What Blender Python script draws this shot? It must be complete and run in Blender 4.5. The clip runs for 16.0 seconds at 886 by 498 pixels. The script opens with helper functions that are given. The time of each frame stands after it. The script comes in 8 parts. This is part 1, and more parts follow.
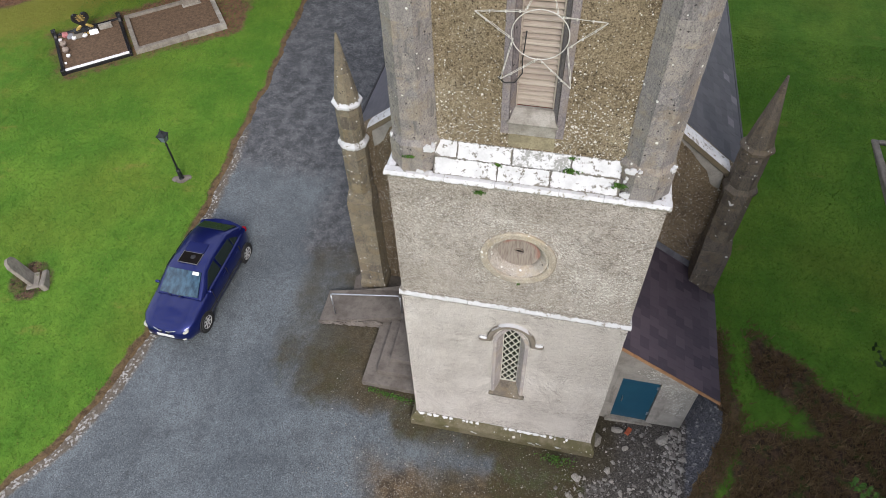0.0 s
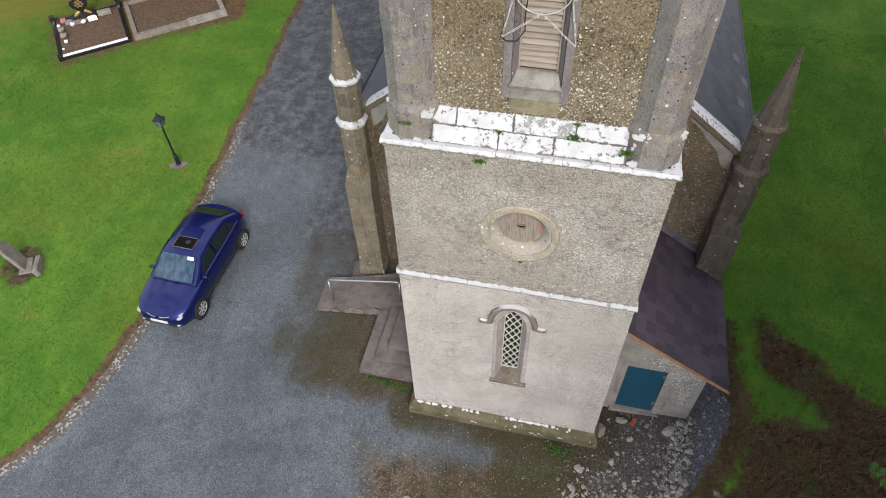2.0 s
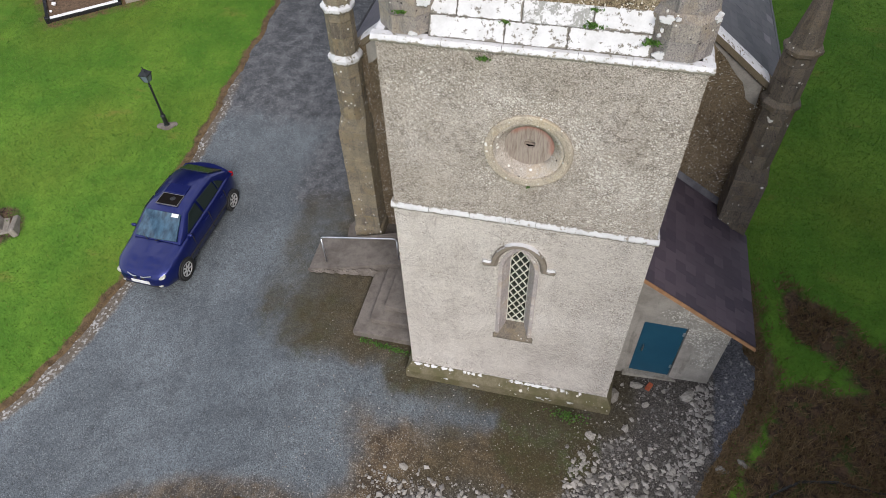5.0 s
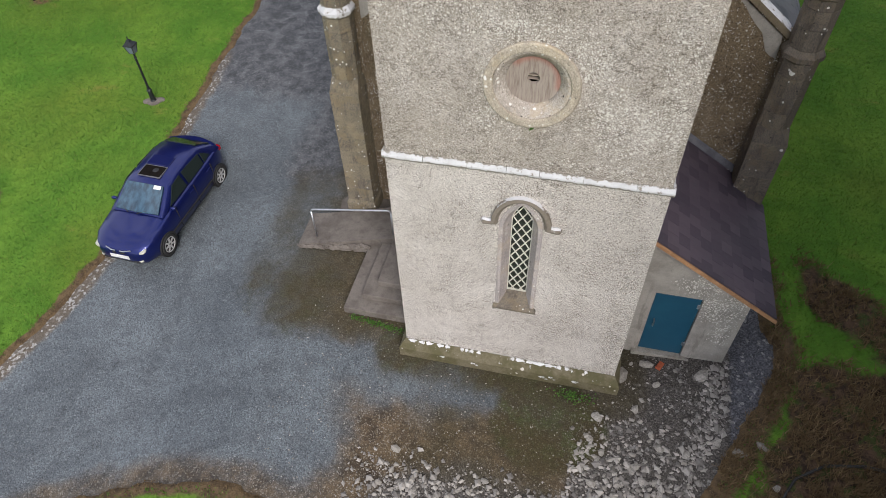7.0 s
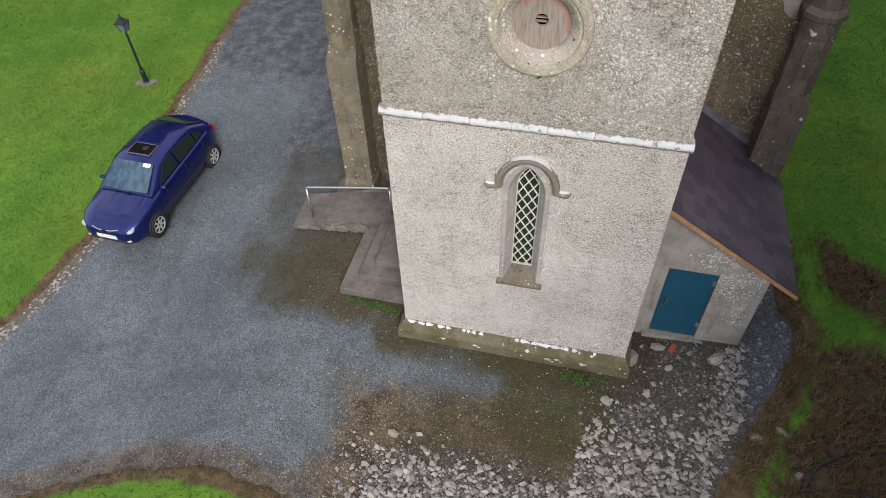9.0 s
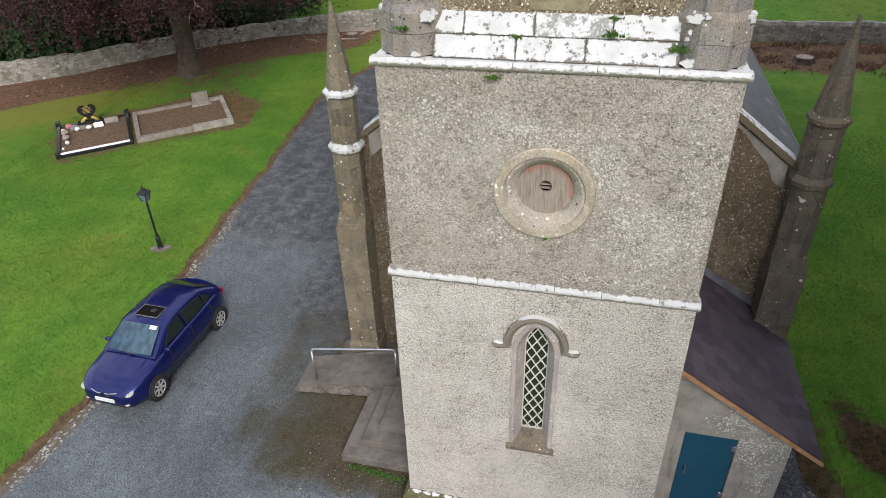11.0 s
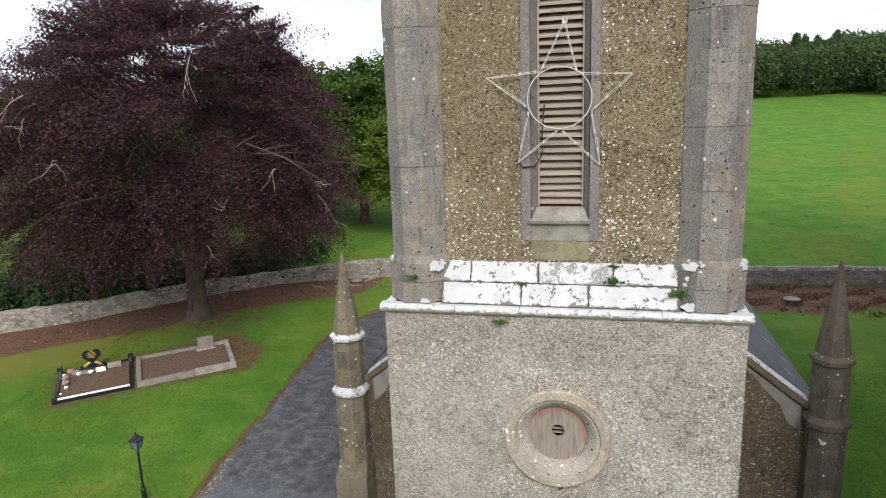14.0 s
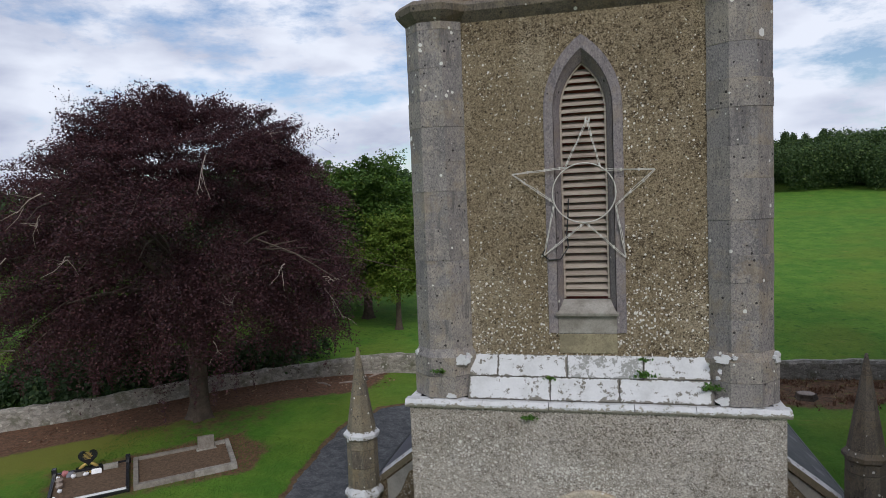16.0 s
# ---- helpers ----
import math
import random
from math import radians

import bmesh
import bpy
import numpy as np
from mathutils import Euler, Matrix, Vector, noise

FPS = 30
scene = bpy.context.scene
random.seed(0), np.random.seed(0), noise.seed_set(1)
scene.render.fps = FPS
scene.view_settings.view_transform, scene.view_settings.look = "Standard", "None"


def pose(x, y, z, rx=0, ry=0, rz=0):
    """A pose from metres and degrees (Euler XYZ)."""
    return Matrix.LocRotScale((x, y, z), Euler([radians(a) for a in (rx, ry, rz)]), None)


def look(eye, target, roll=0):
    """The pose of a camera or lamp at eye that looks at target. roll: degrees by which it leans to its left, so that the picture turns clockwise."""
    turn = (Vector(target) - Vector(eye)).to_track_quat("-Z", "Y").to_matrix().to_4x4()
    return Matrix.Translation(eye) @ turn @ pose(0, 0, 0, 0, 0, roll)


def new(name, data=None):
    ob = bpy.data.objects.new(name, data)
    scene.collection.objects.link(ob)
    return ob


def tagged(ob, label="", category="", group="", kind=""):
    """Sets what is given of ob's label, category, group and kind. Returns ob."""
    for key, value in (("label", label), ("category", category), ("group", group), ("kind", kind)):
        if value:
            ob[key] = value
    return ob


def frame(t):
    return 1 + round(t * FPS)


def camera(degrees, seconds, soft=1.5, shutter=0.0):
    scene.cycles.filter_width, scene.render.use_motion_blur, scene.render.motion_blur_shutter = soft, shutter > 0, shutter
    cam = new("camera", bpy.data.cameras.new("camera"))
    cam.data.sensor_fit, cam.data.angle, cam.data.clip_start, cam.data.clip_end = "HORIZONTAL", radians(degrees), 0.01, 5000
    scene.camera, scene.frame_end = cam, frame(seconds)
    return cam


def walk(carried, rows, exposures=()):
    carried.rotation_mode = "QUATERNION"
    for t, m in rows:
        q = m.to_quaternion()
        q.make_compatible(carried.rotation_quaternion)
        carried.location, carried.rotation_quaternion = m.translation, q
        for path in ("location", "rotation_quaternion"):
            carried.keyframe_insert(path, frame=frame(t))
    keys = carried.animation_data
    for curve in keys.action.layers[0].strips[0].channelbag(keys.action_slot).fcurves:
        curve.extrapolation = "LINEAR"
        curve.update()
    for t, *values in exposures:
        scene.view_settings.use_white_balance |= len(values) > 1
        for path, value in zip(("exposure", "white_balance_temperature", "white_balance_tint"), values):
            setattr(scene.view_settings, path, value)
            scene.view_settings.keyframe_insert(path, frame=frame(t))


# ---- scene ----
cam = camera(67.9, 16.0, 0.7)
PATH = [
    (0, (0.529, -7.193, 15.706), (0.212, -5.941, 14.179), -2.5),
    (0.5, (0.561, -7.221, 15.547), (0.24, -5.969, 14.021), -2.5),
    (1, (0.585, -7.218, 15.385), (0.262, -5.966, 13.86), -2.5),
    (1.5, (0.601, -7.224, 15.21), (0.275, -5.969, 13.687), -2.5),
    (2, (0.605, -7.228, 15.059), (0.276, -5.973, 13.537), -2.5),
    (2.5, (0.601, -7.248, 14.862), (0.271, -5.992, 13.341), -2.5),
    (3, (0.605, -7.311, 14.567), (0.274, -6.053, 13.049), -2.4),
    (3.5, (0.621, -7.389, 14.25), (0.287, -6.128, 12.734), -2.4),
    (4, (0.645, -7.401, 13.955), (0.307, -6.14, 12.44), -2.5),
    (6.5, (0.72, -7.414, 12.369), (0.372, -6.133, 10.873), -2.5),
    (7, (0.735, -7.427, 12.049), (0.385, -6.14, 10.559), -2.4),
    (7.5, (0.736, -7.423, 11.72), (0.384, -6.132, 10.234), -2.3),
    (8, (0.746, -7.43, 11.437), (0.392, -6.137, 9.953), -2.3),
    (10.5, (0.664, -7.553, 10.977), (0.266, -6.074, 9.692), -2.0),
    (11, (0.642, -7.571, 11.047), (0.215, -5.95, 9.957), -2.0),
    (11.5, (0.625, -7.594, 11.043), (0.183, -5.887, 10.1), -1.9),
    (12, (0.633, -7.586, 11.047), (0.182, -5.836, 10.189), -1.9),
    (12.5, (0.642, -7.576, 11.042), (0.185, -5.789, 10.27), -1.9),
    (13, (0.628, -7.582, 11.05), (0.165, -5.755, 10.381), -2.0),
    (13.5, (0.586, -7.594, 11.052), (0.119, -5.728, 10.506), -2.0),
    (14, (0.521, -7.596, 11.076), (0.053, -5.699, 10.651), -2.1),
    (14.5, (0.439, -7.594, 11.081), (-0.029, -5.673, 10.782), -2.2),
    (15, (0.354, -7.617, 11.075), (-0.113, -5.679, 10.905), -2.3),
    (15.5, (0.26, -7.67, 11.071), (-0.205, -5.73, 10.929), -2.3),
    (16, (0.204, -7.683, 11.074), (-0.262, -5.743, 10.932), -2.3),
]
walk(cam, [(t, look(eye, target, roll)) for t, eye, target, roll in PATH],
     [(0, 0.31, 6360, 14), (4, 0.28, 6400, 14), (8, 0.29, 6400, 14), (10.5, 0.32, 6420, 13), (11.5, 0.27, 6400, 12), (12.5, 0.27, 6400, 12), (14, 0.27, 6380, 13), (14.5, 0.07, 6400, 13), (15.3, -0.31, 6270, 13), (16, -0.55, 6040, 13)])

# ---- world, sun and exposure ----
world = bpy.data.worlds.new("sky")
scene.world = world
world.use_nodes = True
wt = world.node_tree
wt.nodes.clear()
w_out = wt.nodes.new("ShaderNodeOutputWorld")
w_bg = wt.nodes.new("ShaderNodeBackground")
w_sky = wt.nodes.new("ShaderNodeTexSky")
w_sky.sky_type = "NISHITA"
w_sky.sun_disc = False
SUN_ELEV, SUN_AZ = 36.0, 155.0  # azimuth clockwise from +y
w_sky.sun_elevation = radians(SUN_ELEV)
w_sky.sun_rotation = radians(SUN_AZ)
w_co = wt.nodes.new("ShaderNodeTexCoord")
w_map = wt.nodes.new("ShaderNodeMapping")
w_map.inputs["Scale"].default_value = (1.0, 1.0, 2.6)
w_map.inputs["Location"].default_value = (0.35, 0.2, 0.1)
w_n = wt.nodes.new("ShaderNodeTexNoise")
w_n.inputs["Scale"].default_value = 7.0
w_n.inputs["Detail"].default_value = 9.0
w_n.inputs["Roughness"].default_value = 0.62
w_r = wt.nodes.new("ShaderNodeValToRGB")
w_r.color_ramp.elements[0].position = 0.35
w_r.color_ramp.elements[0].color = (0, 0, 0, 1)
w_r.color_ramp.elements[1].position = 0.52
w_r.color_ramp.elements[1].color = (1, 1, 1, 1)
w_n2 = wt.nodes.new("ShaderNodeTexNoise")
w_n2.inputs["Scale"].default_value = 5.5
w_n2.inputs["Detail"].default_value = 8.0
w_c = wt.nodes.new("ShaderNodeValToRGB")
w_c.color_ramp.elements[0].position = 0.35
w_c.color_ramp.elements[0].color = (0.80, 0.85, 1.0, 1)
w_c.color_ramp.elements[1].position = 0.6
w_c.color_ramp.elements[1].color = (1.34, 1.38, 1.44, 1)
w_s = wt.nodes.new("ShaderNodeVectorMath")
w_s.operation = "SCALE"
w_s.inputs["Scale"].default_value = 0.17
w_m = wt.nodes.new("ShaderNodeMix")
w_m.data_type = "RGBA"
wt.links.new(w_co.outputs["Generated"], w_map.inputs["Vector"])
wt.links.new(w_map.outputs["Vector"], w_n.inputs["Vector"])
wt.links.new(w_map.outputs["Vector"], w_n2.inputs["Vector"])
wt.links.new(w_n.outputs["Fac"], w_r.inputs["Fac"])
wt.links.new(w_n2.outputs["Fac"], w_c.inputs["Fac"])
wt.links.new(w_sky.outputs["Color"], w_s.inputs[0])
wt.links.new(w_r.outputs["Color"], w_m.inputs[0])
wt.links.new(w_s.outputs["Vector"], w_m.inputs[6])
wt.links.new(w_c.outputs["Color"], w_m.inputs[7])
wt.links.new(w_m.outputs[2], w_bg.inputs["Color"])
wt.links.new(w_bg.outputs["Background"], w_out.inputs["Surface"])
w_bg.inputs["Strength"].default_value = 0.92

sun_data = bpy.data.lights.new("sun", "SUN")
sun_data.energy = 2.55
sun_data.angle = radians(22)
sun_data.color = (1.0, 0.95, 0.87)
sun = new("sun", sun_data)
_sd = Vector((math.sin(radians(SUN_AZ)) * math.cos(radians(SUN_ELEV)), math.cos(radians(SUN_AZ)) * math.cos(radians(SUN_ELEV)), math.sin(radians(SUN_ELEV))))
sun.matrix_world = look(_sd * 60, (0, 0, 0))

# ---- helpers of this scene ----
RNG = np.random.default_rng(7)


def thing(name, loc=(0, 0, 0), rz=0.0, label="", category="", group="", kind=""):
    ob = new(name)
    ob.matrix_world = pose(*loc, 0, 0, rz)
    ob.empty_display_size = 0.2
    return tagged(ob, label, category, group, kind)


def link_mesh(name, me, material, parent=None, label="", m=None, smooth=False):
    if material is not None and not me.materials:
        me.materials.append(material)
    if smooth:
        me.polygons.foreach_set("use_smooth", [True] * len(me.polygons))
    ob = new(name, me)
    if parent is not None:
        ob.parent = parent
    if m is not None:
        ob.matrix_basis = m
    if label:
        ob["label"] = label
    return ob


def part(name, bm, material, parent=None, label="", m=None, smooth=False):
    me = bpy.data.meshes.new(name)
    bmesh.ops.recalc_face_normals(bm, faces=bm.faces)
    bm.to_mesh(me)
    bm.free()
    return link_mesh(name, me, material, parent, label, m, smooth)


def raw(name, verts, faces, material, parent=None, label="", smooth=False):
    me = bpy.data.meshes.new(name)
    me.from_pydata([tuple(v) for v in verts], [], [tuple(f) for f in faces])
    return link_mesh(name, me, material, parent, label, None, smooth)


def quads_mesh(name, verts, nper, material, parent=None, label=""):
    """A mesh of separate polygons with nper corners each, from an (n * nper, 3) array."""
    verts = np.asarray(verts, dtype=np.float32).reshape(-1, 3)
    n = len(verts) // nper
    me = bpy.data.meshes.new(name)
    me.vertices.add(len(verts))
    me.vertices.foreach_set("co", verts.ravel())
    me.loops.add(len(verts))
    me.loops.foreach_set("vertex_index", np.arange(len(verts), dtype=np.int32))
    me.polygons.add(n)
    me.polygons.foreach_set("loop_start", np.arange(0, len(verts), nper, dtype=np.int32))
    me.polygons.foreach_set("loop_total", np.full(n, nper, dtype=np.int32))
    me.update(calc_edges=True)
    return link_mesh(name, me, material, parent, label)


def box(bm, x0, x1, y0, y1, z0, z1, bev=0.0):
    vs = [bm.verts.new((x, y, z)) for z in (z0, z1) for y in (y0, y1) for x in (x0, x1)]
    fs = [bm.faces.new([vs[i] for i in f]) for f in ((0, 2, 3, 1), (4, 5, 7, 6), (0, 1, 5, 4), (2, 6, 7, 3), (0, 4, 6, 2), (1, 3, 7, 5))]
    if bev > 0:
        es = list({e for f in fs for e in f.edges})
        bmesh.ops.bevel(bm, geom=es, offset=bev, segments=1, affect="EDGES")
    return vs


def box_bm(x0, x1, y0, y1, z0, z1, bev=0.0):
    bm = bmesh.new()
    box(bm, x0, x1, y0, y1, z0, z1, bev)
    return bm


def loft(bm, loops, close=True, cap=True):
    """Skin a list of equally long loops of points."""
    rows = [[bm.verts.new(p) for p in lp] for lp in loops]
    n = len(rows[0])
    for a, b in zip(rows, rows[1:]):
        for i in range(n if close else n - 1):
            j = (i + 1) % n
            bm.faces.new((a[i], a[j], b[j], b[i]))
    if cap:
        bm.faces.new(rows[0])
        bm.faces.new(rows[-1])
    return rows


def octagon(cx, cy, r, z, turn=22.5):
    """An octagon with flat faces front and side; r is the distance to a flat."""
    k = r / math.cos(radians(22.5))
    return [(cx + k * math.cos(radians(turn + 45 * i)), cy + k * math.sin(radians(turn + 45 * i)), z) for i in range(8)]


def tube(bm, pts, radii, n=6, cap=True):
    pts = [Vector(p) for p in pts]
    if not hasattr(radii, "__len__"):
        radii = [radii] * len(pts)
    loops = []
    for i, p in enumerate(pts):
        d = (pts[min(i + 1, len(pts) - 1)] - pts[max(i - 1, 0)]).normalized()
        a = d.orthogonal().normalized() if i == 0 else (side - side.dot(d) * d).normalized()
        side = a
        b = d.cross(a)
        loops.append([p + radii[i] * (math.cos(2 * math.pi * k / n) * a + math.sin(2 * math.pi * k / n) * b) for k in range(n)])
    loft(bm, loops, True, cap)


def lancet(cx, half, z0, zs, za, y, n=10):
    """A pointed arch outline in the plane y, from bottom left over the apex to bottom right."""
    rise = za - zs
    R = (half * half + rise * rise) / (2 * half)
    a1 = math.asin(min(1, rise / R))
    left = [(cx - half + R - R * math.cos(a1 * i / n), y, zs + R * math.sin(a1 * i / n)) for i in range(n + 1)]
    right = [(2 * cx - p[0], y, p[2]) for p in reversed(left[:-1])]
    return [(cx - half, y, z0)] + left + right + [(cx + half, y, z0)]


def circle(cx, cz, r, y, n=48):
    return [(cx + r * math.cos(2 * math.pi * i / n), y, cz + r * math.sin(2 * math.pi * i / n)) for i in range(n)]


def sheet_with_hole(bm, outer, hole):
    es = []
    for lp in (outer, hole):
        vs = [bm.verts.new(p) for p in lp]
        es += [bm.edges.new((vs[i], vs[(i + 1) % len(vs)])) for i in range(len(vs))]
    bmesh.ops.triangle_fill(bm, edges=es, use_beauty=True)


def pierced_wall(x0, x1, z0, z1, y0, y1, hole):
    """A wall slab with an opening right through it. hole: outline points, whose y is ignored."""
    bm = bmesh.new()
    for y in (y0, y1):
        sheet_with_hole(bm, [(x0, y, z0), (x1, y, z0), (x1, y, z1), (x0, y, z1)], [(p[0], y, p[2]) for p in hole])
    loft(bm, [[(p[0], y0, p[2]) for p in hole], [(p[0], y1, p[2]) for p in hole]], True, False)
    loft(bm, [[(x0, y, z0), (x1, y, z0), (x1, y, z1), (x0, y, z1)] for y in (y0, y1)], True, False)
    bmesh.ops.remove_doubles(bm, verts=bm.verts, dist=1e-5)
    return bm


# ---- materials ----
class Mat:
    def __init__(self, name, rough=0.85, metal=0.0, spec=0.35, pieces=False):
        self.m = bpy.data.materials.new(name)
        self.m.use_nodes = True
        self.t = self.m.node_tree
        self.b = self.t.nodes["Principled BSDF"]
        self.b.inputs["Roughness"].default_value = rough
        self.b.inputs["Metallic"].default_value = metal
        self.b.inputs["Specular IOR Level"].default_value = spec
        self.co = self.t.nodes.new("ShaderNodeTexCoord").outputs["Object"]
        self.info = None
        if pieces:
            self.info = self.t.nodes.new("ShaderNodeObjectInfo").outputs["Random"]
            v = self.t.nodes.new("ShaderNodeVectorMath")
            v.operation = "MULTIPLY_ADD"
            c = self.t.nodes.new("ShaderNodeCombineXYZ")
            for i in range(3):
                self.t.links.new(self.info, c.inputs[i])
            self.t.links.new(c.outputs[0], v.inputs[0])
            v.inputs[1].default_value = (31, 47, 59)
            self.t.links.new(self.co, v.inputs[2])
            self.co = v.outputs[0]

    def put(self, sock, v):
        if isinstance(v, (int, float)):
            sock.default_value = v
        elif isinstance(v, tuple):
            sock.default_value = (*v, 1) if len(v) == 3 and len(sock.default_value) == 4 else v
        else:
            self.t.links.new(v, sock)

    def noise(self, scale, detail=4.0, rough=0.6, stretch=None, dist=0.0):
        n = self.t.nodes.new("ShaderNodeTexNoise")
        n.inputs["Scale"].default_value = scale
        n.inputs["Detail"].default_value = detail
        n.inputs["Roughness"].default_value = rough
        n.inputs["Distortion"].default_value = dist
        self.t.links.new(self.scaled(stretch), n.inputs["Vector"])
        return n.outputs["Fac"]

    def scaled(self, stretch):
        if not stretch:
            return self.co
        mp = self.t.nodes.new("ShaderNodeMapping")
        mp.inputs["Scale"].default_value = stretch
        self.t.links.new(self.co, mp.inputs["Vector"])
        return mp.outputs["Vector"]

    def cells(self, scale, stretch=None, feature="F1"):
        n = self.t.nodes.new("ShaderNodeTexVoronoi")
        n.feature = feature
        n.inputs["Scale"].default_value = scale
        self.t.links.new(self.scaled(stretch), n.inputs["Vector"])
        if feature == "DISTANCE_TO_EDGE":
            return n.outputs["Distance"], None
        s = self.t.nodes.new("ShaderNodeSeparateColor")
        self.t.links.new(n.outputs["Color"], s.inputs[0])
        return n.outputs["Distance"], s.outputs[0]

    def math(self, op, a, b=0.0, clamp=False):
        n = self.t.nodes.new("ShaderNodeMath")
        n.operation = op
        n.use_clamp = clamp
        self.put(n.inputs[0], a)
        self.put(n.inputs[1], b)
        return n.outputs[0]

    def step(self, v, lo, hi):
        n = self.t.nodes.new("ShaderNodeMapRange")
        n.interpolation_type = "SMOOTHSTEP"
        self.put(n.inputs["Value"], v)
        n.inputs["From Min"].default_value = lo
        n.inputs["From Max"].default_value = hi
        return n.outputs["Result"]

    def mix(self, f, a, b, mode="MIX"):
        n = self.t.nodes.new("ShaderNodeMix")
        n.data_type = "RGBA"
        n.blend_type = mode
        self.put(n.inputs[0], f)
        self.put(n.inputs[6], a)
        self.put(n.inputs[7], b)
        return n.outputs[2]

    def attr(self, name):
        n = self.t.nodes.new("ShaderNodeAttribute")
        n.attribute_name = name
        return n.outputs["Fac"]

    def up(self):
        g = self.t.nodes.new("ShaderNodeNewGeometry")
        s = self.t.nodes.new("ShaderNodeSeparateXYZ")
        self.t.links.new(g.outputs["Normal"], s.inputs[0])
        return s.outputs[2]

    def island(self):
        return self.t.nodes.new("ShaderNodeNewGeometry").outputs["Random Per Island"]

    def bump(self, h, strength=0.5, dist=0.01):
        n = self.t.nodes.new("ShaderNodeBump")
        n.inputs["Strength"].default_value = strength
        n.inputs["Distance"].default_value = dist
        self.put(n.inputs["Height"], h)
        self.t.links.new(n.outputs["Normal"], self.b.inputs["Normal"])

    def done(self, col, rough=None):
        self.put(self.b.inputs["Base Color"], col)
        if rough is not None:
            self.put(self.b.inputs["Roughness"], rough)
        return self.m

    def speckle(self, col, v, lo, hi):
        """Multiply a colour by lo to hi, following v from 0 to 1."""
        f = self.math("ADD", lo, self.math("MULTIPLY", v, hi - lo))
        return self.mix(1.0, col, f, "MULTIPLY")

    def spots_in(self, scale, dens, size, wob=0.10):
        """Roundish blotches whose number follows a density between 0 and 1."""
        d, r = self.cells(scale)
        d = self.math("ADD", d, self.math("MULTIPLY", self.math("SUBTRACT", self.noise(scale * 3, 3), 0.5), wob * 2))
        lack = self.math("SUBTRACT", self.math("ADD", r, dens), 1.0)
        rad = self.math("MINIMUM", self.math("MULTIPLY", lack, size * 22), size)
        return self.step(self.math("SUBTRACT", rad, d), -0.02, 0.03)

    def places(self, spots, wob, amount):
        """A field that is high round given places on a wall: x, z, half width, half height, strength."""
        s = self.t.nodes.new("ShaderNodeSeparateXYZ")
        self.t.links.new(self.co, s.inputs[0])
        n = self.math("MULTIPLY", self.math("SUBTRACT", self.noise(2.4, 6, 0.75), 0.5), wob)
        out = 0.0
        for x, z, rx, rz, a in spots:
            u = self.math("DIVIDE", self.math("SUBTRACT", s.outputs[0], x), rx)
            v = self.math("DIVIDE", self.math("SUBTRACT", s.outputs[2], z), rz)
            e = self.math("SQRT", self.math("ADD", self.math("MULTIPLY", u, u), self.math("MULTIPLY", v, v)))
            f = self.math("MULTIPLY", self.step(self.math("ADD", e, n), 1.0 + amount * 0.5, 1.0 - amount), a)
            out = f if isinstance(out, float) else self.math("MAXIMUM", out, f)
        return out

    def spots(self, scale, share, size, wob=0.12):
        """Roundish blotches: a share of the cells of that scale hold one."""
        d, r = self.cells(scale)
        d = self.math("ADD", d, self.math("MULTIPLY", self.math("SUBTRACT", self.noise(scale * 3, 3), 0.5), wob * 2))
        rad = self.math("MULTIPLY", self.math("SUBTRACT", r, 1 - share), size / share)
        return self.step(self.math("SUBTRACT", rad, d), -0.015, 0.03)


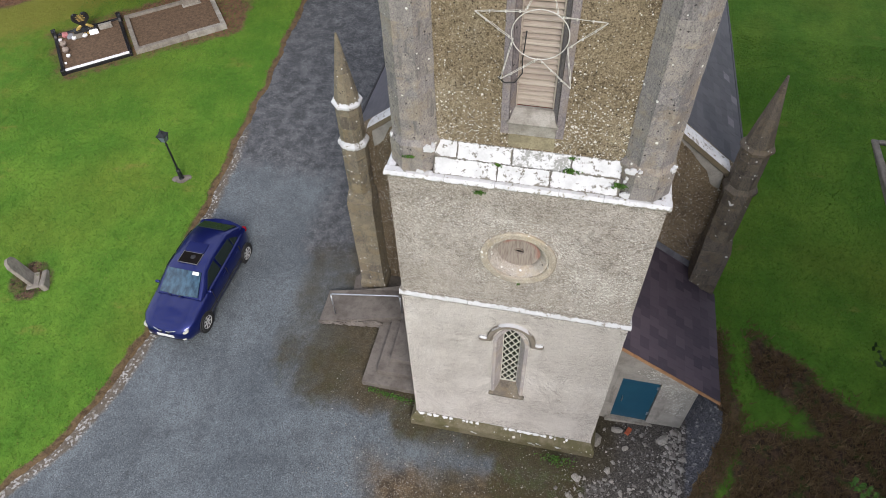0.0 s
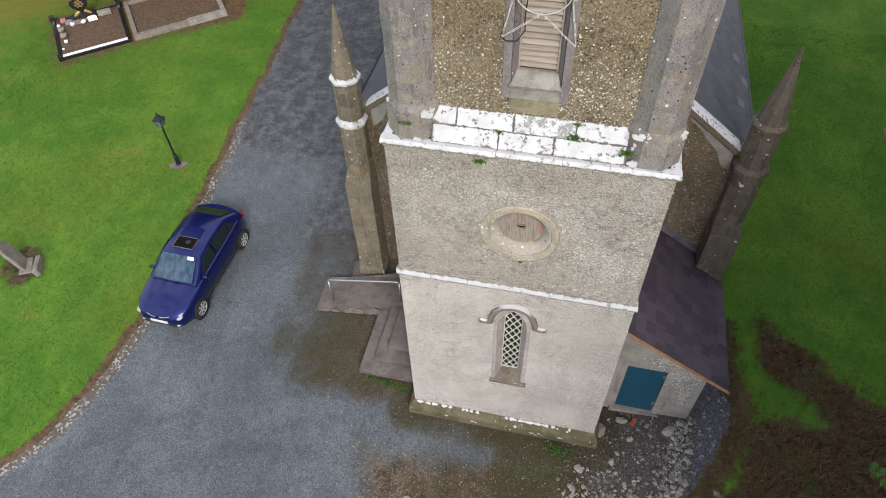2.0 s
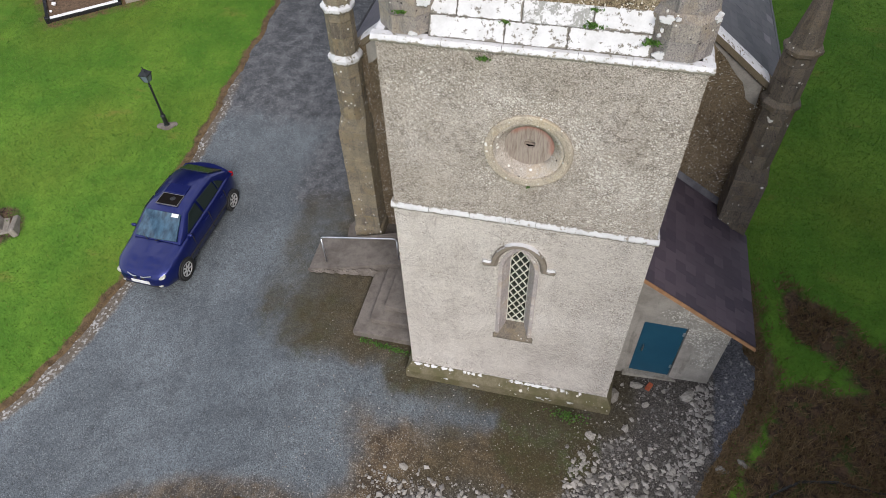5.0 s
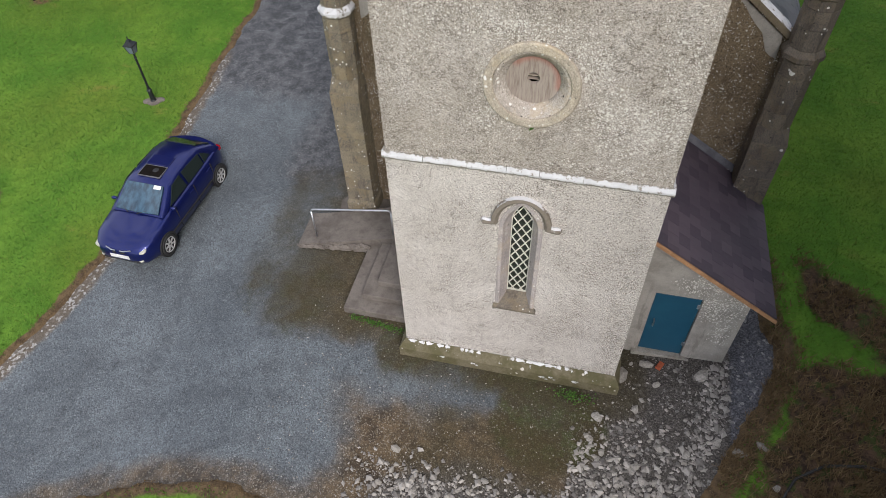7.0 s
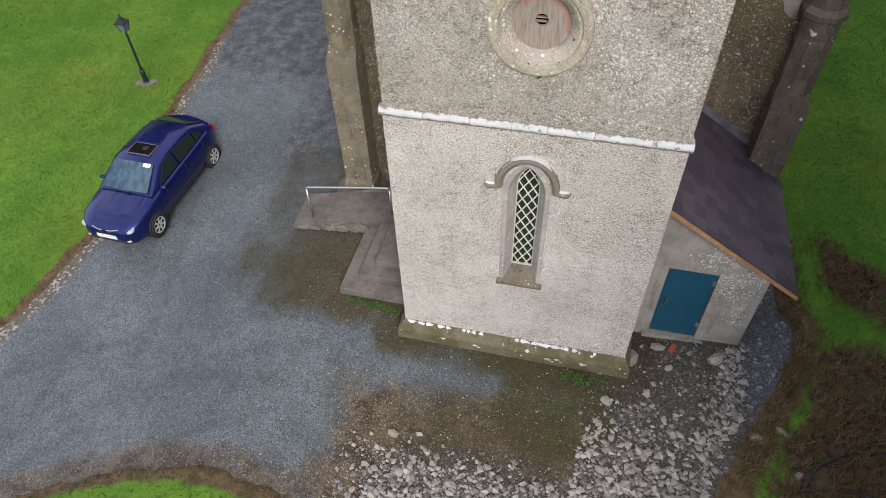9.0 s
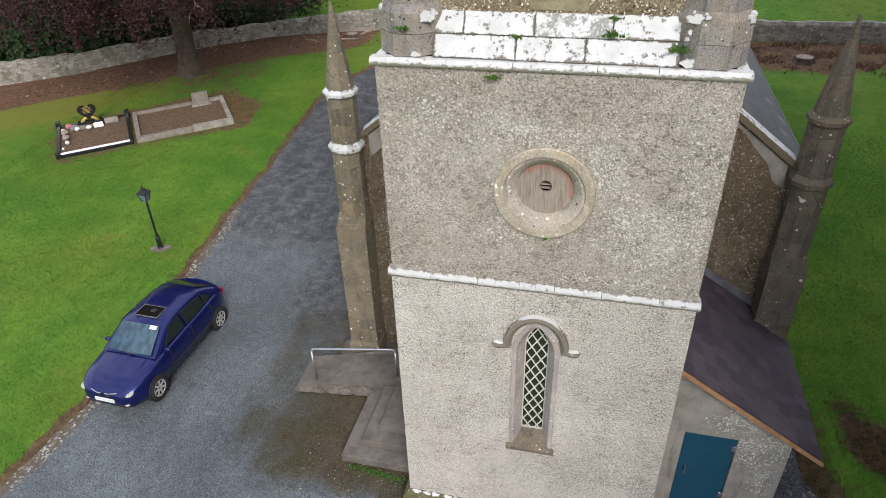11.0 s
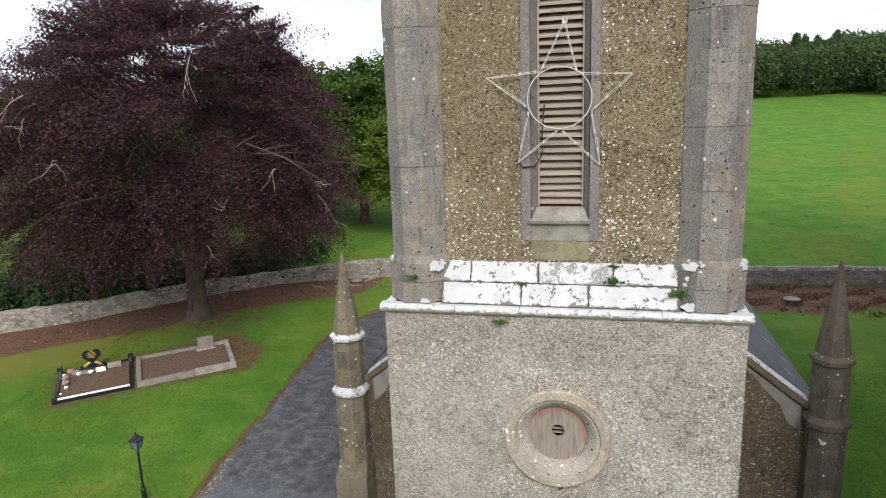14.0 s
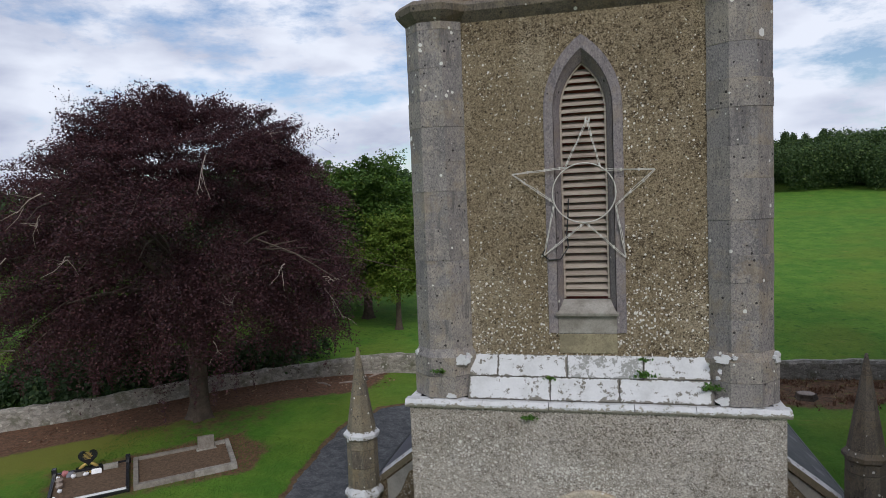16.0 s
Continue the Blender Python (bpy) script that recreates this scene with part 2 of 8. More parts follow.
def roughcast(name, base, dark, pale, grime, size=84.0, cloud=0.5, grit=0.6, light=0.45, lichen=0.05, patchy=0.2, crust=(), stains=(), foot=None):
    """Thrown lime and gravel: fine aggregate with dark grit between, cloudy washing-out, stains and clustered lichen."""
    k = Mat(name, 0.92, spec=0.2)
    big = k.noise(0.55, 6, 0.62)
    mid = k.noise(3.2, 7, 0.74)
    fine = k.noise(11, 5, 0.75)
    col = k.mix(k.math("MULTIPLY", k.step(big, 0.40, 0.62), cloud), base, dark)
    col = k.mix(k.math("MULTIPLY", k.step(mid, 0.46, 0.66), cloud), col, dark)
    wash = k.step(k.noise(1.3, 6, 0.68, (1.6, 1.6, 0.7)), 0.52, 0.68)
    col = k.mix(k.math("MULTIPLY", wash, 0.40), col, pale)
    drip = k.math("MULTIPLY", k.step(k.noise(1.5, 7, 0.75, (3.2, 3.2, 0.4)), 0.53, 0.68), k.step(fine, 0.38, 0.6))
    col = k.mix(k.math("MULTIPLY", drip, 0.40), col, grime)
    # worn patches where the dark grit shows
    worn = k.math("MULTIPLY", k.math("MULTIPLY", k.step(k.noise(1.1, 7, 0.78, (1, 1, 1.5)), 0.44, 0.60), k.step(k.noise(6, 6, 0.82, (1, 1, 1.5)), 0.42, 0.58)), 0.85)
    if stains:
        soiled = k.math("MULTIPLY", k.places(stains, 2.6, 0.7), k.step(k.noise(7.5, 6, 0.82, (1, 1, 1.6)), 0.45, 0.60))
        worn = k.math("MAXIMUM", worn, soiled)
        col = k.mix(k.math("MULTIPLY", k.math("MULTIPLY", soiled, k.step(fine, 0.42, 0.60)), 0.16), col, grime)
    d, r = k.cells(size)
    grain = k.math("ADD", k.math("MULTIPLY", k.noise(size * 0.55, 3, 0.8), 0.7), k.math("MULTIPLY", k.noise(size * 1.1, 2, 0.8), 0.3))
    col = k.speckle(col, r, 0.70, 1.30)
    lo = k.math("SUBTRACT", 0.548, k.math("MULTIPLY", worn, 0.060))
    pit = k.step(k.math("SUBTRACT", grain, lo), -0.015, 0.035)
    col = k.mix(k.math("MULTIPLY", pit, k.math("ADD", grit, k.math("MULTIPLY", worn, 0.25)), True), col, grime)
    col = k.mix(k.math("MULTIPLY", k.step(grain, 0.47, 0.38), light), col, pale)
    chips = k.step(k.noise(size * 0.38, 4, 0.75, (1, 1, 1.9)), 0.545, 0.585)
    col = k.mix(k.math("MULTIPLY", chips, k.math("ADD", 0.22, k.math("MULTIPLY", worn, 0.65))), col, (grime[0] * 0.7, grime[1] * 0.7, grime[2] * 0.7))
    d3, r3 = k.cells(size * 0.40)
    col = k.mix(k.math("MULTIPLY", k.math("MULTIPLY", k.step(r3, 0.10, 0.06), k.step(d3, 0.40, 0.28)), 0.85), col, (grime[0] * 0.4, grime[1] * 0.4, grime[2] * 0.4))
    col = k.mix(k.math("MULTIPLY", k.math("MULTIPLY", k.step(r3, 0.92, 0.94), k.step(d3, 0.42, 0.32)), 0.75), col, pale)
    # lichen
    dens = k.math("ADD", lichen, k.math("MULTIPLY", k.step(k.noise(0.9, 5, 0.7), 0.46, 0.68), patchy))
    if crust:
        dens = k.math("ADD", dens, k.math("MULTIPLY", k.places(crust, 2.2, 0.7), 0.42))
    if foot:
        zz = k.t.nodes.new("ShaderNodeSeparateXYZ")
        k.t.links.new(k.co, zz.inputs[0])
        dens = k.math("ADD", dens, k.math("MULTIPLY", k.step(zz.outputs[2], foot[0], foot[1]), foot[2]))
    for sc, share, rad in ((52, 0.75, 0.46), (31, 0.62, 0.44), (17, 0.30, 0.40)):
        tone = k.mix(k.noise(sc * 0.7, 2), (0.88, 0.86, 0.80), (0.70, 0.67, 0.60))
        col = k.mix(k.math("MULTIPLY", k.spots_in(sc, k.math("MULTIPLY", dens, share), rad), 0.92), col, tone)
    k.bump(k.math("ADD", k.math("MULTIPLY", mid, 0.5), k.math("ADD", k.math("MULTIPLY", d, -0.8), k.math("SUBTRACT", grain, k.math("MULTIPLY", pit, 0.7)))), 0.9, 0.012)
    return k.done(col)


M_CAST_LOW = roughcast("roughcast_limewashed", (0.69, 0.645, 0.59), (0.55, 0.505, 0.45), (0.86, 0.82, 0.77), (0.15, 0.125, 0.095), 74, 0.45, 0.80, 0.50, 0.008, 0.03,
                       stains=((1.75, 3.7, 0.5, 0.9, 0.9), (2.0, 1.6, 0.35, 1.6, 0.9), (0.0, 0.45, 2.4, 0.42, 0.9), (0.75, 1.7, 1.2, 0.5, 0.8), (-1.3, 1.75, 0.7, 0.3, 0.7), (-0.62, 3.9, 0.12, 0.5, 0.7), (0.72, 3.8, 0.12, 0.6, 0.8), (-2.0, 2.8, 0.2, 1.4, 0.5), (0.3, 1.9, 0.5, 0.3, 0.8)))
M_CAST_MID = roughcast("roughcast_pale", (0.565, 0.515, 0.455), (0.435, 0.385, 0.32), (0.74, 0.70, 0.65), (0.15, 0.125, 0.095), 92, 0.62, 0.72, 0.28, 0.07, 0.15,
                       crust=((0.02, 7.75, 0.85, 0.22, 1.0), (0.75, 7.45, 0.3, 0.4, 0.9), (1.5, 6.5, 0.8, 0.55, 1.0), (1.9, 7.6, 0.35, 1.0, 0.5), (-1.3, 7.8, 0.8, 0.5, 0.35), (1.2, 5.72, 1.0, 0.14, 0.7), (-0.6, 6.45, 0.3, 0.3, 0.4)),
                       stains=((-1.5, 8.25, 0.9, 0.4, 0.8), (0.7, 8.2, 0.8, 0.35, 0.8), (0.3, 5.66, 2.2, 0.14, 1.0), (-1.9, 6.4, 0.25, 1.2, 0.5), (-0.75, 6.95, 0.25, 0.5, 0.6), (1.7, 8.0, 0.4, 0.6, 0.6)))
M_CAST_TOP = roughcast("roughcast_brown", (0.300, 0.238, 0.150), (0.215, 0.166, 0.100), (0.50, 0.43, 0.31), (0.058, 0.042, 0.025), 76, 0.5, 0.75, 0.38, 0.05, 0.10, foot=(11.2, 9.3, 0.17))
M_CAST_NAVE = roughcast("roughcast_nave", (0.235, 0.18, 0.112), (0.145, 0.107, 0.065), (0.42, 0.35, 0.26), (0.055, 0.042, 0.028), 66, 0.6, 0.65, 0.36, 0.12, 0.16)


def ashlar(name, base, dark, warm, lichen=0.05, pits=0.3):
    """Weathered dressed stone: cloudy tone, tooled grain, dark pits, pale lichen."""
    k = Mat(name, 0.9, spec=0.2, pieces=True)
    col = k.mix(k.info, base, warm)
    col = k.mix(k.math("MULTIPLY", k.step(k.noise(2.2, 6, 0.68, (1, 1, 0.6)), 0.42, 0.68), 0.65), col, dark)
    col = k.mix(k.math("MULTIPLY", k.step(k.noise(3.1, 6, 0.72), 0.50, 0.64), 0.55), col, (warm[0] * 1.35, warm[1] * 1.3, warm[2] * 1.2))
    n = k.noise(60, 3, 0.75, (1, 1, 0.7))
    col = k.mix(k.math("MULTIPLY", k.step(n, 0.51, 0.64), 0.75), col, (dark[0] * 0.7, dark[1] * 0.7, dark[2] * 0.7))
    col = k.mix(k.math("MULTIPLY", k.step(n, 0.47, 0.33), 0.6), col, (warm[0] * 1.5, warm[1] * 1.5, warm[2] * 1.45))
    col = k.speckle(col, k.noise(115, 2, 0.8), 0.55, 1.45)
    col = k.mix(k.math("MULTIPLY", k.step(k.noise(1.7, 7, 0.76), 0.50, 0.62), 0.40), col, (warm[0] * 1.05, warm[1] * 0.92, warm[2] * 0.68))
    run = k.step(k.noise(1.4, 7, 0.75, (4, 4, 0.5)), 0.53, 0.66)
    col = k.mix(k.math("MULTIPLY", run, 0.65), col, (dark[0] * 0.75, dark[1] * 0.75, dark[2] * 0.75))
    col = k.mix(k.spots(21, pits, 0.36), col, (0.05, 0.046, 0.043))
    col = k.mix(k.spots(16, lichen * 1.2, 0.40), col, (0.66, 0.65, 0.60))
    col = k.mix(k.spots(6, lichen * 0.5, 0.34), col, (0.74, 0.73, 0.70))
    k.bump(k.math("ADD", k.math("MULTIPLY", n, 1.0), k.noise(9, 4, 0.7)), 0.8, 0.012)
    return k.done(col)


M_ASHLAR = ashlar("grey_limestone", (0.255, 0.238, 0.232), (0.135, 0.126, 0.13), (0.285, 0.258, 0.228), 0.055, 0.22)
M_JAMB = ashlar("purple_grey_limestone", (0.215, 0.19, 0.20), (0.15, 0.132, 0.142), (0.245, 0.218, 0.212), 0.03, 0.10)
M_JAMB_PALE = ashlar("lavender_grey_limestone", (0.385, 0.35, 0.345), (0.275, 0.25, 0.25), (0.41, 0.37, 0.345), 0.06, 0.04)
M_ASHLAR_WARM = ashlar("brown_limestone", (0.195, 0.168, 0.128), (0.092, 0.080, 0.068), (0.225, 0.193, 0.135), 0.14, 0.16)
M_ASHLAR_DARK = ashlar("dark_limestone", (0.165, 0.142, 0.118), (0.092, 0.082, 0.072), (0.185, 0.156, 0.12), 0.08, 0.10)


def flaky_white(name, worn=0.5, pieces=True, topside=False, under=(0.27, 0.25, 0.22), rim=0.0, band=None, moss=0.0, tone=1.0):
    """White masonry paint that flakes off: along the piece's foot and ends (rim), off its underside, or kept in a band."""
    k = Mat(name, 0.75, spec=0.25, pieces=pieces)
    n = k.math("ADD", k.math("MULTIPLY", k.noise(8, 7, 0.72), 0.7), k.math("MULTIPLY", k.noise(24, 5, 0.7), 0.3))
    white = k.mix(k.step(k.noise(2.5, 6, 0.7), 0.4, 0.7), (0.64 * tone, 0.64 * tone, 0.645 * tone), (0.52 * tone, 0.52 * tone, 0.52 * tone))
    white = k.speckle(white, k.noise(38, 4, 0.7), 0.86, 1.08)
    stone = k.mix(k.noise(20, 4), under, (under[0] * 0.5, under[1] * 0.5, under[2] * 0.45))
    stone = k.speckle(stone, k.noise(95, 2, 0.8), 0.6, 1.4)
    if moss:
        stone = k.mix(k.math("MULTIPLY", k.step(k.noise(1.8, 7, 0.75), 0.42, 0.6), moss), stone, (0.072, 0.066, 0.026))
        stone = k.mix(k.spots(9, 0.12, 0.36), stone, (0.5, 0.47, 0.42))
    gen = k.t.nodes.new("ShaderNodeTexCoord").outputs["Generated"]
    sp = k.t.nodes.new("ShaderNodeSeparateXYZ")
    k.t.links.new(gen, sp.inputs[0])
    gx, gz = sp.outputs[0], sp.outputs[2]
    v = n
    if rim:
        ends = k.step(k.math("MINIMUM", gx, k.math("SUBTRACT", 1.0, gx)), 0.035, 0.0)
        foot = k.step(gz, 0.26, 0.02)
        head = k.step(gz, 0.93, 1.0)
        v = k.math("ADD", v, k.math("MULTIPLY", k.math("MAXIMUM", k.math("MAXIMUM", foot, k.math("MULTIPLY", ends, 0.7)), k.math("MULTIPLY", head, 0.5)), rim))
    fac = k.step(v, worn, worn + 0.018)
    if topside:
        edge = k.math("ADD", k.up(), k.math("MULTIPLY", k.math("SUBTRACT", n, 0.5), 2.4))
        fac = k.math("SUBTRACT", 1.0, k.step(edge, worn - 0.03, worn + 0.02))
    if band:
        w = k.math("ADD", gz, k.math("MULTIPLY", k.math("SUBTRACT", n, 0.5), band[2]))
        low = k.step(w, band[0] + 0.015, band[0] - 0.015)
        high = k.step(w, band[1] - 0.015, band[1] + 0.015)
        fac = k.math("MAXIMUM", fac, k.math("MAXIMUM", low, high))
    col = k.mix(fac, white, stone)
    k.bump(k.math("ADD", k.math("SUBTRACT", 1.0, fac), k.math("MULTIPLY", k.noise(30, 4, 0.7), 0.5)), 0.5, 0.006)
    return k.done(col)


M_WHITE = flaky_white("flaking_white_paint", 0.56, rim=0.15)
M_WHITE_GREY = flaky_white("worn_white_paint", 0.50, under=(0.40, 0.40, 0.39), rim=0.06)
M_WHITE_EDGE = flaky_white("white_paint_on_ledge", 0.56, under=(0.40, 0.375, 0.32), band=(0.36, 1.3, 3.0))
M_WHITE_LEDGE = flaky_white("white_paint_on_lower_ledge", 0.565, under=(0.33, 0.30, 0.26), band=(0.24, 0.90, 1.7), tone=0.88)
M_WHITE_RING = flaky_white("white_splashes_on_ring", 0.56, under=(0.26, 0.235, 0.18), band=(0.30, 0.95, 2.0))
M_COPING = flaky_white("white_paint_on_coping", 0.62, topside=True, under=(0.22, 0.18, 0.125))
M_PLINTH = flaky_white("white_flecks_on_plinth", 0.98, topside=True, under=(0.185, 0.16, 0.105), moss=0.8)


def simple(name, a, b, scale=6.0, rough=0.8, metal=0.0, bump=0.2, pieces=False, spec=0.35, fine=40.0):
    k = Mat(name, rough, metal, spec, pieces)
    col = k.mix(k.step(k.noise(scale, 6, 0.65), 0.35, 0.68), a, b)
    f = k.noise(fine, 4, 0.7)
    if rough > 0.8:
        col = k.mix(k.math("MULTIPLY", k.step(k.noise(scale * 3.3, 6, 0.72), 0.5, 0.66), 0.5), col, (b[0] * 0.75, b[1] * 0.75, b[2] * 0.72))
        col = k.speckle(col, k.noise(fine * 2.2, 2, 0.8), 0.62, 1.38)
    col = k.mix(k.math("MULTIPLY", k.step(f, 0.53, 0.7), 0.4), col, (b[0] * 0.6, b[1] * 0.6, b[2] * 0.6))
    if pieces:
        col = k.mix(k.math("MULTIPLY", k.info, 0.55), col, b)
    k.bump(f, bump, 0.006)
    return k.done(col)


M_CONCRETE = simple("weathered_concrete", (0.168, 0.147, 0.128), (0.105, 0.09, 0.077), 1.8, 0.9, bump=0.3)
M_CONCRETE_EDGE = simple("pale_concrete", (0.34, 0.32, 0.28), (0.22, 0.20, 0.17), 3.0, 0.9)
M_RENDER = simple("smooth_cement_render", (0.37, 0.345, 0.305), (0.235, 0.22, 0.195), 1.6, 0.9, bump=0.5)


def shed_render():
    """Grey cement render with pale crusty flakes where the roof meets the wall."""
    k = Mat("flaking_cement_render", 0.92, spec=0.2)
    col = k.mix(k.step(k.noise(1.6, 7, 0.7), 0.38, 0.66), (0.37, 0.345, 0.31), (0.25, 0.235, 0.21))
    col = k.speckle(col, k.noise(46, 3, 0.8), 0.62, 1.38)
    col = k.mix(k.math("MULTIPLY", k.step(k.noise(1.2, 6, 0.75, (3, 3, 0.5)), 0.54, 0.66), 0.5), col, (0.15, 0.14, 0.12))
    dens = k.math("ADD", 0.03, k.math("MULTIPLY", k.places(((0.62, 1.75, 0.55, 0.45, 1.0), (0.15, 2.3, 0.5, 0.3, 0.9), (0.8, 1.1, 0.25, 0.5, 0.6)), 1.8, 0.6), 0.6))
    for sc, share, rad in ((44, 0.8, 0.46), (23, 0.7, 0.46)):
        col = k.mix(k.math("MULTIPLY", k.spots_in(sc, k.math("MULTIPLY", dens, share), rad, 0.22), 0.8), col, (0.70, 0.68, 0.62))
    k.bump(k.noise(40, 4, 0.75), 0.5, 0.006)
    return k.done(col)


M_SHED = shed_render()
M_TIMBER = simple("bare_pine_board", (0.46, 0.25, 0.13), (0.32, 0.17, 0.085), 5, 0.7)
M_DOOR = simple("teal_blue_paint", (0.010, 0.072, 0.125), (0.012, 0.084, 0.14), 1.5, 0.45, bump=0.05, spec=0.5)
M_STEEL = simple("galvanised_steel", (0.55, 0.56, 0.58), (0.42, 0.43, 0.45), 12, 0.35, 0.9, 0.05)
M_LEAD = simple("lead_flashing", (0.17, 0.17, 0.185), (0.11, 0.11, 0.125), 4, 0.55, 0.3)
M_GUTTER = simple("black_gutter", (0.012, 0.012, 0.014), (0.02, 0.02, 0.022), 4, 0.4)
# near-black colour that stands in for the shade inside openings
M_DARK = simple("painted_dark_void", (0.008, 0.007, 0.006), (0.012, 0.010, 0.009), 4, 0.95, spec=0.03)
M_LATTICE = simple("cream_painted_lattice", (0.62, 0.60, 0.53), (0.50, 0.48, 0.42), 9, 0.6)
M_WIRE = simple("whitish_plastic_tube", (0.62, 0.60, 0.55), (0.46, 0.44, 0.39), 14, 0.5)
M_CABLE = simple("black_cable", (0.015, 0.015, 0.015), (0.03, 0.03, 0.03), 9, 0.5)
M_BRICKRED = simple("red_brick", (0.42, 0.11, 0.05), (0.28, 0.07, 0.035), 20, 0.9)
M_IRON = simple("black_painted_iron", (0.014, 0.017, 0.018), (0.03, 0.033, 0.034), 14, 0.4, 0.3)
M_GRANITE = simple("polished_black_granite", (0.012, 0.012, 0.013), (0.022, 0.022, 0.024), 60, 0.15, spec=0.6, bump=0.0)
M_GOLD = simple("gold_lettering", (0.55, 0.40, 0.12), (0.45, 0.32, 0.09), 30, 0.4, 0.5)
M_MARBLE = simple("white_marble", (0.82, 0.82, 0.82), (0.72, 0.72, 0.72), 8, 0.4)
M_KERB = simple("lichened_kerb_stone", (0.30, 0.27, 0.23), (0.17, 0.15, 0.125), 4, 0.9, pieces=True, bump=0.8)
M_CHIPS = simple("brown_bark_and_gravel", (0.16, 0.105, 0.065), (0.085, 0.056, 0.036), 9, 0.95, bump=0.9, fine=70)
M_STONE = simple("pale_broken_stone", (0.385, 0.362, 0.325), (0.20, 0.183, 0.158), 5, 0.9, pieces=True, bump=0.3)
M_PINK = simple("pink_ceramic", (0.5, 0.2, 0.2), (0.4, 0.15, 0.15), 20, 0.5)


def slate(name, a, b, pale):
    k = Mat(name, 0.5, spec=0.4, pieces=True)
    col = k.mix(k.info, a, b)
    col = k.mix(k.step(k.info, 0.975, 0.985), col, pale)
    n = k.noise(7, 6, 0.65, (1, 1, 2.5))
    col = k.mix(k.math("MULTIPLY", k.step(n, 0.5, 0.75), 0.5), col, (0.10, 0.095, 0.11))
    k.bump(k.noise(18, 5, 0.7), 0.25, 0.004)
    return k.done(col, k.math("ADD", 0.42, k.math("MULTIPLY", n, 0.3)))


M_SLATE = slate("purple_grey_slate", (0.056, 0.045, 0.060), (0.112, 0.087, 0.106), (0.25, 0.20, 0.21))
M_SLATE_NAVE = slate("blue_grey_slate", (0.068, 0.068, 0.080), (0.102, 0.099, 0.113), (0.17, 0.16, 0.18))


def louvre_wood():
    k = Mat("weathered_louvre_wood", 0.85, pieces=True)
    n = k.noise(7, 6, 0.7, (0.35, 6, 6))
    col = k.mix(k.info, (0.42, 0.365, 0.30), (0.33, 0.275, 0.225))
    col = k.mix(k.math("MULTIPLY", k.step(n, 0.5, 0.72), 0.7), col, (0.17, 0.12, 0.10))
    k.bump(n, 0.4, 0.004)
    return k.done(col)


M_LOUVRE = louvre_wood()
M_LOUVRE_RED = simple("faded_red_board", (0.30, 0.075, 0.06), (0.20, 0.06, 0.05), 7, 0.85)


def round_board():
    k = Mat("weathered_round_board", 0.85)
    n = k.noise(6, 6, 0.7, (5, 1, 0.5))
    col = k.mix(k.step(n, 0.4, 0.7), (0.31, 0.265, 0.225), (0.19, 0.15, 0.125))
    xyz = k.t.nodes.new("ShaderNodeSeparateXYZ")
    k.t.links.new(k.co, xyz.inputs[0])
    dx_, dz_ = k.math("SUBTRACT", xyz.outputs[0], 0.02), k.math("SUBTRACT", xyz.outputs[2], 6.97)
    rad = k.math("SQRT", k.math("ADD", k.math("MULTIPLY", dx_, dx_), k.math("MULTIPLY", dz_, dz_)))
    rust = k.math("MULTIPLY", k.step(k.math("ADD", rad, k.math("MULTIPLY", k.noise(6, 4), 0.1)), 0.30, 0.39), k.step(k.math("ADD", dz_, k.math("MULTIPLY", dx_, 0.55)), 0.0, 0.14))
    col = k.mix(k.math("MULTIPLY", rust, 0.38), col, (0.36, 0.075, 0.04))
    k.bump(n, 0.4, 0.004)
    return k.done(col)


M_ROUND_BOARD = round_board()


def glass(name, tint, rough=0.03, coat=0.6, spec=0.5):
    k = Mat(name, rough, 0.0, spec)
    k.b.inputs["Coat Weight"].default_value = coat
    k.b.inputs["Coat Roughness"].default_value = 0.03
    return k.done(tint)


M_WINDOW = glass("dark_old_glass", (0.02, 0.028, 0.022), 0.1)
M_CARGLASS = glass("tinted_car_glass", (0.014, 0.021, 0.020), 0.08, 0.0, 0.22)


def windscreen():
    """Windscreen glass with blue sky reflections and dark cabin shapes painted into its colour."""
    k = Mat("windscreen_painted_reflections", 0.05, 0.0, 0.5)
    k.b.inputs["Coat Weight"].default_value = 0.15
    n = k.noise(4.5, 4, 0.6, (1.0, 1.6, 1.0))
    return k.done(k.mix(k.step(n, 0.28, 0.72), (0.016, 0.034, 0.055), (0.048, 0.102, 0.150)))


M_SCREEN = windscreen()
M_LAMPGLASS = glass("lantern_glass", (0.12, 0.15, 0.19), 0.15)


def car_paint():
    k = Mat("dark_blue_car_paint", 0.34, 0.55, 0.4)
    k.b.inputs["Coat Weight"].default_value = 0.55
    k.b.inputs["Coat Roughness"].default_value = 0.06
    return k.done(k.mix(k.noise(3, 4), (0.0036, 0.0092, 0.088), (0.0048, 0.0115, 0.108)))


M_CAR = car_paint()
M_TYRE = simple("tyre_rubber", (0.02, 0.02, 0.021), (0.032, 0.031, 0.03), 30, 0.85)
M_ALLOY = simple("alloy_wheel", (0.72, 0.71, 0.70), (0.58, 0.57, 0.56), 20, 0.4, 0.6, 0.05)
M_PLASTIC = simple("black_trim_plastic", (0.018, 0.018, 0.019), (0.026, 0.026, 0.027), 20, 0.6)
M_LENS = simple("headlight_lens", (0.40, 0.40, 0.35), (0.30, 0.30, 0.26), 10, 0.3, spec=0.4, bump=0.0)
M_RED = simple("red_tail_lens", (0.35, 0.012, 0.02), (0.28, 0.01, 0.015), 10, 0.2, bump=0.0)
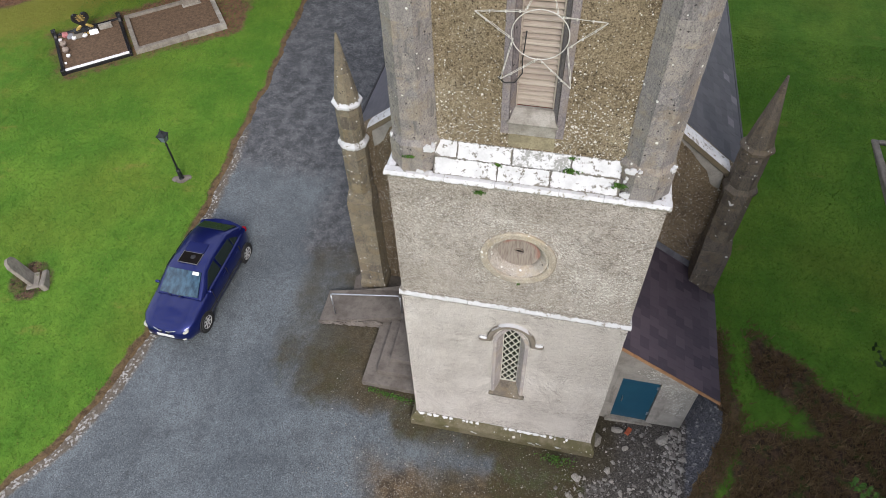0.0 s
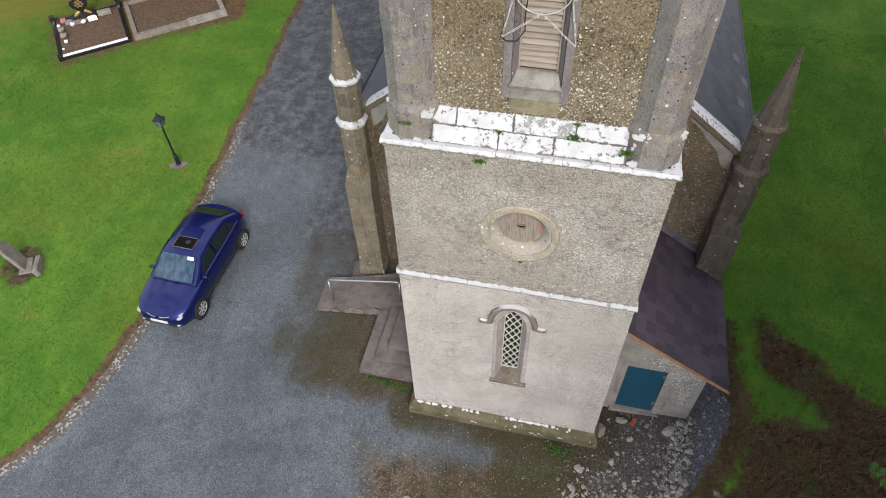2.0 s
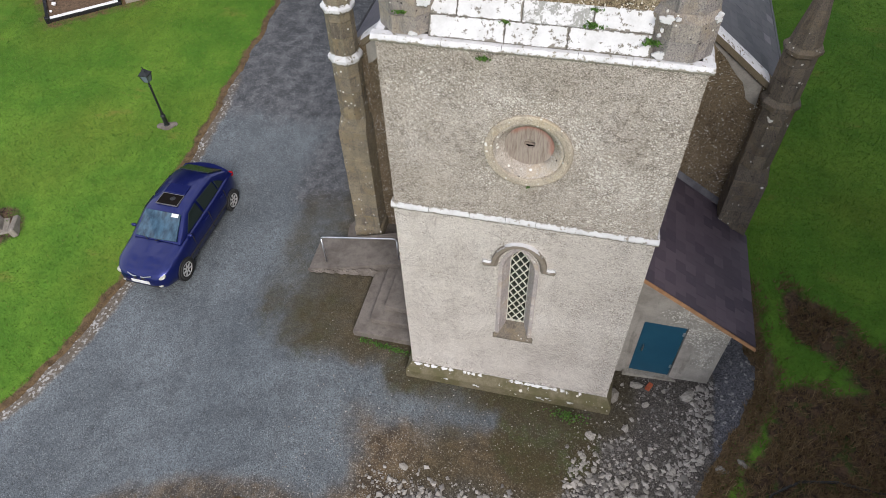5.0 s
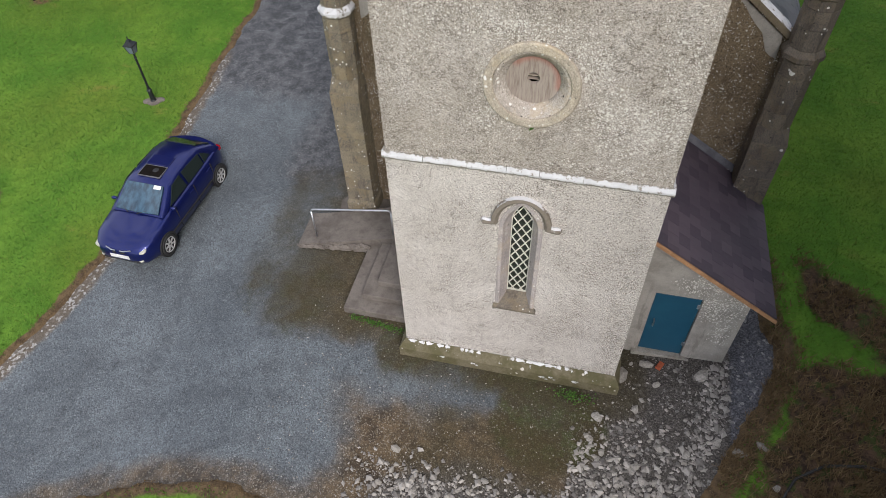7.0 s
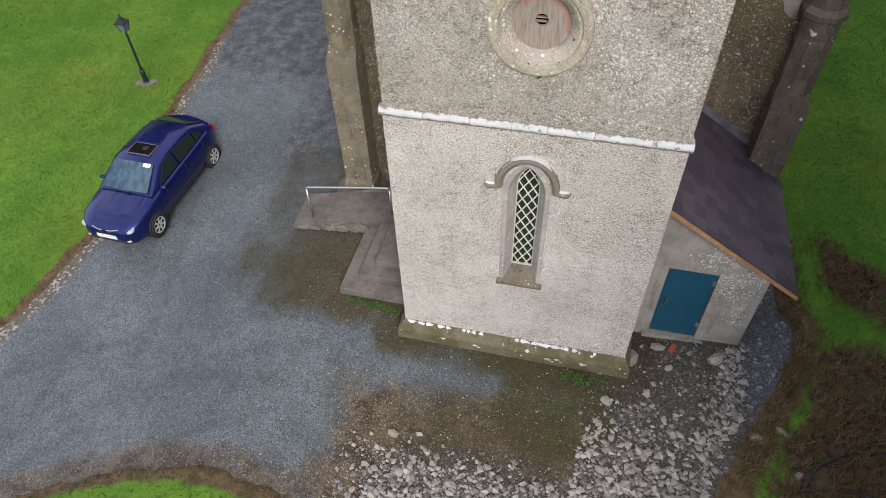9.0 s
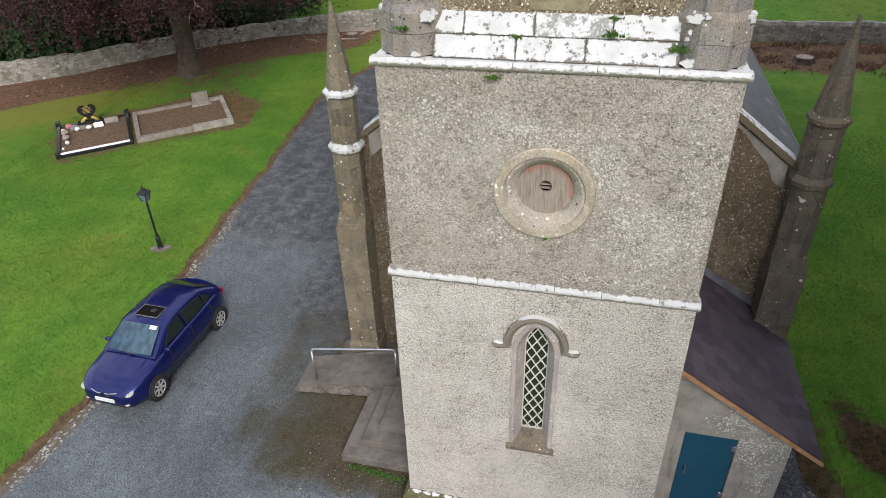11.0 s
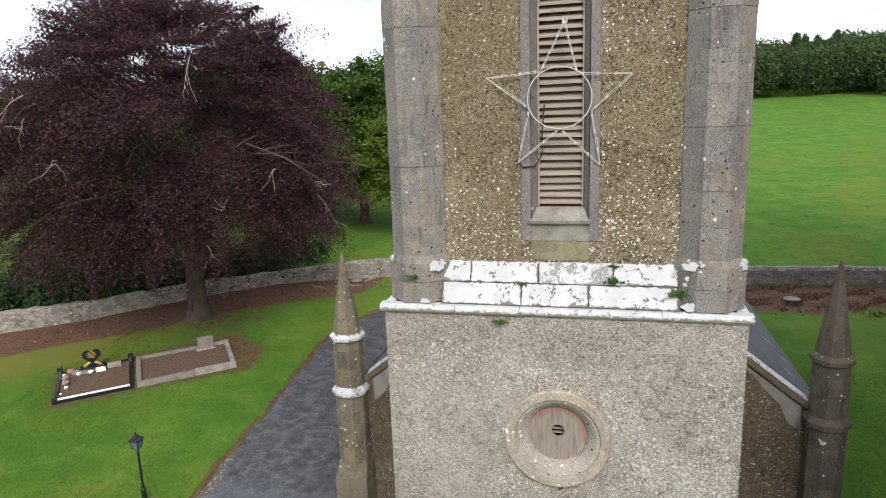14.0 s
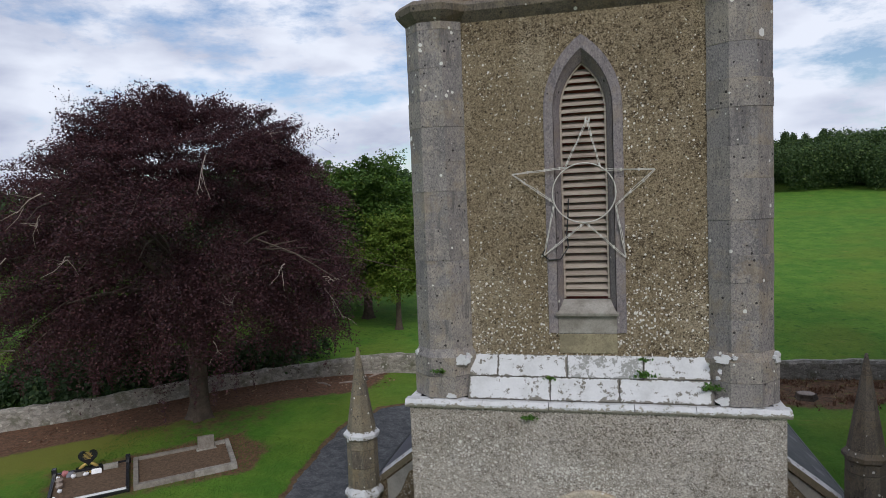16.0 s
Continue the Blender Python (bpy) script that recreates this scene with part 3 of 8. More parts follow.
M_PAPER = simple("white_paper", (0.7, 0.72, 0.72), (0.6, 0.62, 0.62), 10, 0.7, bump=0.0)
M_PLATE = simple("number_plate", (0.7, 0.7, 0.68), (0.6, 0.6, 0.58), 10, 0.5, bump=0.0)


def leaf_mat(name, a, b, c, share=0.12):
    k = Mat(name, 0.62, 0.0, 0.22)
    r = k.island()
    col = k.mix(r, a, b)
    col = k.mix(k.step(r, 1 - share, 1 - share * 0.6), col, c)
    big = k.noise(0.45, 3)
    col = k.mix(k.math("MULTIPLY", k.step(big, 0.45, 0.7), 0.6), col, b)
    t = k.t.nodes.new("ShaderNodeBsdfTranslucent")
    mx = k.t.nodes.new("ShaderNodeMixShader")
    mx.inputs[0].default_value = 0.25
    k.put(t.inputs["Color"], col)
    k.done(col)
    k.t.links.new(k.b.outputs[0], mx.inputs[1])
    k.t.links.new(t.outputs[0], mx.inputs[2])
    k.t.links.new(mx.outputs[0], k.t.nodes["Material Output"].inputs["Surface"])
    return k.m


M_BEECH = leaf_mat("copper_beech_leaves", (0.047, 0.027, 0.033), (0.076, 0.029, 0.032), (0.12, 0.054, 0.052), 0.10)
M_LEAF = leaf_mat("green_leaves", (0.042, 0.090, 0.016), (0.075, 0.14, 0.022), (0.14, 0.20, 0.035))
M_LEAF_LIME = leaf_mat("lime_green_leaves", (0.085, 0.15, 0.018), (0.13, 0.19, 0.025), (0.20, 0.24, 0.04))
M_LEAF_DARK = leaf_mat("dark_wood_leaves", (0.022, 0.046, 0.017), (0.042, 0.074, 0.026), (0.07, 0.10, 0.03))
M_LEAF_WOOD = leaf_mat("woodland_leaves", (0.034, 0.066, 0.022), (0.062, 0.105, 0.030), (0.10, 0.145, 0.04), 0.2)
M_WEED = leaf_mat("weed_leaves", (0.05, 0.12, 0.02), (0.08, 0.17, 0.03), (0.12, 0.2, 0.04))
M_GRASSBLADE = leaf_mat("grass_blades", (0.050, 0.125, 0.012), (0.075, 0.165, 0.016), (0.16, 0.19, 0.04))
M_DEADGRASS = leaf_mat("dead_grass_blades", (0.17, 0.115, 0.055), (0.115, 0.075, 0.036), (0.26, 0.19, 0.10))
M_BARK = simple("grey_beech_bark", (0.115, 0.088, 0.066), (0.062, 0.048, 0.036), 3, 0.9, bump=0.6)
M_DEADWOOD = simple("bare_dead_twigs", (0.33, 0.27, 0.23), (0.20, 0.16, 0.13), 5, 0.85)


def rubble_wall():
    k = Mat("field_stone_wall", 0.92)
    d, r = k.cells(4.6, (1, 1, 1.7))
    e, _ = k.cells(4.6, (1, 1, 1.7), "DISTANCE_TO_EDGE")
    col = k.mix(r, (0.37, 0.34, 0.295), (0.21, 0.195, 0.165))
    col = k.mix(k.math("MULTIPLY", k.step(e, 0.05, 0.0), 0.35), col, (0.085, 0.078, 0.06))
    col = k.speckle(col, k.noise(14, 5, 0.75), 0.45, 1.55)
    col = k.mix(k.math("MULTIPLY", k.step(k.noise(1.3, 6, 0.7), 0.46, 0.66), 0.65), col, (0.085, 0.085, 0.045))
    col = k.mix(k.spots(5, 0.14, 0.40), col, (0.46, 0.44, 0.39))
    k.bump(k.math("ADD", k.math("MULTIPLY", k.step(e, 0, 0.12), 0.5), k.noise(9, 4)), 0.7, 0.05)
    return k.done(col)


M_FIELDWALL = rubble_wall()


def ground_mat():
    k = Mat("lawn_and_fields", 0.95, spec=0.15)
    big = k.noise(0.11, 4, 0.55)
    mid = k.noise(0.6, 5, 0.6)
    fine = k.noise(6, 5, 0.7)
    tiny = k.noise(38, 4, 0.75)
    col = k.mix(k.step(mid, 0.35, 0.7), (0.066, 0.158, 0.017), (0.112, 0.212, 0.025))
    col = k.mix(k.math("MULTIPLY", k.step(big, 0.48, 0.66), 0.55), col, (0.135, 0.165, 0.022))
    col = k.mix(k.math("MULTIPLY", k.step(fine, 0.5, 0.75), 0.5), col, (0.030, 0.090, 0.008))
    col = k.mix(k.math("MULTIPLY", k.step(tiny, 0.47, 0.68), 0.38), col, (0.028, 0.076, 0.010))
    col = k.mix(k.math("MULTIPLY", k.step(tiny, 0.45, 0.30), 0.5), col, (0.13, 0.23, 0.03))
    col = k.speckle(col, tiny, 0.55, 1.50)
    col = k.speckle(col, k.noise(2.2, 5, 0.7, (1.6, 1, 1)), 0.72, 1.32)
    col = k.speckle(col, k.noise(11, 6, 0.85), 0.48, 1.52)
    yel = k.step(k.noise(0.45, 5, 0.65, (1, 2.2, 1)), 0.60, 0.74)
    col = k.mix(k.math("MULTIPLY", yel, 0.6), col, (0.21, 0.185, 0.045))
    tuft = k.math("MULTIPLY", k.attr("field"), k.math("MAXIMUM", k.spots(1.5, 0.6, 0.30), k.step(k.noise(2.8, 6, 0.8), 0.54, 0.64)))
    col = k.mix(k.math("MULTIPLY", tuft, 0.55), col, (0.022, 0.070, 0.010))
    wob = k.math("MULTIPLY", k.math("SUBTRACT", k.noise(1.7, 6, 0.7), 0.5), 0.9)
    lit = k.step(k.math("ADD", k.attr("litter"), wob), 0.38, 0.72)
    litcol = k.mix(k.step(fine, 0.4, 0.65), (0.165, 0.092, 0.056), (0.085, 0.052, 0.034))
    litcol = k.speckle(litcol, k.noise(22, 4, 0.8), 0.45, 1.6)
    col = k.mix(lit, col, litcol)
    moss = k.step(k.math("ADD", k.attr("moss"), wob), 0.4, 0.85)
    col = k.mix(k.math("MULTIPLY", k.math("MULTIPLY", moss, 0.7), k.math("SUBTRACT", 1.0, lit)), col, k.mix(fine, (0.17, 0.19, 0.028), (0.19, 0.15, 0.04)))
    rgh = k.step(k.math("ADD", k.attr("rough"), k.math("MULTIPLY", wob, 1.5)), 0.38, 0.85)
    rcol = k.mix(k.step(fine, 0.42, 0.62), (0.105, 0.066, 0.042), (0.034, 0.024, 0.017))
    rcol = k.mix(k.math("MULTIPLY", k.step(k.noise(2.6, 5, 0.7), 0.52, 0.62), 0.7), rcol, (0.05, 0.085, 0.018))
    rcol = k.speckle(rcol, k.noise(25, 4, 0.8), 0.4, 1.6)
    col = k.mix(rgh, col, rcol)
    edge = k.step(k.math("ADD", k.attr("edge"), k.math("MULTIPLY", wob, 0.7)), 0.42, 0.75)
    col = k.mix(edge, col, k.mix(k.step(fine, 0.4, 0.65), (0.145, 0.10, 0.055), (0.075, 0.052, 0.032)))
    k.bump(k.math("ADD", k.math("MULTIPLY", fine, 1.0), k.math("MULTIPLY", tiny, 0.5)), 0.8, 0.05)
    return k.done(col)


M_GROUND = ground_mat()


def drive_mat():
    k = Mat("worn_tarmac_and_gravel", 0.82, spec=0.3)
    big = k.noise(0.35, 5, 0.6)
    mid = k.noise(2.3, 6, 0.7)
    d, r = k.cells(48)
    d2, r2 = k.cells(17)
    col = k.mix(k.step(big, 0.35, 0.65), (0.130, 0.148, 0.160), (0.086, 0.099, 0.109))
    col = k.mix(k.math("MULTIPLY", k.step(mid, 0.48, 0.72), 0.5), col, (0.075, 0.08, 0.085))
    col = k.mix(k.math("MULTIPLY", k.step(r, 0.86, 1.0), 0.22), col, (0.30, 0.30, 0.29))
    col = k.mix(k.math("MULTIPLY", k.step(k.math("SUBTRACT", 0.3, r), 0, 0.2), 0.4), col, (0.05, 0.052, 0.055))
    wob = k.math("MULTIPLY", k.math("SUBTRACT", k.noise(1.3, 7, 0.7), 0.5), 0.9)
    old = k.step(k.math("ADD", k.attr("old"), wob), 0.35, 0.8)
    oldcol = k.mix(k.step(k.noise(2.4, 7, 0.78), 0.40, 0.64), (0.050, 0.053, 0.058), (0.122, 0.126, 0.132))
    oldcol = k.mix(k.math("MULTIPLY", k.step(r, 0.8, 1.0), 0.25), oldcol, (0.3, 0.3, 0.3))
    col = k.mix(old, col, oldcol)
    dirt = k.step(k.math("ADD", k.attr("dirt"), wob), 0.22, 0.95)
    dcol = k.mix(k.step(mid, 0.38, 0.62), (0.125, 0.088, 0.050), (0.052, 0.036, 0.021))
    dcol = k.mix(k.math("MULTIPLY", k.step(r, 0.80, 1.0), 0.55), dcol, (0.27, 0.25, 0.21))
    col = k.mix(dirt, col, dcol)
    grav = k.step(k.math("ADD", k.attr("gravel"), wob), 0.25, 0.8)
    gcol = k.mix(r, (0.040, 0.034, 0.028), (0.105, 0.095, 0.085))
    gcol = k.mix(k.step(k.math("ADD", k.attr("chips"), wob), 0.4, 0.7), gcol, k.mix(r, (0.042, 0.042, 0.048), (0.115, 0.115, 0.125)))
    gcol = k.mix(k.math("MULTIPLY", k.step(r2, 0.88, 1.0), 0.5), gcol, (0.36, 0.35, 0.33))
    col = k.mix(grav, col, gcol)
    moss = k.step(k.math("ADD", k.attr("moss"), wob), 0.42, 0.8)
    mcol = k.mix(k.step(mid, 0.42, 0.65), (0.050, 0.037, 0.012), (0.052, 0.062, 0.013))
    mcol = k.mix(k.math("MULTIPLY", k.step(r, 0.85, 1.0), 0.4), mcol, (0.2, 0.19, 0.17))
    col = k.mix(k.math("MULTIPLY", moss, 0.85), col, mcol)
    side = k.step(k.math("ADD", k.attr("side"), wob), 0.45, 0.8)
    scol = k.mix(k.step(r2, 0.6, 0.95), (0.115, 0.095, 0.072), (0.33, 0.32, 0.30))
    col = k.mix(side, col, scol)
    fine = k.noise(26, 5, 0.8)
    col = k.mix(k.math("MULTIPLY", k.step(fine, 0.5, 0.68), 0.48), col, (0.05, 0.052, 0.055))
    col = k.mix(k.math("MULTIPLY", k.step(fine, 0.42, 0.30), 0.12), col, (0.30, 0.30, 0.30))
    track = k.math("MULTIPLY", k.attr("track"), k.step(k.noise(1.6, 5, 0.7), 0.35, 0.6))
    col = k.mix(k.math("MULTIPLY", track, 0.42), col, (0.055, 0.06, 0.066))
    damp = k.step(k.math("ADD", k.attr("damp"), wob), 0.3, 0.9)
    col = k.mix(k.math("MULTIPLY", damp, 0.72), col, k.mix(mid, (0.062, 0.045, 0.020), (0.040, 0.036, 0.016)))
    col = k.speckle(col, r, 0.72, 1.28)
    col = k.speckle(col, k.noise(34, 3, 0.85), 0.45, 1.55)
    col = k.speckle(col, k.noise(5, 6, 0.8), 0.62, 1.38)
    k.bump(k.math("ADD", fine, k.math("SUBTRACT", k.math("MULTIPLY", mid, 0.6), d)), 0.6, 0.014)
    return k.done(col)


M_DRIVE = drive_mat()


# ---- ground ----
def smooth(a, b, x):
    u = np.clip((x - a) / (b - a), 0, 1)
    return u * u * (3 - 2 * u)


def wave(x, y):
    """A cheap uneven ripple, about -1 to 1."""
    return (np.sin(2.1 * x + 1.3 * y) + np.sin(-1.7 * x + 2.9 * y + 1.0) + np.sin(4.3 * x - 3.1 * y + 2.0) * 0.6 + np.sin(7.9 * x + 6.7 * y) * 0.4) / 3


def height(x, y):
    """The height of the ground at a place."""
    x, y = np.asarray(x, float), np.asarray(y, float)
    left = -0.475 + 0.075 * np.clip(y, -4, 22) + 0.035 * np.clip(-x - 8.8, 0, 14)
    right = 0.15 * smooth(2, 4.5, x) * smooth(-2, 1.5, y)
    wf = smooth(6, 16, y)
    centre = right * (1 - wf) + wf * (-0.475 + 0.075 * np.minimum(y, 22))
    w = smooth(4.8, 8.0, -x)
    near = centre * (1 - w) + left * w
    yy = np.maximum(y - 32, 0)
    side = smooth(-15, 10, x)
    hill_r = (0.1165 + 0.0085 * smooth(24, 42, x)) * np.minimum(yy, 92) + 0.03 * np.clip(yy - 92, 0, 300)
    hill_l = 0.028 * np.minimum(yy, 60) + 0.045 * np.clip(yy - 60, 0, 300)
    return near + side * hill_r + (1 - side) * hill_l


def g(x, y):
    return float(height(x, y))


LEFT_Y = [-40, -6.5, -3.8, -2.4, -0.6, 1.2, 5, 9, 13, 18, 20, 22, 24, 26]
LEFT_X = [-36, -14.2, -12.2, -11.3, -10.75, -10.55, -10.8, -10.95, -11.1, -11.4, -11.2, -10.2, -7.8, -3.0]
RIGHT_Y = [-40, -6, -1.76, -0.62, 0.0, 0.8, 1.6, 2.5, 4.1, 4.3, 30]
RIGHT_X = [3.0, 3.1, 3.95, 4.55, 4.95, 5.25, 5.3, 5.1, 4.9, -1.0, -1.0]
FRONT_X = [-40, -14, -10, -7.8, -6.2, -4.5, -3.0, -1.5, 8]
FRONT_Y = [-30, -8.6, -5.6, -4.2, -3.75, -3.65, -3.75, -6.5, -6.5]


def inside_drive(x, y):
    """How far a place lies inside the driveway's outline, in metres."""
    s = np.minimum(x - np.interp(y, LEFT_Y, LEFT_X), np.interp(y, RIGHT_Y, RIGHT_X) - x)
    s = np.minimum(s, y - np.interp(x, FRONT_X, FRONT_Y))
    return s + 0.09 * wave(x, y) + 0.05 * wave(3.1 * x, 3.3 * y)


def spaced(*runs):
    out = []
    for a, b, st in runs:
        out += list(np.arange(a, b - 1e-6, st))
    return np.array(out)


far = [60 * 1.22 ** i for i in range(20)]
gx = np.concatenate([[-v for v in reversed(far)], spaced((-60, -30, 2.5), (-30, -16, 0.5), (-16, 7, 0.13), (7, 18, 0.5), (18, 60, 2.5)), far])
gy = np.concatenate([[-v for v in reversed(far)], spaced((-60, -10, 2.5), (-10, -7, 0.3), (-7, 26, 0.13), (26, 36, 0.5), (36, 60, 2.5)), far])


def grid_mesh(name, gx, gy, zf, material, keep=None):
    X, Y = np.meshgrid(gx, gy)
    Z = zf(X, Y)
    nx, ny = len(gx), len(gy)
    idx = np.arange(nx * ny).reshape(ny, nx)
    f = np.stack([idx[:-1, :-1], idx[:-1, 1:], idx[1:, 1:], idx[1:, :-1]], -1).reshape(-1, 4)
    V = np.stack([X, Y, Z], -1).reshape(-1, 3)
    if keep is not None:
        ok = keep(X, Y).ravel()
        f = f[ok[f].all(axis=1)]
        used = np.zeros(len(V), bool)
        used[f.ravel()] = True
        remap = np.cumsum(used) - 1
        V, f = V[used], remap[f]
    me = bpy.data.meshes.new(name)
    me.vertices.add(len(V))
    me.vertices.foreach_set("co", V.astype(np.float32).ravel())
    me.loops.add(f.size)
    me.loops.foreach_set("vertex_index", f.astype(np.int32).ravel())
    me.polygons.add(len(f))
    me.polygons.foreach_set("loop_start", np.arange(0, f.size, 4, dtype=np.int32))
    me.polygons.foreach_set("loop_total", np.full(len(f), 4, dtype=np.int32))
    me.update(calc_edges=True)
    ob = link_mesh(name, me, material, smooth=True)
    return ob, V


def add_mask(ob, name, values):
    a = ob.data.attributes.new(name, "FLOAT", "POINT")
    a.data.foreach_set("value", np.asarray(values, np.float32).ravel())


def rough_mask(X, Y):
    """Where dead bracken and brush lie on the shaded side: a broad patch and a slanting bank."""
    w = 0.22 * wave(X, Y) + 0.10 * wave(2.7 * X, 2.9 * Y)
    a = smooth(-0.25, 0.3, np.minimum(X - 5.0 - 0.28 * (Y + 1.4), 1.1 + 0.3 * (X - 5.74) - Y) + w)
    b = smooth(0.25, -0.25, np.abs((Y - 3.45) + 0.8 * (X - 6.4)) / 1.28 - 0.62 + w) * smooth(5.9, 6.4, X)
    return np.maximum(a, b) * smooth(11.5, 9.5, X)


def lawn_height(X, Y):
    s = inside_drive(X, Y)
    near = (np.abs(X) < 20) & (Y > -12) & (Y < 30)
    lump = 0.012 * wave(1.3 * X, 1.1 * Y) + 0.035 * smooth(5.2, 6.4, X) * (1 - smooth(9, 11, X)) * (1 - smooth(2, 5, Y)) * wave(2.2 * X, 1.9 * Y) * 2
    return height(X, Y) + np.where(near, 0.05 - 0.19 * smooth(-0.08, 0.14, s), 0.0) + np.where(near, lump, 0)


ground, gv = grid_mesh("ground", gx, gy, lawn_height, M_GROUND)
tagged(ground, "mown green churchyard lawn rising to grazed fields", "ground", kind="structure")
GX, GY = gv[:, 0], gv[:, 1]


WALL_X = [-60, -36, -27.2, -24.1, -21.4, -17.3, -14.5, -11.8, -4, 9.3, 14, 60]
WALL_Y = [-4, 11.2, 16.7, 18.6, 21.3, 25.5, 27.2, 28.4, 29.0, 29.1, 29.5, 31.0]


def wall_line(x):
    """The churchyard wall's y at a given x."""
    return np.interp(x, WALL_X, WALL_Y)


dw = wall_line(GX) - GY
litter = 1.3 * smooth(5.2, 2.6, dw) * smooth(-1.0, 0.3, dw) * smooth(-11, -13, GX)
litter += 0.55 * smooth(8.5, 2.0, np.hypot(GX + 19, (GY - 20.5) * 1.1)) * smooth(-0.5, 0.5, dw)
litter += 0.72 * smooth(6.6, 4.0, dw + 0.8 * wave(0.5 * GX, 0.6 * GY)) * smooth(-0.5, 0.5, dw) * smooth(-2, 4, GX)
U1 = Vector((0.785, 0.62, 0))
V1 = Vector((-0.62, 0.785, 0))
ua = (GX + 19.15) * 0.785 + (GY - 10.95) * 0.62
va = -(GX + 19.15) * 0.62 + (GY - 10.95) * 0.785
litter += 0.6 * smooth(1.1, 0.1, np.maximum(np.maximum(-ua, ua - 6.6), np.maximum(-va, va - 2.7)))
litter += 0.62 * smooth(1.9, 0.3, np.hypot(GX + 14.3, (GY - 16.2) * 0.9))
add_mask(ground, "field", smooth(0.0, -0.6, dw))
add_mask(ground, "litter", np.clip(litter, 0, 1))
moss = 0.75 * smooth(9.0, 3.0, dw) * smooth(-13, -17, GX) + 0.5 * smooth(-17, -21, GX) * smooth(4, 9, GY)
add_mask(ground, "moss", np.clip(moss * smooth(-0.6, 0.4, dw), 0, 1))
pit = rough_mask(GX, GY)
pit = np.maximum(pit, 0.8 * smooth(0.5, 0.1, np.hypot(GX + 14.95, GY - 2.1) - 0.45))
pit = np.maximum(pit, 0.5 * smooth(5.4, 3.4, dw) * smooth(-0.4, 0.3, dw) * smooth(1, 4, GX))
add_mask(ground, "rough", np.clip(pit, 0, 1))
sd = inside_drive(GX, GY)
edge = smooth(-0.42, -0.05, sd)
edge = np.maximum(edge, smooth(-0.95, -0.15, sd) * smooth(3.0, 4.0, GX) * (GY < 5))
edge = np.maximum(edge, smooth(-0.6, -0.1, sd) * (GY < -3) * (GX > -9) * 1.0)
add_mask(ground, "edge", edge)

dx = np.arange(-20, 6.2, 0.13)
dy = np.arange(-12, 27, 0.13)
driveway, dv = grid_mesh("driveway", dx, dy, lambda X, Y: height(X, Y) + 0.008 * wave(X * 0.9, Y * 0.8), M_DRIVE, lambda X, Y: inside_drive(X, Y) > -0.3)
tagged(driveway, "worn grey tarmac drive breaking up into gravel and dirt", "driveway", kind="structure")
DX, DY = dv[:, 0], dv[:, 1]
ds = inside_drive(DX, DY)
add_mask(driveway, "side", smooth(0.75, 0.0, DX - np.interp(DY, LEFT_Y, LEFT_X)) * smooth(14, 6, DY))
add_mask(driveway, "old", np.maximum(smooth(6.0, 9.5, DY), 0.8 * smooth(3.2, 5.5, DY) * smooth(-8.2, -6.6, DX)) * smooth(-3, -5.5, DX))
WX, WY = DX + 0.5 * wave(0.7 * DX, 0.9 * DY), DY + 0.4 * wave(0.8 * DX + 3, 0.6 * DY)
dirt = smooth(-4.2, -2.2, WX) * smooth(-0.3, -1.9, WY) * smooth(2.6, 1.0, WX)
dirt = np.maximum(dirt, 0.75 * smooth(-6.4, -3.9, WX) * smooth(-1.0, 0.8, WY) * smooth(4.8, 2.6, WY))
dirt = np.maximum(dirt, 0.7 * smooth(1.0, 0.2, DY - np.interp(DX, FRONT_X, FRONT_Y)) * (DX < -1.5))
dirt = np.maximum(dirt, 0.6 * smooth(-5.9, -5.0, DX) * smooth(3.0, 4.2, DY) * smooth(8, 6.0, DY))
add_mask(driveway, "dirt", dirt)
grav = smooth(0.9, 2.1, WX)
grav = np.maximum(grav, smooth(-1.8, -3.1, WY) * smooth(-3.0, -0.8, WX))
add_mask(driveway, "gravel", grav)
add_mask(driveway, "chips", smooth(4.2, 4.7, DX) * (DY < 5))
damp = np.maximum(0.8 * smooth(1.3, 0.1, np.hypot(np.maximum(np.abs(DX) - 2.3, 0), np.maximum(-DY - 0.2, 0))), 0.9 * smooth(1.6, 0.2, np.hypot(np.maximum(np.abs(DX + 4.2) - 0.9, 0), np.maximum(np.abs(DY - 1.6) - 0.9, 0))))
damp = np.maximum(damp, 0.7 * smooth(1.2, 0.3, np.abs(DY + 1.9) - 0.2) * smooth(-3.0, -1.0, DX) * smooth(2.0, 1.0, DX))
damp = np.maximum(damp, 0.75 * smooth(2.2, 0.5, -4.6 - DX) * smooth(2.6, 4.0, DY) * smooth(12, 7, DY))
damp = np.maximum(damp, 0.68 * smooth(1.7, 0.0, np.hypot(np.maximum(np.abs(DX + 5.8) - 0.3, 0), np.maximum(np.abs(DY - 3.0) - 1.6, 0))))
add_mask(driveway, "damp", damp)
mo = smooth(-1.3, -0.1, WY) * smooth(-4.0, -2.0, WX) * smooth(2.1, 1.0, WX) * (DY < 1) * 0.8
mo = np.maximum(mo, 1.15 * smooth(1.3, 0.2, np.hypot((DX - 1.0) / 1.1, DY + 1.1) - 0.3))
mo = np.maximum(mo, 0.52 * smooth(1.4, 0.2, np.hypot(DX + 6.0, (DY - 1.2) / 1.7)))
mo = np.maximum(mo, 0.62 * smooth(1.4, 0.2, np.hypot(DX + 4.9, (DY - 0.9) / 1.6) - 0.2))
mo = np.maximum(mo, 0.7 * smooth(-3.4, -2.6, DX) * smooth(0.9, 0.3, DY) * smooth(-0.9, -0.2, DY) * (DX < -2))
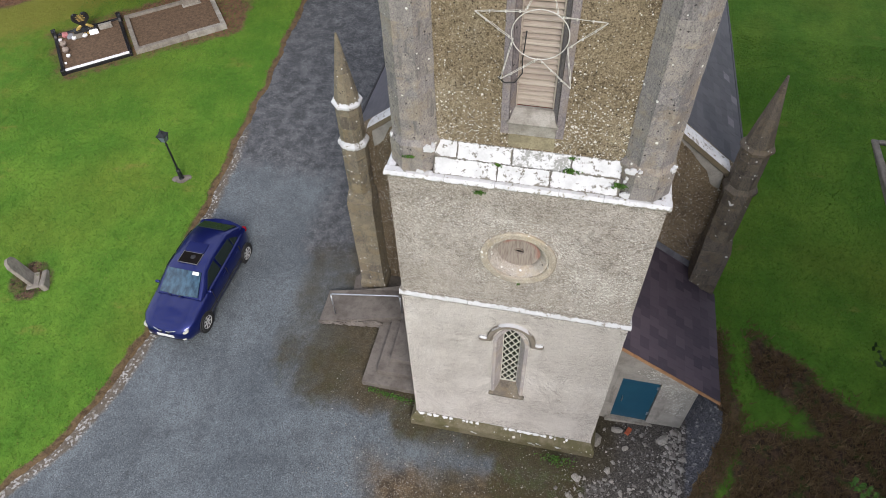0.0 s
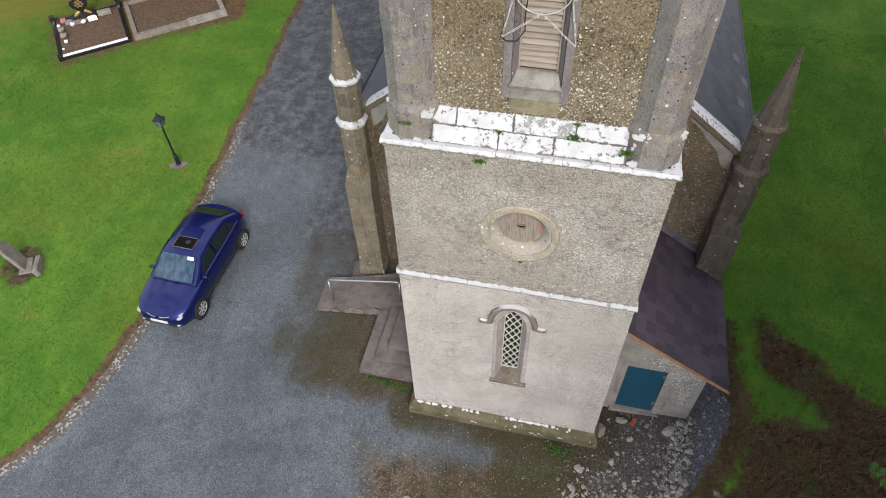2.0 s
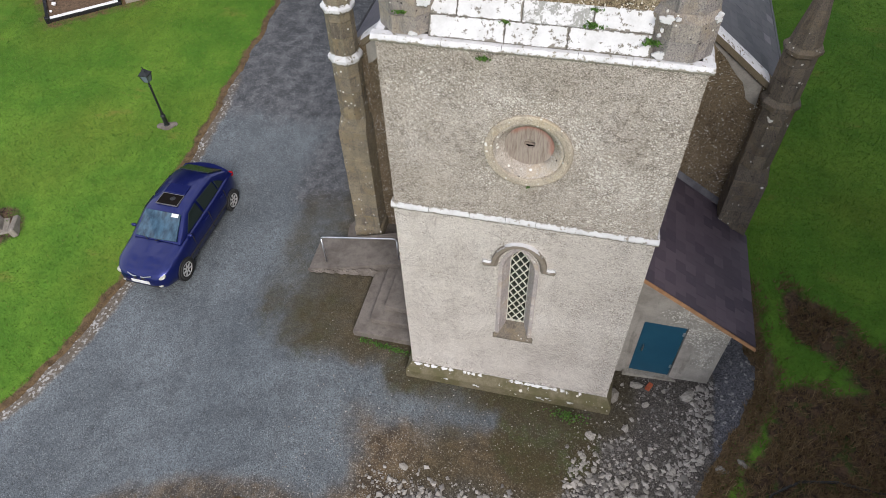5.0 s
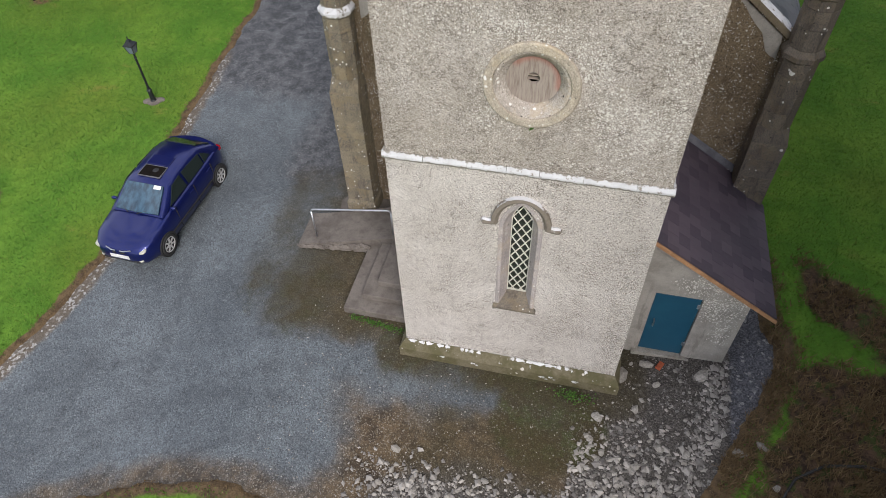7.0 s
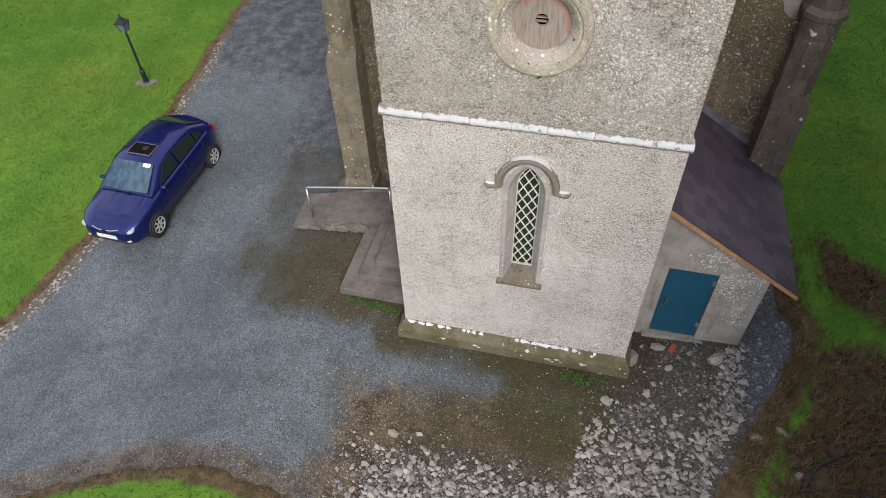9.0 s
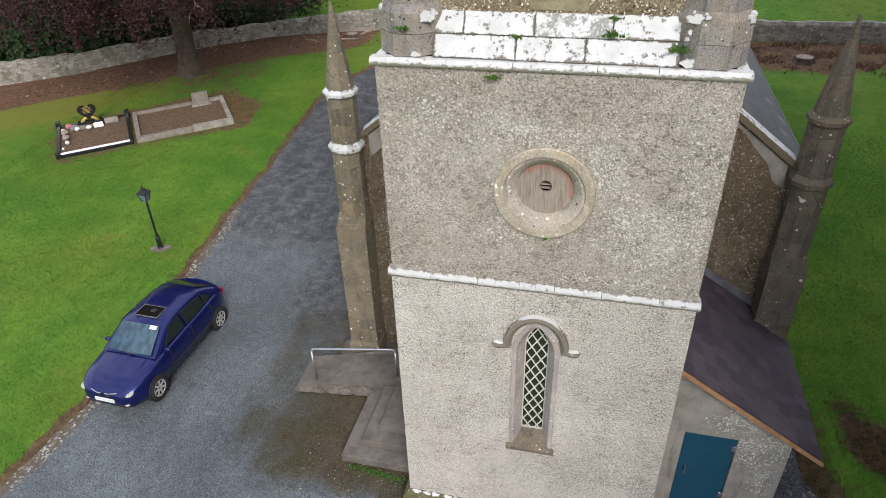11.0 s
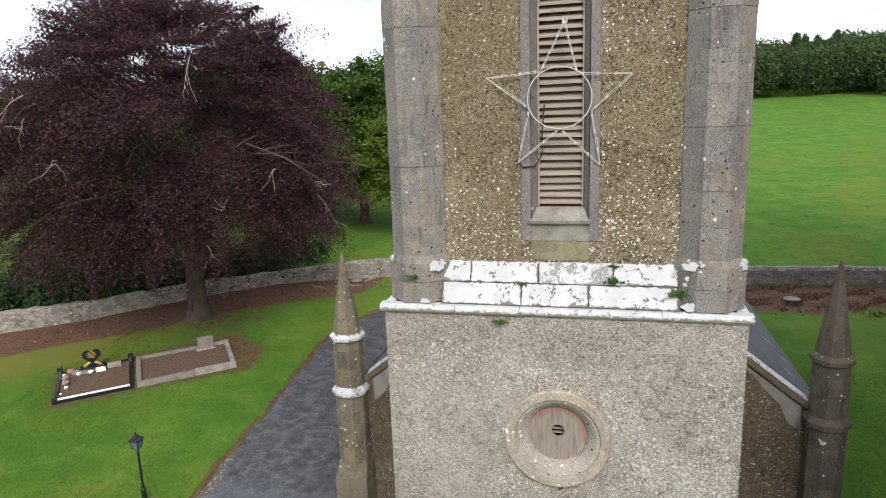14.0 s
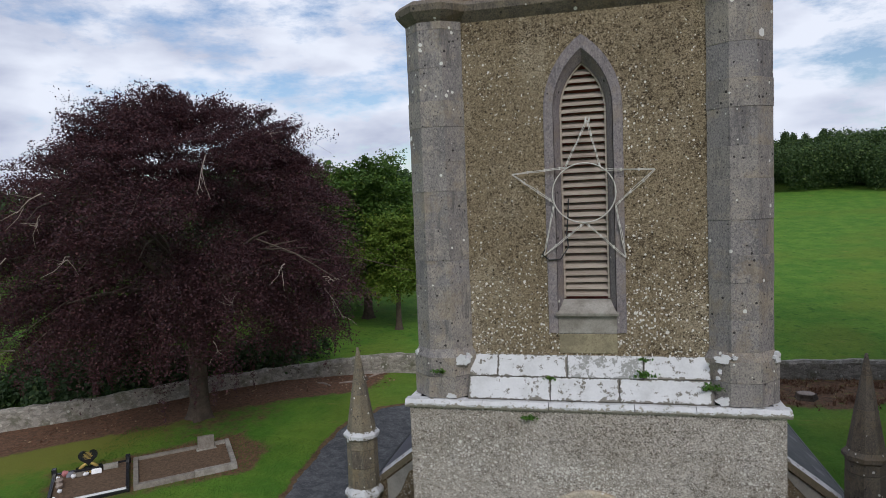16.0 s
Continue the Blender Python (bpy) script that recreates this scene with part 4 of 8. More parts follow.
add_mask(driveway, "moss", mo)
# tyre tracks swinging round in front of the tower
track = np.zeros_like(DX)
for cx, cy, rad in ((-1.5, -9.5, 7.6), (-1.5, -9.5, 9.1), (-3.5, -11.0, 9.4), (-3.5, -11.0, 10.9), (-22, -2, 14.2), (-22, -2, 12.8)):
    track = np.maximum(track, np.exp(-((np.hypot(DX - cx, DY - cy) - rad + 0.1 * wave(0.5 * DX, 0.4 * DY)) / 0.13) ** 2))
track *= smooth(-3.4, -4.6, DX) * smooth(9, 5, DY)
add_mask(driveway, "track", track)

# ---- church tower ----
tower = thing("church_tower", (0, 0, 0), label="square roughcast church tower with grey octagonal corner buttresses", category="church tower")
W = 2.16  # half width of the lower stages
D = 4.34
HX = 0.04
# lower stage, with the lancet window
hole_low = lancet(HX, 0.35, 2.19, 4.22, 4.835, 0)
part("wall", pierced_wall(-W, W, 0.30, 5.40, 0.0, 0.55, hole_low), M_CAST_LOW, tower, "limewashed roughcast lower wall")
part("wall", box_bm(-W, -W + 0.55, 0.55, D, 0.0, 5.40), M_CAST_LOW, tower, "limewashed roughcast lower wall")
part("wall", box_bm(W - 0.55, W, 0.55, D, 0.0, 5.40), M_CAST_LOW, tower, "limewashed roughcast lower wall")


def splash(rx, rz, seed):
    """A thin ragged-edged film of paint in the xz plane, facing -y."""
    r = np.random.default_rng(seed)
    n = 34
    ph = r.uniform(0, 6.28, 4)
    edge = [1 + 0.16 * math.sin(3 * a + ph[0]) + 0.13 * math.sin(5 * a + ph[1]) + 0.10 * math.sin(9 * a + ph[2]) + r.uniform(-0.09, 0.09) for a in np.linspace(0, 2 * math.pi, n, endpoint=False)]
    bm = bmesh.new()
    loft(bm, [[(rx * k * q * math.cos(2 * math.pi * i / n), y, rz * k * q * math.sin(2 * math.pi * i / n)) for i, q in enumerate(edge)] for k, y in ((1.0, 0.02), (1.0, -0.001), (0.93, -0.005))])
    return bm


# plinth with a weathered top
bm = bmesh.new()
loft(bm, [[(x, y, z) for x, y in ((-w, y0), (w, y0), (w, 4.2), (-w, 4.2))] for w, y0, z in ((2.29, -0.17, -0.5), (2.29, -0.17, 0.26), (2.27, -0.14, 0.31), (2.17, -0.004, 0.44))])
part("plinth", bm, M_PLINTH, tower, "mossy plinth with flecks of white paint")

for i, (x, w) in enumerate(((-2.02, 0.13), (-1.82, 0.10), (-1.66, 0.12), (-1.42, 0.12), (-1.27, 0.08), (-0.95, 0.06), (-0.86, 0.05), (-0.76, 0.09), (-0.60, 0.07), (0.10, 0.08), (0.26, 0.16), (0.46, 0.12), (0.64, 0.22), (0.86, 0.14), (1.04, 0.12), (1.22, 0.08), (1.60, 0.05))):
    bm = splash(w * 0.62, 0.034, 900 + i)
    bmesh.ops.transform(bm, matrix=Matrix.Translation((x, -0.035, 0.42)) @ Matrix.Rotation(radians(-46), 4, "X"), verts=bm.verts)
    part("paint_fleck", bm, M_WHITE, tower, "fleck of white paint")
for x, z, r in ((-1.35, 0.22, 0.05), (-0.7, 0.18, 0.05), (-0.62, 0.14, 0.035), (0.75, 0.16, 0.06), (0.92, 0.2, 0.05), (0.84, 0.11, 0.035), (1.42, 0.2, 0.07), (1.0, 0.14, 0.03)):
    bm = splash(r, r * 0.6, int(1000 + 100 * x))
    bmesh.ops.translate(bm, vec=(x, -0.168, z), verts=bm.verts)
    part("paint_fleck", bm, M_WHITE_GREY, tower, "fleck of white paint")


def string_course(z0, z1, out, material, label, pieces):
    """A projecting ledge round three sides of the tower, in stones laid end to end along the front."""
    prof = [(0.0, z0), (-out * 0.55, z0), (-out, z0 + (z1 - z0) * 0.3), (-out, z0 + (z1 - z0) * 0.55), (-0.0, z1), (0.12, z1)]
    xs = np.linspace(-W - out, W + out, pieces + 1)
    jig = [0] + [RNG.uniform(-0.12, 0.12) for _ in range(pieces - 1)] + [0]
    for i in range(pieces):
        a, b = xs[i] + jig[i] + 0.003, xs[i + 1] + jig[i + 1] - 0.003
        bm = bmesh.new()
        dy = RNG.uniform(-0.006, 0.006)
        loops = []
        for x in np.linspace(a, b, max(4, int((b - a) / 0.05))):
            j1, j2 = RNG.normal(0, 0.0035), RNG.normal(0, 0.004)
            loops.append([(x, py + dy + (j1 if 0 < q < 4 else 0), pz + (j2 if 1 < q < 5 else 0)) for q, (py, pz) in enumerate(prof)] + [(x, 0.12, z0)])
        loft(bm, loops)
        part("ledge_stone", bm, material, tower, label)
    for sx in (-1, 1):
        bm = bmesh.new()
        loft(bm, [[(sx * (W - py), y, pz) for py, pz in prof] + [(sx * (W - 0.12), y, z0)] for y in (0.122, D)])
        part("ledge_stone", bm, material, tower, label)


string_course(5.40, 5.535, 0.042, M_WHITE_LEDGE, "white-painted string course", 7)
# middle stage, with the round window
RZ = 6.97
RXC = 0.02
part("wall", pierced_wall(-W + 0.015, W - 0.015, 5.53, 8.575, 0.012, 0.55, circle(RXC, RZ, 0.64, 0)), M_CAST_MID, tower, "pale pebbly roughcast middle wall")
part("wall", box_bm(-W + 0.015, -W + 0.55, 0.55, D, 5.40, 8.575), M_CAST_MID, tower, "pale pebbly roughcast middle wall")
part("wall", box_bm(W - 0.55, W - 0.015, 0.55, D, 5.40, 8.575), M_CAST_MID, tower, "pale pebbly roughcast middle wall")
string_course(8.565, 8.66, 0.038, M_WHITE_EDGE, "white-painted upper string course", 5)

M_RING = ashlar("buff_ring_stone", (0.41, 0.36, 0.29), (0.29, 0.25, 0.195), (0.44, 0.395, 0.325), 0.34, 0.10)
M_DISH = ashlar("washed_dish_stone", (0.42, 0.385, 0.335), (0.25, 0.22, 0.185), (0.45, 0.405, 0.36), 0.22, 0.16)
rw = tagged(new("round_window"), "", "")
rw.parent = tower
rw["label"] = "round buff stone opening closed by a weathered board"
bm = bmesh.new()
loft(bm, [circle(RXC, RZ, 0.662, 0.06), circle(RXC, RZ, 0.655, -0.022), circle(RXC, RZ, 0.635, -0.034), circle(RXC, RZ, 0.535, -0.030), circle(RXC, RZ, 0.522, -0.012), circle(RXC, RZ, 0.520, 0.03)], True, False)
part("surround", bm, M_RING, rw, "lichened buff stone ring", smooth=False)
bm = bmesh.new()
loft(bm, [circle(RXC, RZ, 0.522, 0.004), circle(RXC, RZ, 0.485, 0.004), circle(RXC, RZ, 0.47, 0.022), circle(RXC, RZ, 0.435, 0.06), circle(RXC, RZ, 0.375, 0.125), circle(RXC, RZ, 0.365, 0.165)], True, False)
part("dish", bm, M_DISH, rw, "washed-out hollow moulding with a pinkish tinge", smooth=True)
bm = bmesh.new()
loft(bm, [circle(RXC, RZ, 0.372, 0.158), circle(RXC, RZ + 0.03, 0.085, 0.155), circle(RXC, RZ + 0.03, 0.08, 0.20)], True, False)
part("board", bm, M_ROUND_BOARD, rw, "grey board with faded red edge")
# near-black disc paints the shade behind the board's hole
bm = bmesh.new()
loft(bm, [circle(RXC, RZ, 0.2, 0.34, 24), circle(RXC, RZ, 0.2, 0.36, 24)])
part("void", bm, M_DARK, rw)
for i, z in enumerate((-0.035, 0.02, 0.075)):
    bm = bmesh.new()
    box(bm, RXC - 0.1, RXC + 0.1, 0.215, 0.265, RZ + 0.02 + z - 0.012, RZ + 0.02 + z)
    part("slat", bm, M_LOUVRE, rw)

# lower window: chamfered surround, sill, hood mould and lattice
lw = new("lancet_window")
lw.parent = tower
lw["label"] = "narrow lancet window with a cream diamond lattice"
bm = bmesh.new()
loft(bm, [lancet(HX, 0.362, 2.16, 4.22, 4.86, 0.03), lancet(HX, 0.362, 2.16, 4.22, 4.86, -0.012), lancet(HX, 0.345, 2.16, 4.22, 4.84, -0.016), lancet(HX, 0.29, 2.19, 4.22, 4.78, -0.012), lancet(HX, 0.185, 2.33, 4.22, 4.64, 0.17), lancet(HX, 0.178, 2.36, 4.22, 4.63, 0.24)], False, False)
part("surround", bm, M_JAMB_PALE, lw, "chamfered grey limestone jambs")
bm = bmesh.new()
loft(bm, [[(HX - 0.40, -0.06, 2.08), (HX + 0.40, -0.06, 2.08), (HX + 0.40, 0.1, 2.08), (HX - 0.40, 0.1, 2.08)],
          [(HX - 0.40, -0.06, 2.14), (HX + 0.40, -0.06, 2.14), (HX + 0.40, 0.1, 2.14), (HX - 0.40, 0.1, 2.14)],
          [(HX - 0.385, -0.03, 2.18), (HX + 0.385, -0.03, 2.18), (HX + 0.385, 0.1, 2.18), (HX - 0.385, 0.1, 2.18)],
          [(HX - 0.18, 0.20, 2.38), (HX + 0.18, 0.20, 2.38), (HX + 0.18, 0.24, 2.38), (HX - 0.18, 0.24, 2.38)]])
part("sill", bm, M_ASHLAR_DARK, lw, "mossy sloping stone sill")
bm = bmesh.new()
gl = lancet(HX, 0.185, 2.32, 4.22, 4.64, 0.235)
loft(bm, [gl, [(p[0], 0.25, p[2]) for p in gl]])
part("pane", bm, M_WINDOW, lw, "dark old glass")
bm = bmesh.new()


def arch_half(z):
    """Half the width of the glass at a height."""
    if z <= 4.22:
        return 0.172
    rise = 0.40
    R = (0.172 ** 2 + rise ** 2) / (2 * 0.172)
    return max(0.0, math.sqrt(max(0, R * R - (z - 4.22) ** 2)) - (R - 0.172))


for sgn in (-1, 1):
    for i in range(-4, 30):
        pts = []
        for s in np.linspace(-0.24, 0.24, 25):
            z = 2.34 + i * 0.245 + sgn * s * 1.58
            if 2.36 <= z <= 4.66 and abs(s) <= arch_half(z):
                pts.append((HX + s, 0.215 + 0.002 * sgn, z))
        if len(pts) >= 2:
            tube(bm, [pts[0], pts[-1]], 0.0115, 4)
part("lattice", bm, M_LATTICE, lw, "cream diamond lattice")
bm = bmesh.new()
loft(bm, [lancet(HX, 0.183, 2.37, 4.22, 4.63, 0.205), lancet(HX, 0.166, 2.395, 4.22, 4.60, 0.205), lancet(HX, 0.166, 2.395, 4.22, 4.60, 0.235)], True, False)
part("window_frame", bm, M_LATTICE, lw)
M_HOOD = flaky_white("hood_mould_paint", 0.62, pieces=False, topside=True, under=(0.25, 0.215, 0.18))
bm = bmesh.new()
hp = []
for i in range(25):
    a = math.pi * (1 - i / 24)
    hp.append((HX + math.cos(a), 4.40 + math.sin(a), math.cos(a), math.sin(a)))
loops = []
for cx, cz, ca, sa in hp:
    p0 = (HX + 0.375 * ca, 4.36 + 0.50 * sa)
    p1 = (HX + 0.49 * ca, 4.36 + 0.615 * sa)
    pm = (HX + 0.43 * ca, 4.36 + 0.555 * sa)
    loops.append([(p0[0], 0.02, p0[1]), (p0[0], -0.045, p0[1]), (pm[0], -0.095, pm[1]), (p1[0], -0.085, p1[1]), (p1[0], 0.02, p1[1])])
loft(bm, loops, True, True)
part("hood_mould", bm, M_HOOD, lw, "arched hood mould with white paint")
for sx in (-1, 1):
    bm = bmesh.new()
    tube(bm, [(HX + sx * x, -0.035, z) for x, z in ((0.40, 4.375), (0.47, 4.37), (0.55, 4.36), (0.61, 4.37), (0.65, 4.385))], [0.052, 0.055, 0.058, 0.066, 0.03], 8)
    part("hood_stop", bm, M_HOOD, lw, "white-splashed label stop")

# painted weathering blocks over the upper string course
M_JOINT = simple("dark_mortar", (0.22, 0.205, 0.185), (0.13, 0.12, 0.105), 20, 0.95)
bm = bmesh.new()
loft(bm, [[(x, 0.07, 8.66), (x, 0.30, 9.16), (x, 0.6, 9.16), (x, 0.6, 8.66)] for x in (-1.42, 1.42)])
part("backing", bm, M_JOINT, tower, "dark mortar joints")
SL0, SL1 = Vector((0, 0.048, 8.675)), Vector((0, 0.285, 9.175))
for row, cuts in enumerate(((-1.41, -0.42, 0.38, 1.40), (-1.41, -1.06, -0.22, 0.66, 1.40))):
    a0, a1 = row * 0.5 + 0.008, row * 0.5 + 0.492
    pa, pb = SL0.lerp(SL1, a0), SL0.lerp(SL1, a1)
    for i in range(len(cuts) - 1):
        x0, x1 = cuts[i] + 0.005, cuts[i + 1] - 0.005
        off = RNG.uniform(-0.005, 0.005)
        bm = bmesh.new()
        vs = []
        for x in (x0, x1):
            vs.append([(x, pa.y + off, pa.z), (x, pb.y + off, pb.z), (x, pb.y + 0.06, pb.z - 0.03), (x, pa.y + 0.06, pa.z - 0.03)])
        loft(bm, vs)
        bmesh.ops.bevel(bm, geom=list(bm.edges), offset=0.006, segments=1, affect="EDGES")
        part("painted_block", bm, M_WHITE_GREY if row == 1 and i == 2 else M_WHITE, tower, "white-painted weathering block")

# belfry stage
YB = 0.30
LX = 0.03
part("wall", pierced_wall(-1.75, 1.75, 8.66, 13.30, YB, YB + 0.5, lancet(LX, 0.40, 9.70, 12.1, 12.87, 0)), M_CAST_TOP, tower, "brown lichen-spotted belfry wall")
part("wall", box_bm(-1.86, -1.36, YB + 0.5, 4.0, 8.66, 13.30), M_CAST_TOP, tower, "brown lichen-spotted belfry wall")
part("wall", box_bm(1.36, 1.86, YB + 0.5, 4.0, 8.66, 13.30), M_CAST_TOP, tower, "brown lichen-spotted belfry wall")
part("wall", box_bm(-1.75, 1.75, 4.0, 4.34, 8.66, 13.30), M_CAST_TOP, tower, "brown lichen-spotted belfry wall")
part("wall", box_bm(-W + 0.02, W - 0.02, D - 0.3, D, 0.0, 8.66), M_CAST_MID, tower, "roughcast back wall")


def corner_buttress(cx, cy, label):
    """An octagonal corner buttress on a broader pedestal, one object for each course of stone."""
    bt = new("corner_buttress")
    bt.parent = tower
    bt["label"] = label
    # pedestal
    for z0, z1 in ((8.672, 8.93), (8.936, 9.17)):
        bm = bmesh.new()
        r = 0.395
        loft(bm, [octagon(cx, cy, r, z0), octagon(cx, cy, r, z1)])
        part("pedestal_stone", bm, M_ASHLAR, bt)
    bm = bmesh.new()
    loft(bm, [octagon(cx, cy, 0.395, 9.17), octagon(cx, cy, 0.345, 9.27)])
    part("weathering", bm, M_ASHLAR, bt)
    z = 9.27
    i = 0
    while z < 13.28:
        h = min([0.36, 0.42, 0.31, 0.39, 0.45][i % 5], 13.28 - z)
        dz = RNG.uniform(-0.004, 0.004)
        bm = bmesh.new()
        r = 0.345 + dz
        loft(bm, [octagon(cx, cy, r - 0.002, z + 0.0005), octagon(cx, cy, r, z + 0.004), octagon(cx, cy, r, z + h - 0.004), octagon(cx, cy, r - 0.002, z + h - 0.0005)])
        part("course_stone", bm, M_ASHLAR, bt)
        z += h
        i += 1


for sx in (-1, 1):
    corner_buttress(sx * 1.735 + 0.005, 0.43, "octagonal grey limestone corner buttress")
    corner_buttress(sx * 1.735 + 0.005, 3.91, "octagonal grey limestone corner buttress")

# splashes of white paint on the pedestals
for x, y, z, rx, rz in ((-1.47, 0.075, 9.13, 0.095, 0.065), (-1.40, 0.14, 9.17, 0.03, 0.04), (1.50, 0.055, 9.20, 0.085, 0.05), (1.62, 0.04, 9.22, 0.03, 0.025), (1.47, 0.06, 9.06, 0.02, 0.03), (1.44, 0.07, 8.98, 0.018, 0.022), (2.10, 0.22, 9.19, 0.05, 0.07), (-2.09, 0.25, 9.19, 0.03, 0.04), (-1.62, 0.04, 8.70, 0.06, 0.03), (1.50, 0.06, 8.72, 0.07, 0.05)):
    bm = splash(rx, rz, int(2000 + 100 * x + 10 * z))
    turn = 45 if abs(x) < 1.46 or abs(x) > 2.0 else 0
    turn = turn * (1 if (x > 0) == (abs(x) > 2.0) else -1)
    for v in bm.verts:
        v.co.y *= 1.6
    bmesh.ops.transform(bm, matrix=Matrix.Translation((x, y - 0.012, z)) @ Matrix.Rotation(radians(turn), 4, "Z"), verts=bm.verts)
    part("paint_splash", bm, M_WHITE, tower, "splash of white paint")

# cornice
bm = bmesh.new()


def cornice_loop(o, z):
    """The outline of the tower's top with its corner buttresses, grown by o."""
    r = 0.345 + o
    pts = []
    for cx, cy, start in ((-1.73, 0.43, 6), (1.74, 0.43, 7), (1.74, 3.91, 1), (-1.73, 3.91, 3)):
        k = octagon(cx, cy, r, z)
        order = {(-1.73, 0.43): (2, 3, 4, 5, 6), (1.74, 0.43): (5, 6, 7, 0, 1), (1.74, 3.91): (6, 7, 0, 1, 2), (-1.73, 3.91): (1, 2, 3, 4, 5)}[(cx, cy)]
        sel = [k[j] for j in order]
        pts.append(sel)
    a, b, c, d = pts
    return a + [(-1.73 + r * 0.95, YB - o, z), (1.74 - r * 0.95, YB - o, z)] + b + c + d


loft(bm, [cornice_loop(0.0, 13.22), cornice_loop(0.03, 13.25), cornice_loop(0.10, 13.33), cornice_loop(0.115, 13.40), cornice_loop(0.06, 13.46)])
part("cornice", bm, M_ASHLAR_DARK, tower, "moulded dark stone cornice")
part("tower_top", box_bm(-1.7, 1.7, 0.4, 3.95, 13.40, 13.75), M_ASHLAR_DARK, tower)

# belfry window
bw = new("belfry_window")
bw.parent = tower
bw["label"] = "pointed belfry opening with weathered wooden louvres"
bm = bmesh.new()
loft(bm, [lancet(LX, 0.455, 9.44, 12.1, 12.96, YB + 0.04), lancet(LX, 0.455, 9.44, 12.1, 12.96, YB - 0.016), lancet(LX, 0.446, 9.445, 12.1, 12.945, YB - 0.02), lancet(LX, 0.345, 9.44, 12.1, 12.80, YB - 0.02), lancet(LX, 0.335, 9.44, 12.1, 12.79, YB + 0.02)], False, False)
part("surround", bm, M_JAMB, bw, "grey limestone arch")
bm = bmesh.new()
loft(bm, [lancet(LX, 0.335, 9.66, 12.1, 12.79, YB - 0.02), lancet(LX, 0.275, 9.72, 12.1, 12.66, YB + 0.10), lancet(LX, 0.275, 9.72, 12.1, 12.66, YB + 0.36)], False, False)
part("surround", bm, M_JAMB, bw, "chamfered grey limestone arch")
bm = bmesh.new()
loft(bm, [[(x0, YB - 0.075, 9.655), (x1, YB - 0.075, 9.655), (x1, YB + 0.1, 9.655), (x0, YB + 0.1, 9.655)] for x0, x1 in ((LX - 0.36, LX + 0.36),)] +
     [[(LX - 0.365, YB - 0.085, 9.69), (LX + 0.365, YB - 0.085, 9.69), (LX + 0.365, YB + 0.1, 9.69), (LX - 0.365, YB + 0.1, 9.69)],
      [(LX - 0.33, YB - 0.06, 9.71), (LX + 0.33, YB - 0.06, 9.71), (LX + 0.33, YB + 0.1, 9.71), (LX - 0.33, YB + 0.1, 9.71)],
      [(LX - 0.28, YB + 0.10, 9.83), (LX + 0.28, YB + 0.10, 9.83), (LX + 0.28, YB + 0.16, 9.83), (LX - 0.28, YB + 0.16, 9.83)]])
part("sill", bm, M_CONCRETE_EDGE, bw, "pale cement sill")
part("apron_block", box_bm(LX - 0.345, LX + 0.345, YB - 0.012, YB + 0.1, 9.43, 9.65, 0.006), M_CONCRETE_EDGE, bw, "grey cement apron under the sill")
M_OCHRE = simple("ochre_lichened_stone", (0.31, 0.27, 0.17), (0.20, 0.172, 0.112), 5, 0.9)
part("apron_block", box_bm(LX - 0.335, LX + 0.345, YB - 0.008, YB + 0.1, 9.19, 9.425, 0.006), M_OCHRE, bw, "ochre-lichened apron stone")


def louvre_half(z):
    if z <= 12.1:
        return 0.272
    rise = 0.55
    R = (0.272 ** 2 + rise ** 2) / (2 * 0.272)
    return max(0.02, math.sqrt(max(0, R * R - (z - 12.1) ** 2)) - (R - 0.272))


bm = bmesh.new()
lv = lancet(LX, 0.29, 9.72, 12.1, 12.68, YB + 0.238)
loft(bm, [lv, [(p[0], YB + 0.28, p[2]) for p in lv]])
part("backing_board", bm, M_LOUVRE_RED, bw, "faded red boarding")
z = 9.86
while z < 12.60:
    h = louvre_half(z + 0.04) - 0.004
    bm = bmesh.new()
    dz = RNG.uniform(-0.006, 0.006)
    tl = RNG.uniform(-0.004, 0.004)
    loft(bm, [[(LX + s * h, YB + 0.135, z + dz + s * tl), (LX + s * h, YB + 0.135, z + 0.022 + dz + s * tl), (LX + s * h, YB + 0.235, z + 0.080 + dz), (LX + s * h, YB + 0.235, z + 0.060 + dz)] for s in (-1, 1)])
    part("slat", bm, M_LOUVRE, bw)
    z += 0.0885
for sx in (-1, 1):
    bm = bmesh.new()
    pts = [p for p in lancet(LX, 0.272, 9.84, 12.1, 12.655, YB + 0.125) if (p[0] - LX) * sx >= -1e-4]
    loops = [[(p[0] - sx * 0.022, p[1], p[2]), (p[0], p[1], p[2]), (p[0], p[1] + 0.05, p[2]), (p[0] - sx * 0.022, p[1] + 0.05, p[2])] for p in pts]
    loft(bm, loops)
    part("louvre_frame", bm, M_LOUVRE, bw)

# ---- church nave ----
nave = thing("church_nave", (0, 4.2, 0), label="roughcast church nave with slate roof behind the tower", category="church")
NB = Vector((0, 4.2, 0))
SLOPE = 0.77
NW = 4.35
NL = 20.0
APEX = 8.92


def nb(bm):
    bmesh.ops.translate(bm, verts=bm.verts, vec=-NB)
    return bm


def gable(y0, y1, drop=0.0):
    bm = bmesh.new()
    pts = [(-NW, -0.3), (NW, -0.3), (NW, APEX - SLOPE * NW - drop), (0, APEX - drop), (-NW, APEX - SLOPE * NW - drop)]
    loft(bm, [[(x, y, z) for x, z in pts] for y in (y0, y1)])
    return nb(bm)


